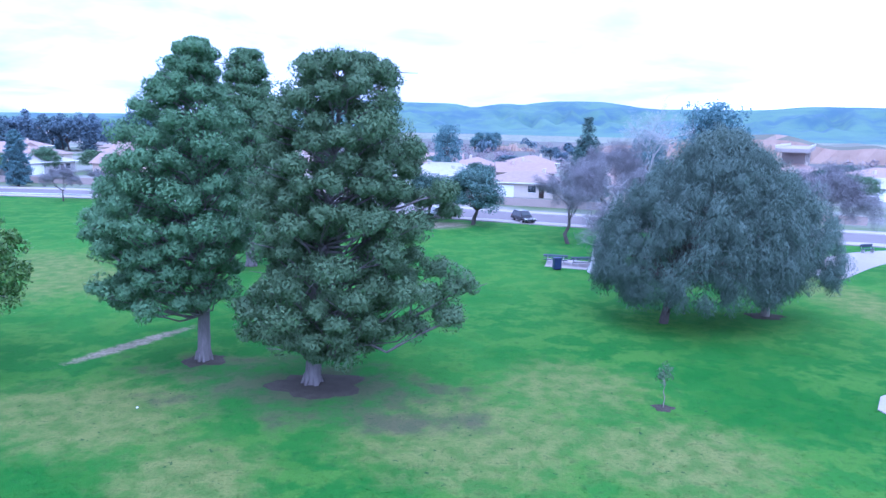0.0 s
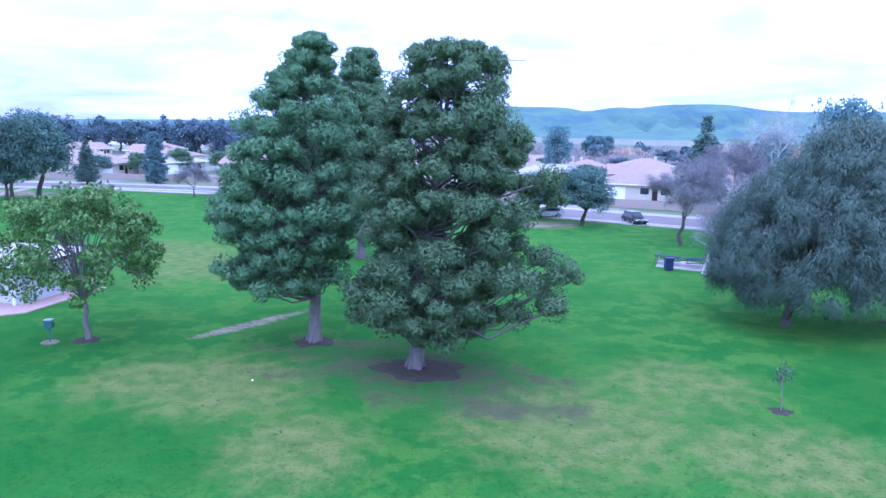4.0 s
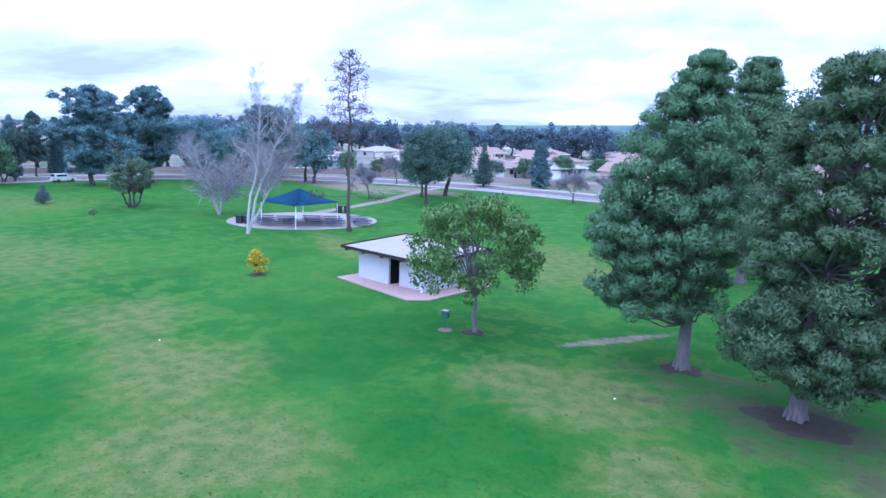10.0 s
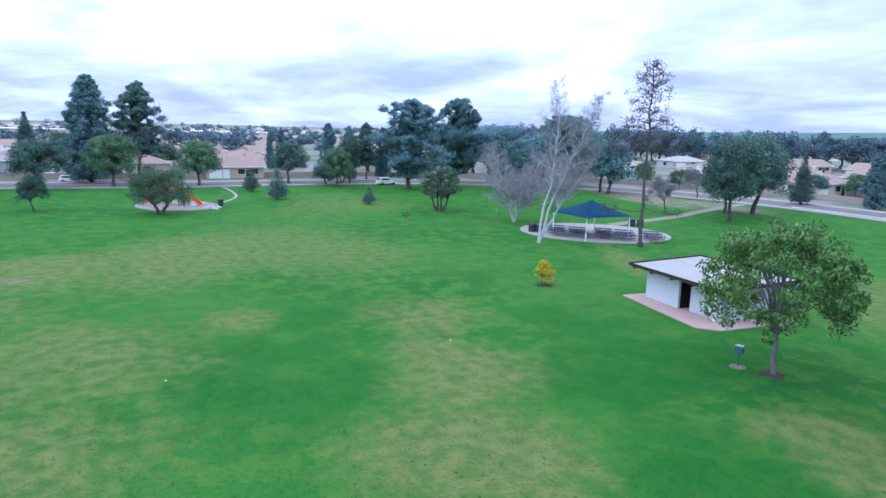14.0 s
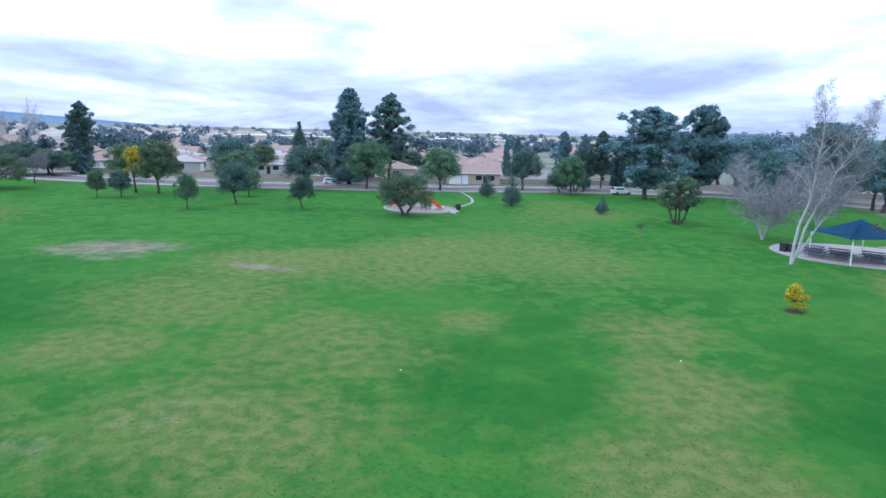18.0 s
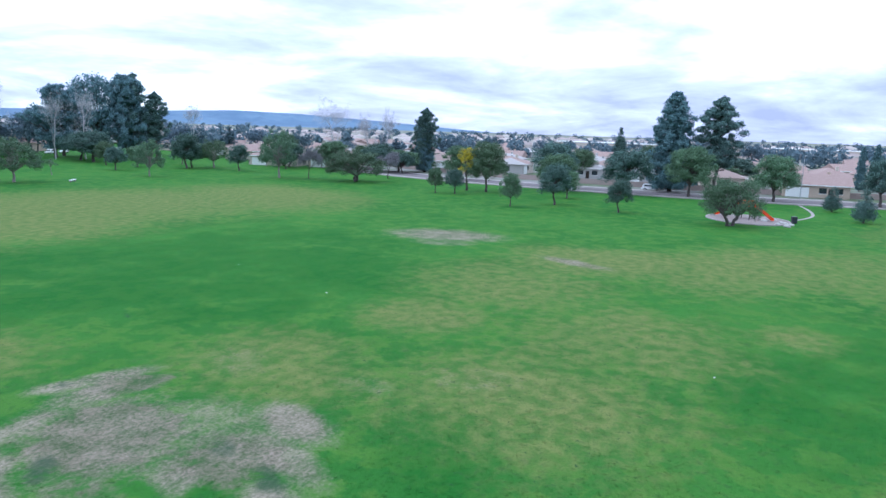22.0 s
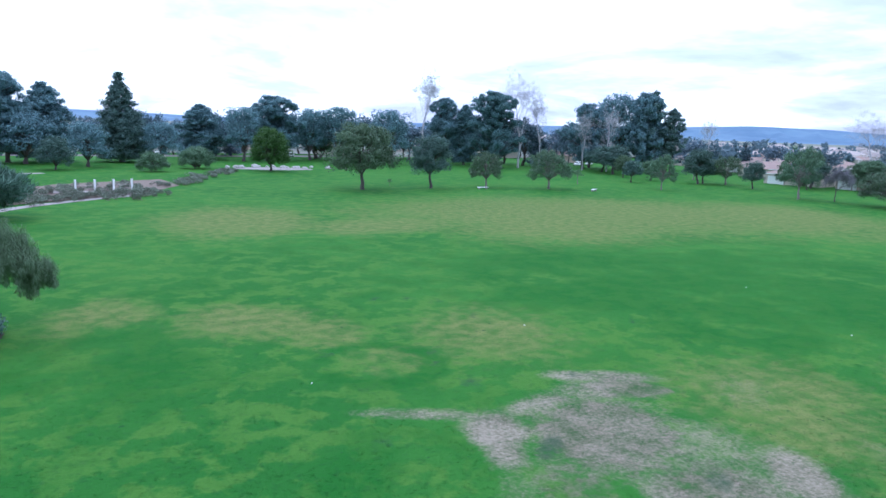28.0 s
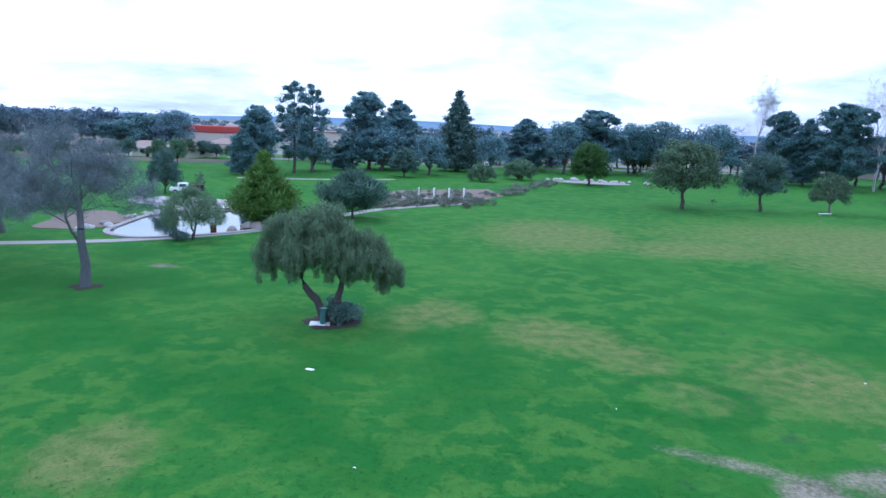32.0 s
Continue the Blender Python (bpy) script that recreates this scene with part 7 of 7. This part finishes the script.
for x, y, turn in ((-167, -201, 30), (-176, -205, 30), (-191, -203, 40), (-198, -204, 40)):
    car(x, y, turn, M_CARWHITE, "white car parked behind the rear trees", suv=False)
car(-211, -90, 60, M_CARWHITE, "white car by the houses", suv=False)


def pickup():
    thing = base("pickup_truck", 37.7, -117.6, 0, 17, "white work pick-up with a dark rack of tools", "truck")
    part("bonnet", boxed(2.1, 0, 0.5, 1.3, 1.8, 0.62, 0.1), M_CARWHITE, thing)
    part("cab", boxed(0.7, 0, 0.5, 1.7, 1.85, 1.35, 0.16), M_CARWHITE, thing)
    part("windscreen", boxed(1.5, 0, 1.2, 0.08, 1.5, 0.5, 0.02, tilt=(0, -25)), M_GLASS, thing)
    for s in (-0.935, 0.935):
        part("side_window", boxed(0.75, s, 1.2, 1.0, 0.03, 0.48, 0.01), M_GLASS, thing)
    part("bed", boxed(-1.5, 0, 0.55, 2.6, 1.9, 0.55, 0.04), M_CARDARK, thing, "dark load bed")
    for x in (-2.6, -1.5, -0.4):
        for s in (-0.85, 0.85):
            part("rack_post", rodded((x, s, 1.1), (x, s, 1.75), 0.03), M_DARK, thing)
    for s in (-0.85, 0.85):
        part("rack_rail", rodded((-2.7, s, 1.75), (-0.3, s, 1.75), 0.035), M_DARK, thing)
    part("tool_load", boxed(-1.5, 0, 1.08, 2.2, 1.4, 0.45, 0.08), M_DARKWOOD, thing, "dark load of tools")
    part("bumper", boxed(2.8, 0, 0.42, 0.14, 1.8, 0.2, 0.03), M_CHROME, thing)
    for px in (-1.7, 1.9):
        for s in (-1, 1):
            wheel = part("wheel", rodded((px, s * 0.72, 0.38), (px, s * 0.96, 0.38), 0.38, sides=16), M_TYRE, thing)
            part("rim", rodded((px, s * 0.955, 0.38), (px, s * 0.975, 0.38), 0.22, sides=12), M_CHROME, wheel)
    for s in (-0.65, 0.65):
        part("headlight", boxed(2.74, s, 0.78, 0.05, 0.3, 0.18, 0.02), M_LAMP, thing)


pickup()


# ---- houses ----
def house(width, depth, high, wall, roof_mat, pitch=0.36, gable=False, garage=True):
    thing = base("house", 0, 0, 0, 0, "single-storey stucco house with a shallow tiled roof", "house", "houses round the park")
    part("wall", boxed(0, 0, 0, width, depth, high, 0.02), wall, thing)
    bm = bmesh.new()
    e, top = 0.6, high + depth / 2 * pitch
    x, y = width / 2 + e, depth / 2 + e
    inset = e if gable else depth / 2 + 0.2
    a = [bm.verts.new(p) for p in ((-x, -y, high - 0.1), (x, -y, high - 0.1), (x, y, high - 0.1), (-x, y, high - 0.1))]
    if gable:
        r = [bm.verts.new((-x, 0, top)), bm.verts.new((x, 0, top))]
    else:
        r = [bm.verts.new((-x + inset + e, 0, top)), bm.verts.new((x - inset - e, 0, top))]
    bm.faces.new((a[0], a[1], r[1], r[0]))
    bm.faces.new((a[2], a[3], r[0], r[1]))
    bm.faces.new((a[1], a[2], r[1]))
    bm.faces.new((a[3], a[0], r[0]))
    bm.faces.new(a[::-1])
    roof = part("roof", bm, roof_mat, thing)
    part("chimney", boxed(width * 0.22, depth * 0.12, high, 0.7, 0.7, depth / 2 * pitch + 0.5, 0.03), wall, roof)
    part("fascia", boxed(0, -y + 0.02, high - 0.28, 2 * x, 0.05, 0.2), M_WHITEPAINT, thing)
    if garage:
        part("garage_door", boxed(-width * 0.28, -depth / 2 - 0.03, 0, 4.6, 0.08, 2.2, 0.01), M_WHITEPAINT, thing)
    for px in (width * 0.10, width * 0.34):
        w = part("window", boxed(px, -depth / 2 - 0.02, 1.0, 1.5, 0.06, 1.2, 0.01), M_GLASS, thing)
        part("window_frame", boxed(px, -depth / 2 - 0.055, 0.92, 1.7, 0.03, 0.09), M_WHITEPAINT, w)
    part("window", boxed(-width / 2 - 0.02, 0, 1.0, 0.06, 1.6, 1.2, 0.01), M_GLASS, thing)
    part("window", boxed(width / 2 + 0.02, 0.5, 1.0, 0.06, 1.6, 1.2, 0.01), M_GLASS, thing)
    part("window", boxed(0.5, depth / 2 + 0.02, 1.0, 1.8, 0.06, 1.2, 0.01), M_GLASS, thing)
    part("door", boxed(width * 0.22, -depth / 2 - 0.02, 0, 0.95, 0.06, 2.05, 0.01), M_DARKWOOD, thing)
    return thing


def tiles(name, a, b):
    n = Nodes(name, 0.9)
    rows = n.node("ShaderNodeTexWave")
    rows.bands_direction = "Y"
    rows.inputs["Scale"].default_value, rows.inputs["Distortion"].default_value = 1.2, 0.6
    n.put(n.place, rows.inputs["Vector"])
    n.colour(n.mix(n.noise(1.4, 5, 0.65), a, b)).bump(rows.outputs[0], 0.4, 0.05)
    return n.mat


S_TAN = plain("tan_stucco", (0.50, 0.40, 0.33), 0.9, 0, 1.5, 0.1)
S_CREAM = plain("cream_stucco", (0.54, 0.47, 0.41), 0.9, 0, 1.5, 0.1)
S_GREY = plain("grey_stucco", (0.42, 0.40, 0.40), 0.9, 0, 1.5, 0.1)
R_TAN = tiles("tan_roof_tiles", (0.23, 0.165, 0.143), (0.355, 0.262, 0.235))
R_RED = tiles("pink_roof_tiles", (0.25, 0.168, 0.147), (0.375, 0.268, 0.240))
R_GREY = tiles("grey_roof_shingles", (0.29, 0.265, 0.265), (0.46, 0.43, 0.42))
HOUSES = [house(15, 10, 2.9, S_CREAM, R_TAN), house(13, 10.5, 2.9, S_TAN, R_RED, 0.4, True), house(16, 9.5, 2.9, S_GREY, R_GREY, 0.34),
          house(14, 11, 3.0, S_CREAM, R_RED, 0.36), house(12.5, 9.5, 5.3, S_TAN, R_TAN, 0.36)]
HOUSES[0].matrix_basis = pose(14, 134, 0.02, 0, 0, -10)
HOUSES[1].matrix_basis = pose(-172, 24, 0.02, 0, 0, 88)
HOUSES[2].matrix_basis = pose(-4, 142, 0.02, 0, 0, -12)
HOUSES[3].matrix_basis = pose(30, 131, 0.02, 0, 0, -14)
HOUSES[4].matrix_basis = pose(-58, 188, 0.02, 0, 0, -8)
lots = np.random.default_rng(21)


def lot(x, y, turn, kind=None):
    k = int(lots.integers(4)) if kind is None else kind
    copy_thing(HOUSES[k], pose(x, y, 0.02, 0, 0, turn + 90 * (lots.random() < 0.3)))


for r in range(6):
    for k in range(15):
        b = -32 + 6.4 * k + lots.normal(0, 1)
        far = (166 if b < 12 else 182 if b < 42 else 198) + 27 * r + lots.normal(0, 3)
        if not (b < 10 and r > 2) and math.hypot(-far * math.sin(radians(b)) - 8, far * math.cos(radians(b)) - 136) > 30:
            lot(-far * math.sin(radians(b)), far * math.cos(radians(b)), 90 * int(lots.integers(2)) + lots.normal(0, 8))
for k in range(7):
    lot(-186 - 5 * k, 4 - 19 * k + lots.normal(0, 1.5), 92)
for r in range(9):
    for k in range(10):
        b = radians(66 + 6.6 * k + lots.normal(0, 1.2))
        far = 212 + 30 * r + lots.normal(0, 4)
        lot(-far * math.sin(b), far * math.cos(b), 90 * int(lots.integers(2)) + lots.normal(0, 8))
for k in range(16):
    b = radians(126 + 5.6 * k + lots.normal(0, 1))
    far = 285 + 26 * (k % 3)
    lot(-far * math.sin(b), far * math.cos(b), lots.normal(0, 20))
for x, y, turn, kind in ((70, -226, 60, 3), (82, -222, 75, 0), (94, -218, 68, 3), (106, -212, 80, 0)):
    lot(x, y, turn, kind)

town = np.random.default_rng(91)
town_v, town_f = [], []
for k in range(1100):
    b, far = radians(24 + 214 * town.random()), 440 + 800 * town.random()
    turn, w, d, h = radians(20 + 90 * int(town.integers(2)) + town.normal(0, 10)), 6 + 3 * town.random(), 5 + 1.5 * town.random(), (3.0 if town.random() < 0.75 else 5.4)
    c, s_, o = math.cos(turn), math.sin(turn), len(town_v)
    for px, py, z in ((-w, -d, 0), (w, -d, 0), (w, d, 0), (-w, d, 0), (-w, -d, h), (w, -d, h), (w, d, h), (-w, d, h), (-w * 0.45, 0, h + 1.9), (w * 0.45, 0, h + 1.9)):
        town_v.append((-far * math.sin(b) + c * px - s_ * py, far * math.cos(b) + s_ * px + c * py, z))
    town_f += [tuple(o + i for i in f) for f in ((0, 1, 5, 4), (1, 2, 6, 5), (2, 3, 7, 6), (3, 0, 4, 7), (4, 5, 9, 8), (6, 7, 8, 9), (5, 6, 9), (7, 4, 8))]
n = Nodes("far_town_walls_and_roofs", 0.9)
up = n.node("ShaderNodeSeparateXYZ")
n.put(n.node("ShaderNodeNewGeometry").outputs["Normal"], up.inputs[0])
each = n.node("ShaderNodeNewGeometry").outputs["Random Per Island"]
n.colour(n.mix(n.span(up.outputs["Z"], 0.3, 0.5), n.mix(each, (0.42, 0.36, 0.33), (0.72, 0.68, 0.64)), n.mix(each, (0.27, 0.22, 0.21), (0.46, 0.39, 0.37))))
tagged(new("far_town", mesh_of("far_town", town_v, town_f, n.mat)), "pale houses of the far town out to the horizon", "houses", kind="stuff")

WALL = [(60, 99.5), (10, 114.5), (-28, 128), (-66, 132.5), (-100, 131), (-140, 113), (-166, 78), (-171, 40), (-168, 4), (-172, -36), (-186, -76), (-214, -108)]
setting("wall_street", ribbon(WALL, 0.1, -0.1, 0.0, 1.3), M_BLOCKWALL, "tan block wall along the house lots", "wall")
setting("wall_rear", ribbon([(112, -190), (70, -197), (40, -206)], 0.1, -0.1, 0.0, 1.0), M_BLOCKWALL, "tan block wall behind the rear lawn", "wall")
setting("fence_rail", ribbon([(-20, 104.5), (-45, 107.6), (-66, 108.4), (-84, 107.8)], 0.05, -0.05, 0.55, 0.68), M_WHITEPAINT, "low white rail along the street", "rail")


def lamp_post(x, y, h=9):
    thing = base("street_lamp", x, y, 0, 0, "slender grey street lamp post", "street lamp", "street lamps")
    part("pole", rodded((0, 0, 0), (0, 0, h), 0.09, 0.05), M_METAL, thing)
    part("arm", rodded((0, 0, h - 0.1), (1.6, 0, h + 0.2), 0.035), M_METAL, thing)
    part("lamp_head", boxed(1.9, 0, h + 0.12, 0.7, 0.25, 0.12, 0.03), M_METAL, thing)


lamp_post(-95, 122.5)
lamp_post(-160, 20)
lamp_post(-30, 120)


def mast(x, y, h, label):
    thing = base("radio_mast", x, y, -6, 0, label, "mast", "radio masts")
    for k in range(3):
        a = k * 2.094
        part("leg", rodded((2.2 * math.cos(a), 2.2 * math.sin(a), 0), (0.15 * math.cos(a), 0.15 * math.sin(a), h), 0.22, 0.1, 5), M_METAL, thing)
    for k in range(8):
        t = (k + 0.5) / 8
        w = 2.2 * (1 - t) + 0.15 * t
        part("brace", rodded((w, 0, h * t), (-w * 0.5, w * 0.87, h * (t + 0.05)), 0.08, sides=5), M_METAL, thing)


mast(-620, 30, 34, "faint lattice radio mast over the town")
mast(-700, -330, 40, "faint lattice radio mast over the town")


def long_roof(x, y, turn, w, d, h, roof_mat, label, thick=0.5):
    thing = base("store_building", x, y, 0, turn, label, "building")
    part("wall", boxed(0, 0, 0, w, d, h, 0.05), S_CREAM, thing)
    part("roof", boxed(0, 0, h, w + 1, d + 1, thick, 0.1 * thick), roof_mat, thing)
    for k in range(6):
        part("window", boxed(-w / 2 + w * (k + 0.5) / 6, d / 2 + 0.03, 1.2, w / 10, 0.06, 1.8), M_GLASS, thing)


R_STORE = plain("red_roof_metal", (0.38, 0.07, 0.06), 0.6, 0, 2.0, 0.15)
long_roof(91, -318, 166, 24, 16, 6.0, R_STORE, "long low building with a red roof", 3.0)
long_roof(20, -330, 172, 50, 20, 8, R_TAN, "pale flat store building beyond the trees")
long_roof(-520, -60, 92, 80, 30, 6, M_WHITEPAINT, "long white warehouse roof across the town")
long_roof(-560, 60, 85, 90, 30, 6, M_WHITEPAINT, "long white warehouse roof across the town")
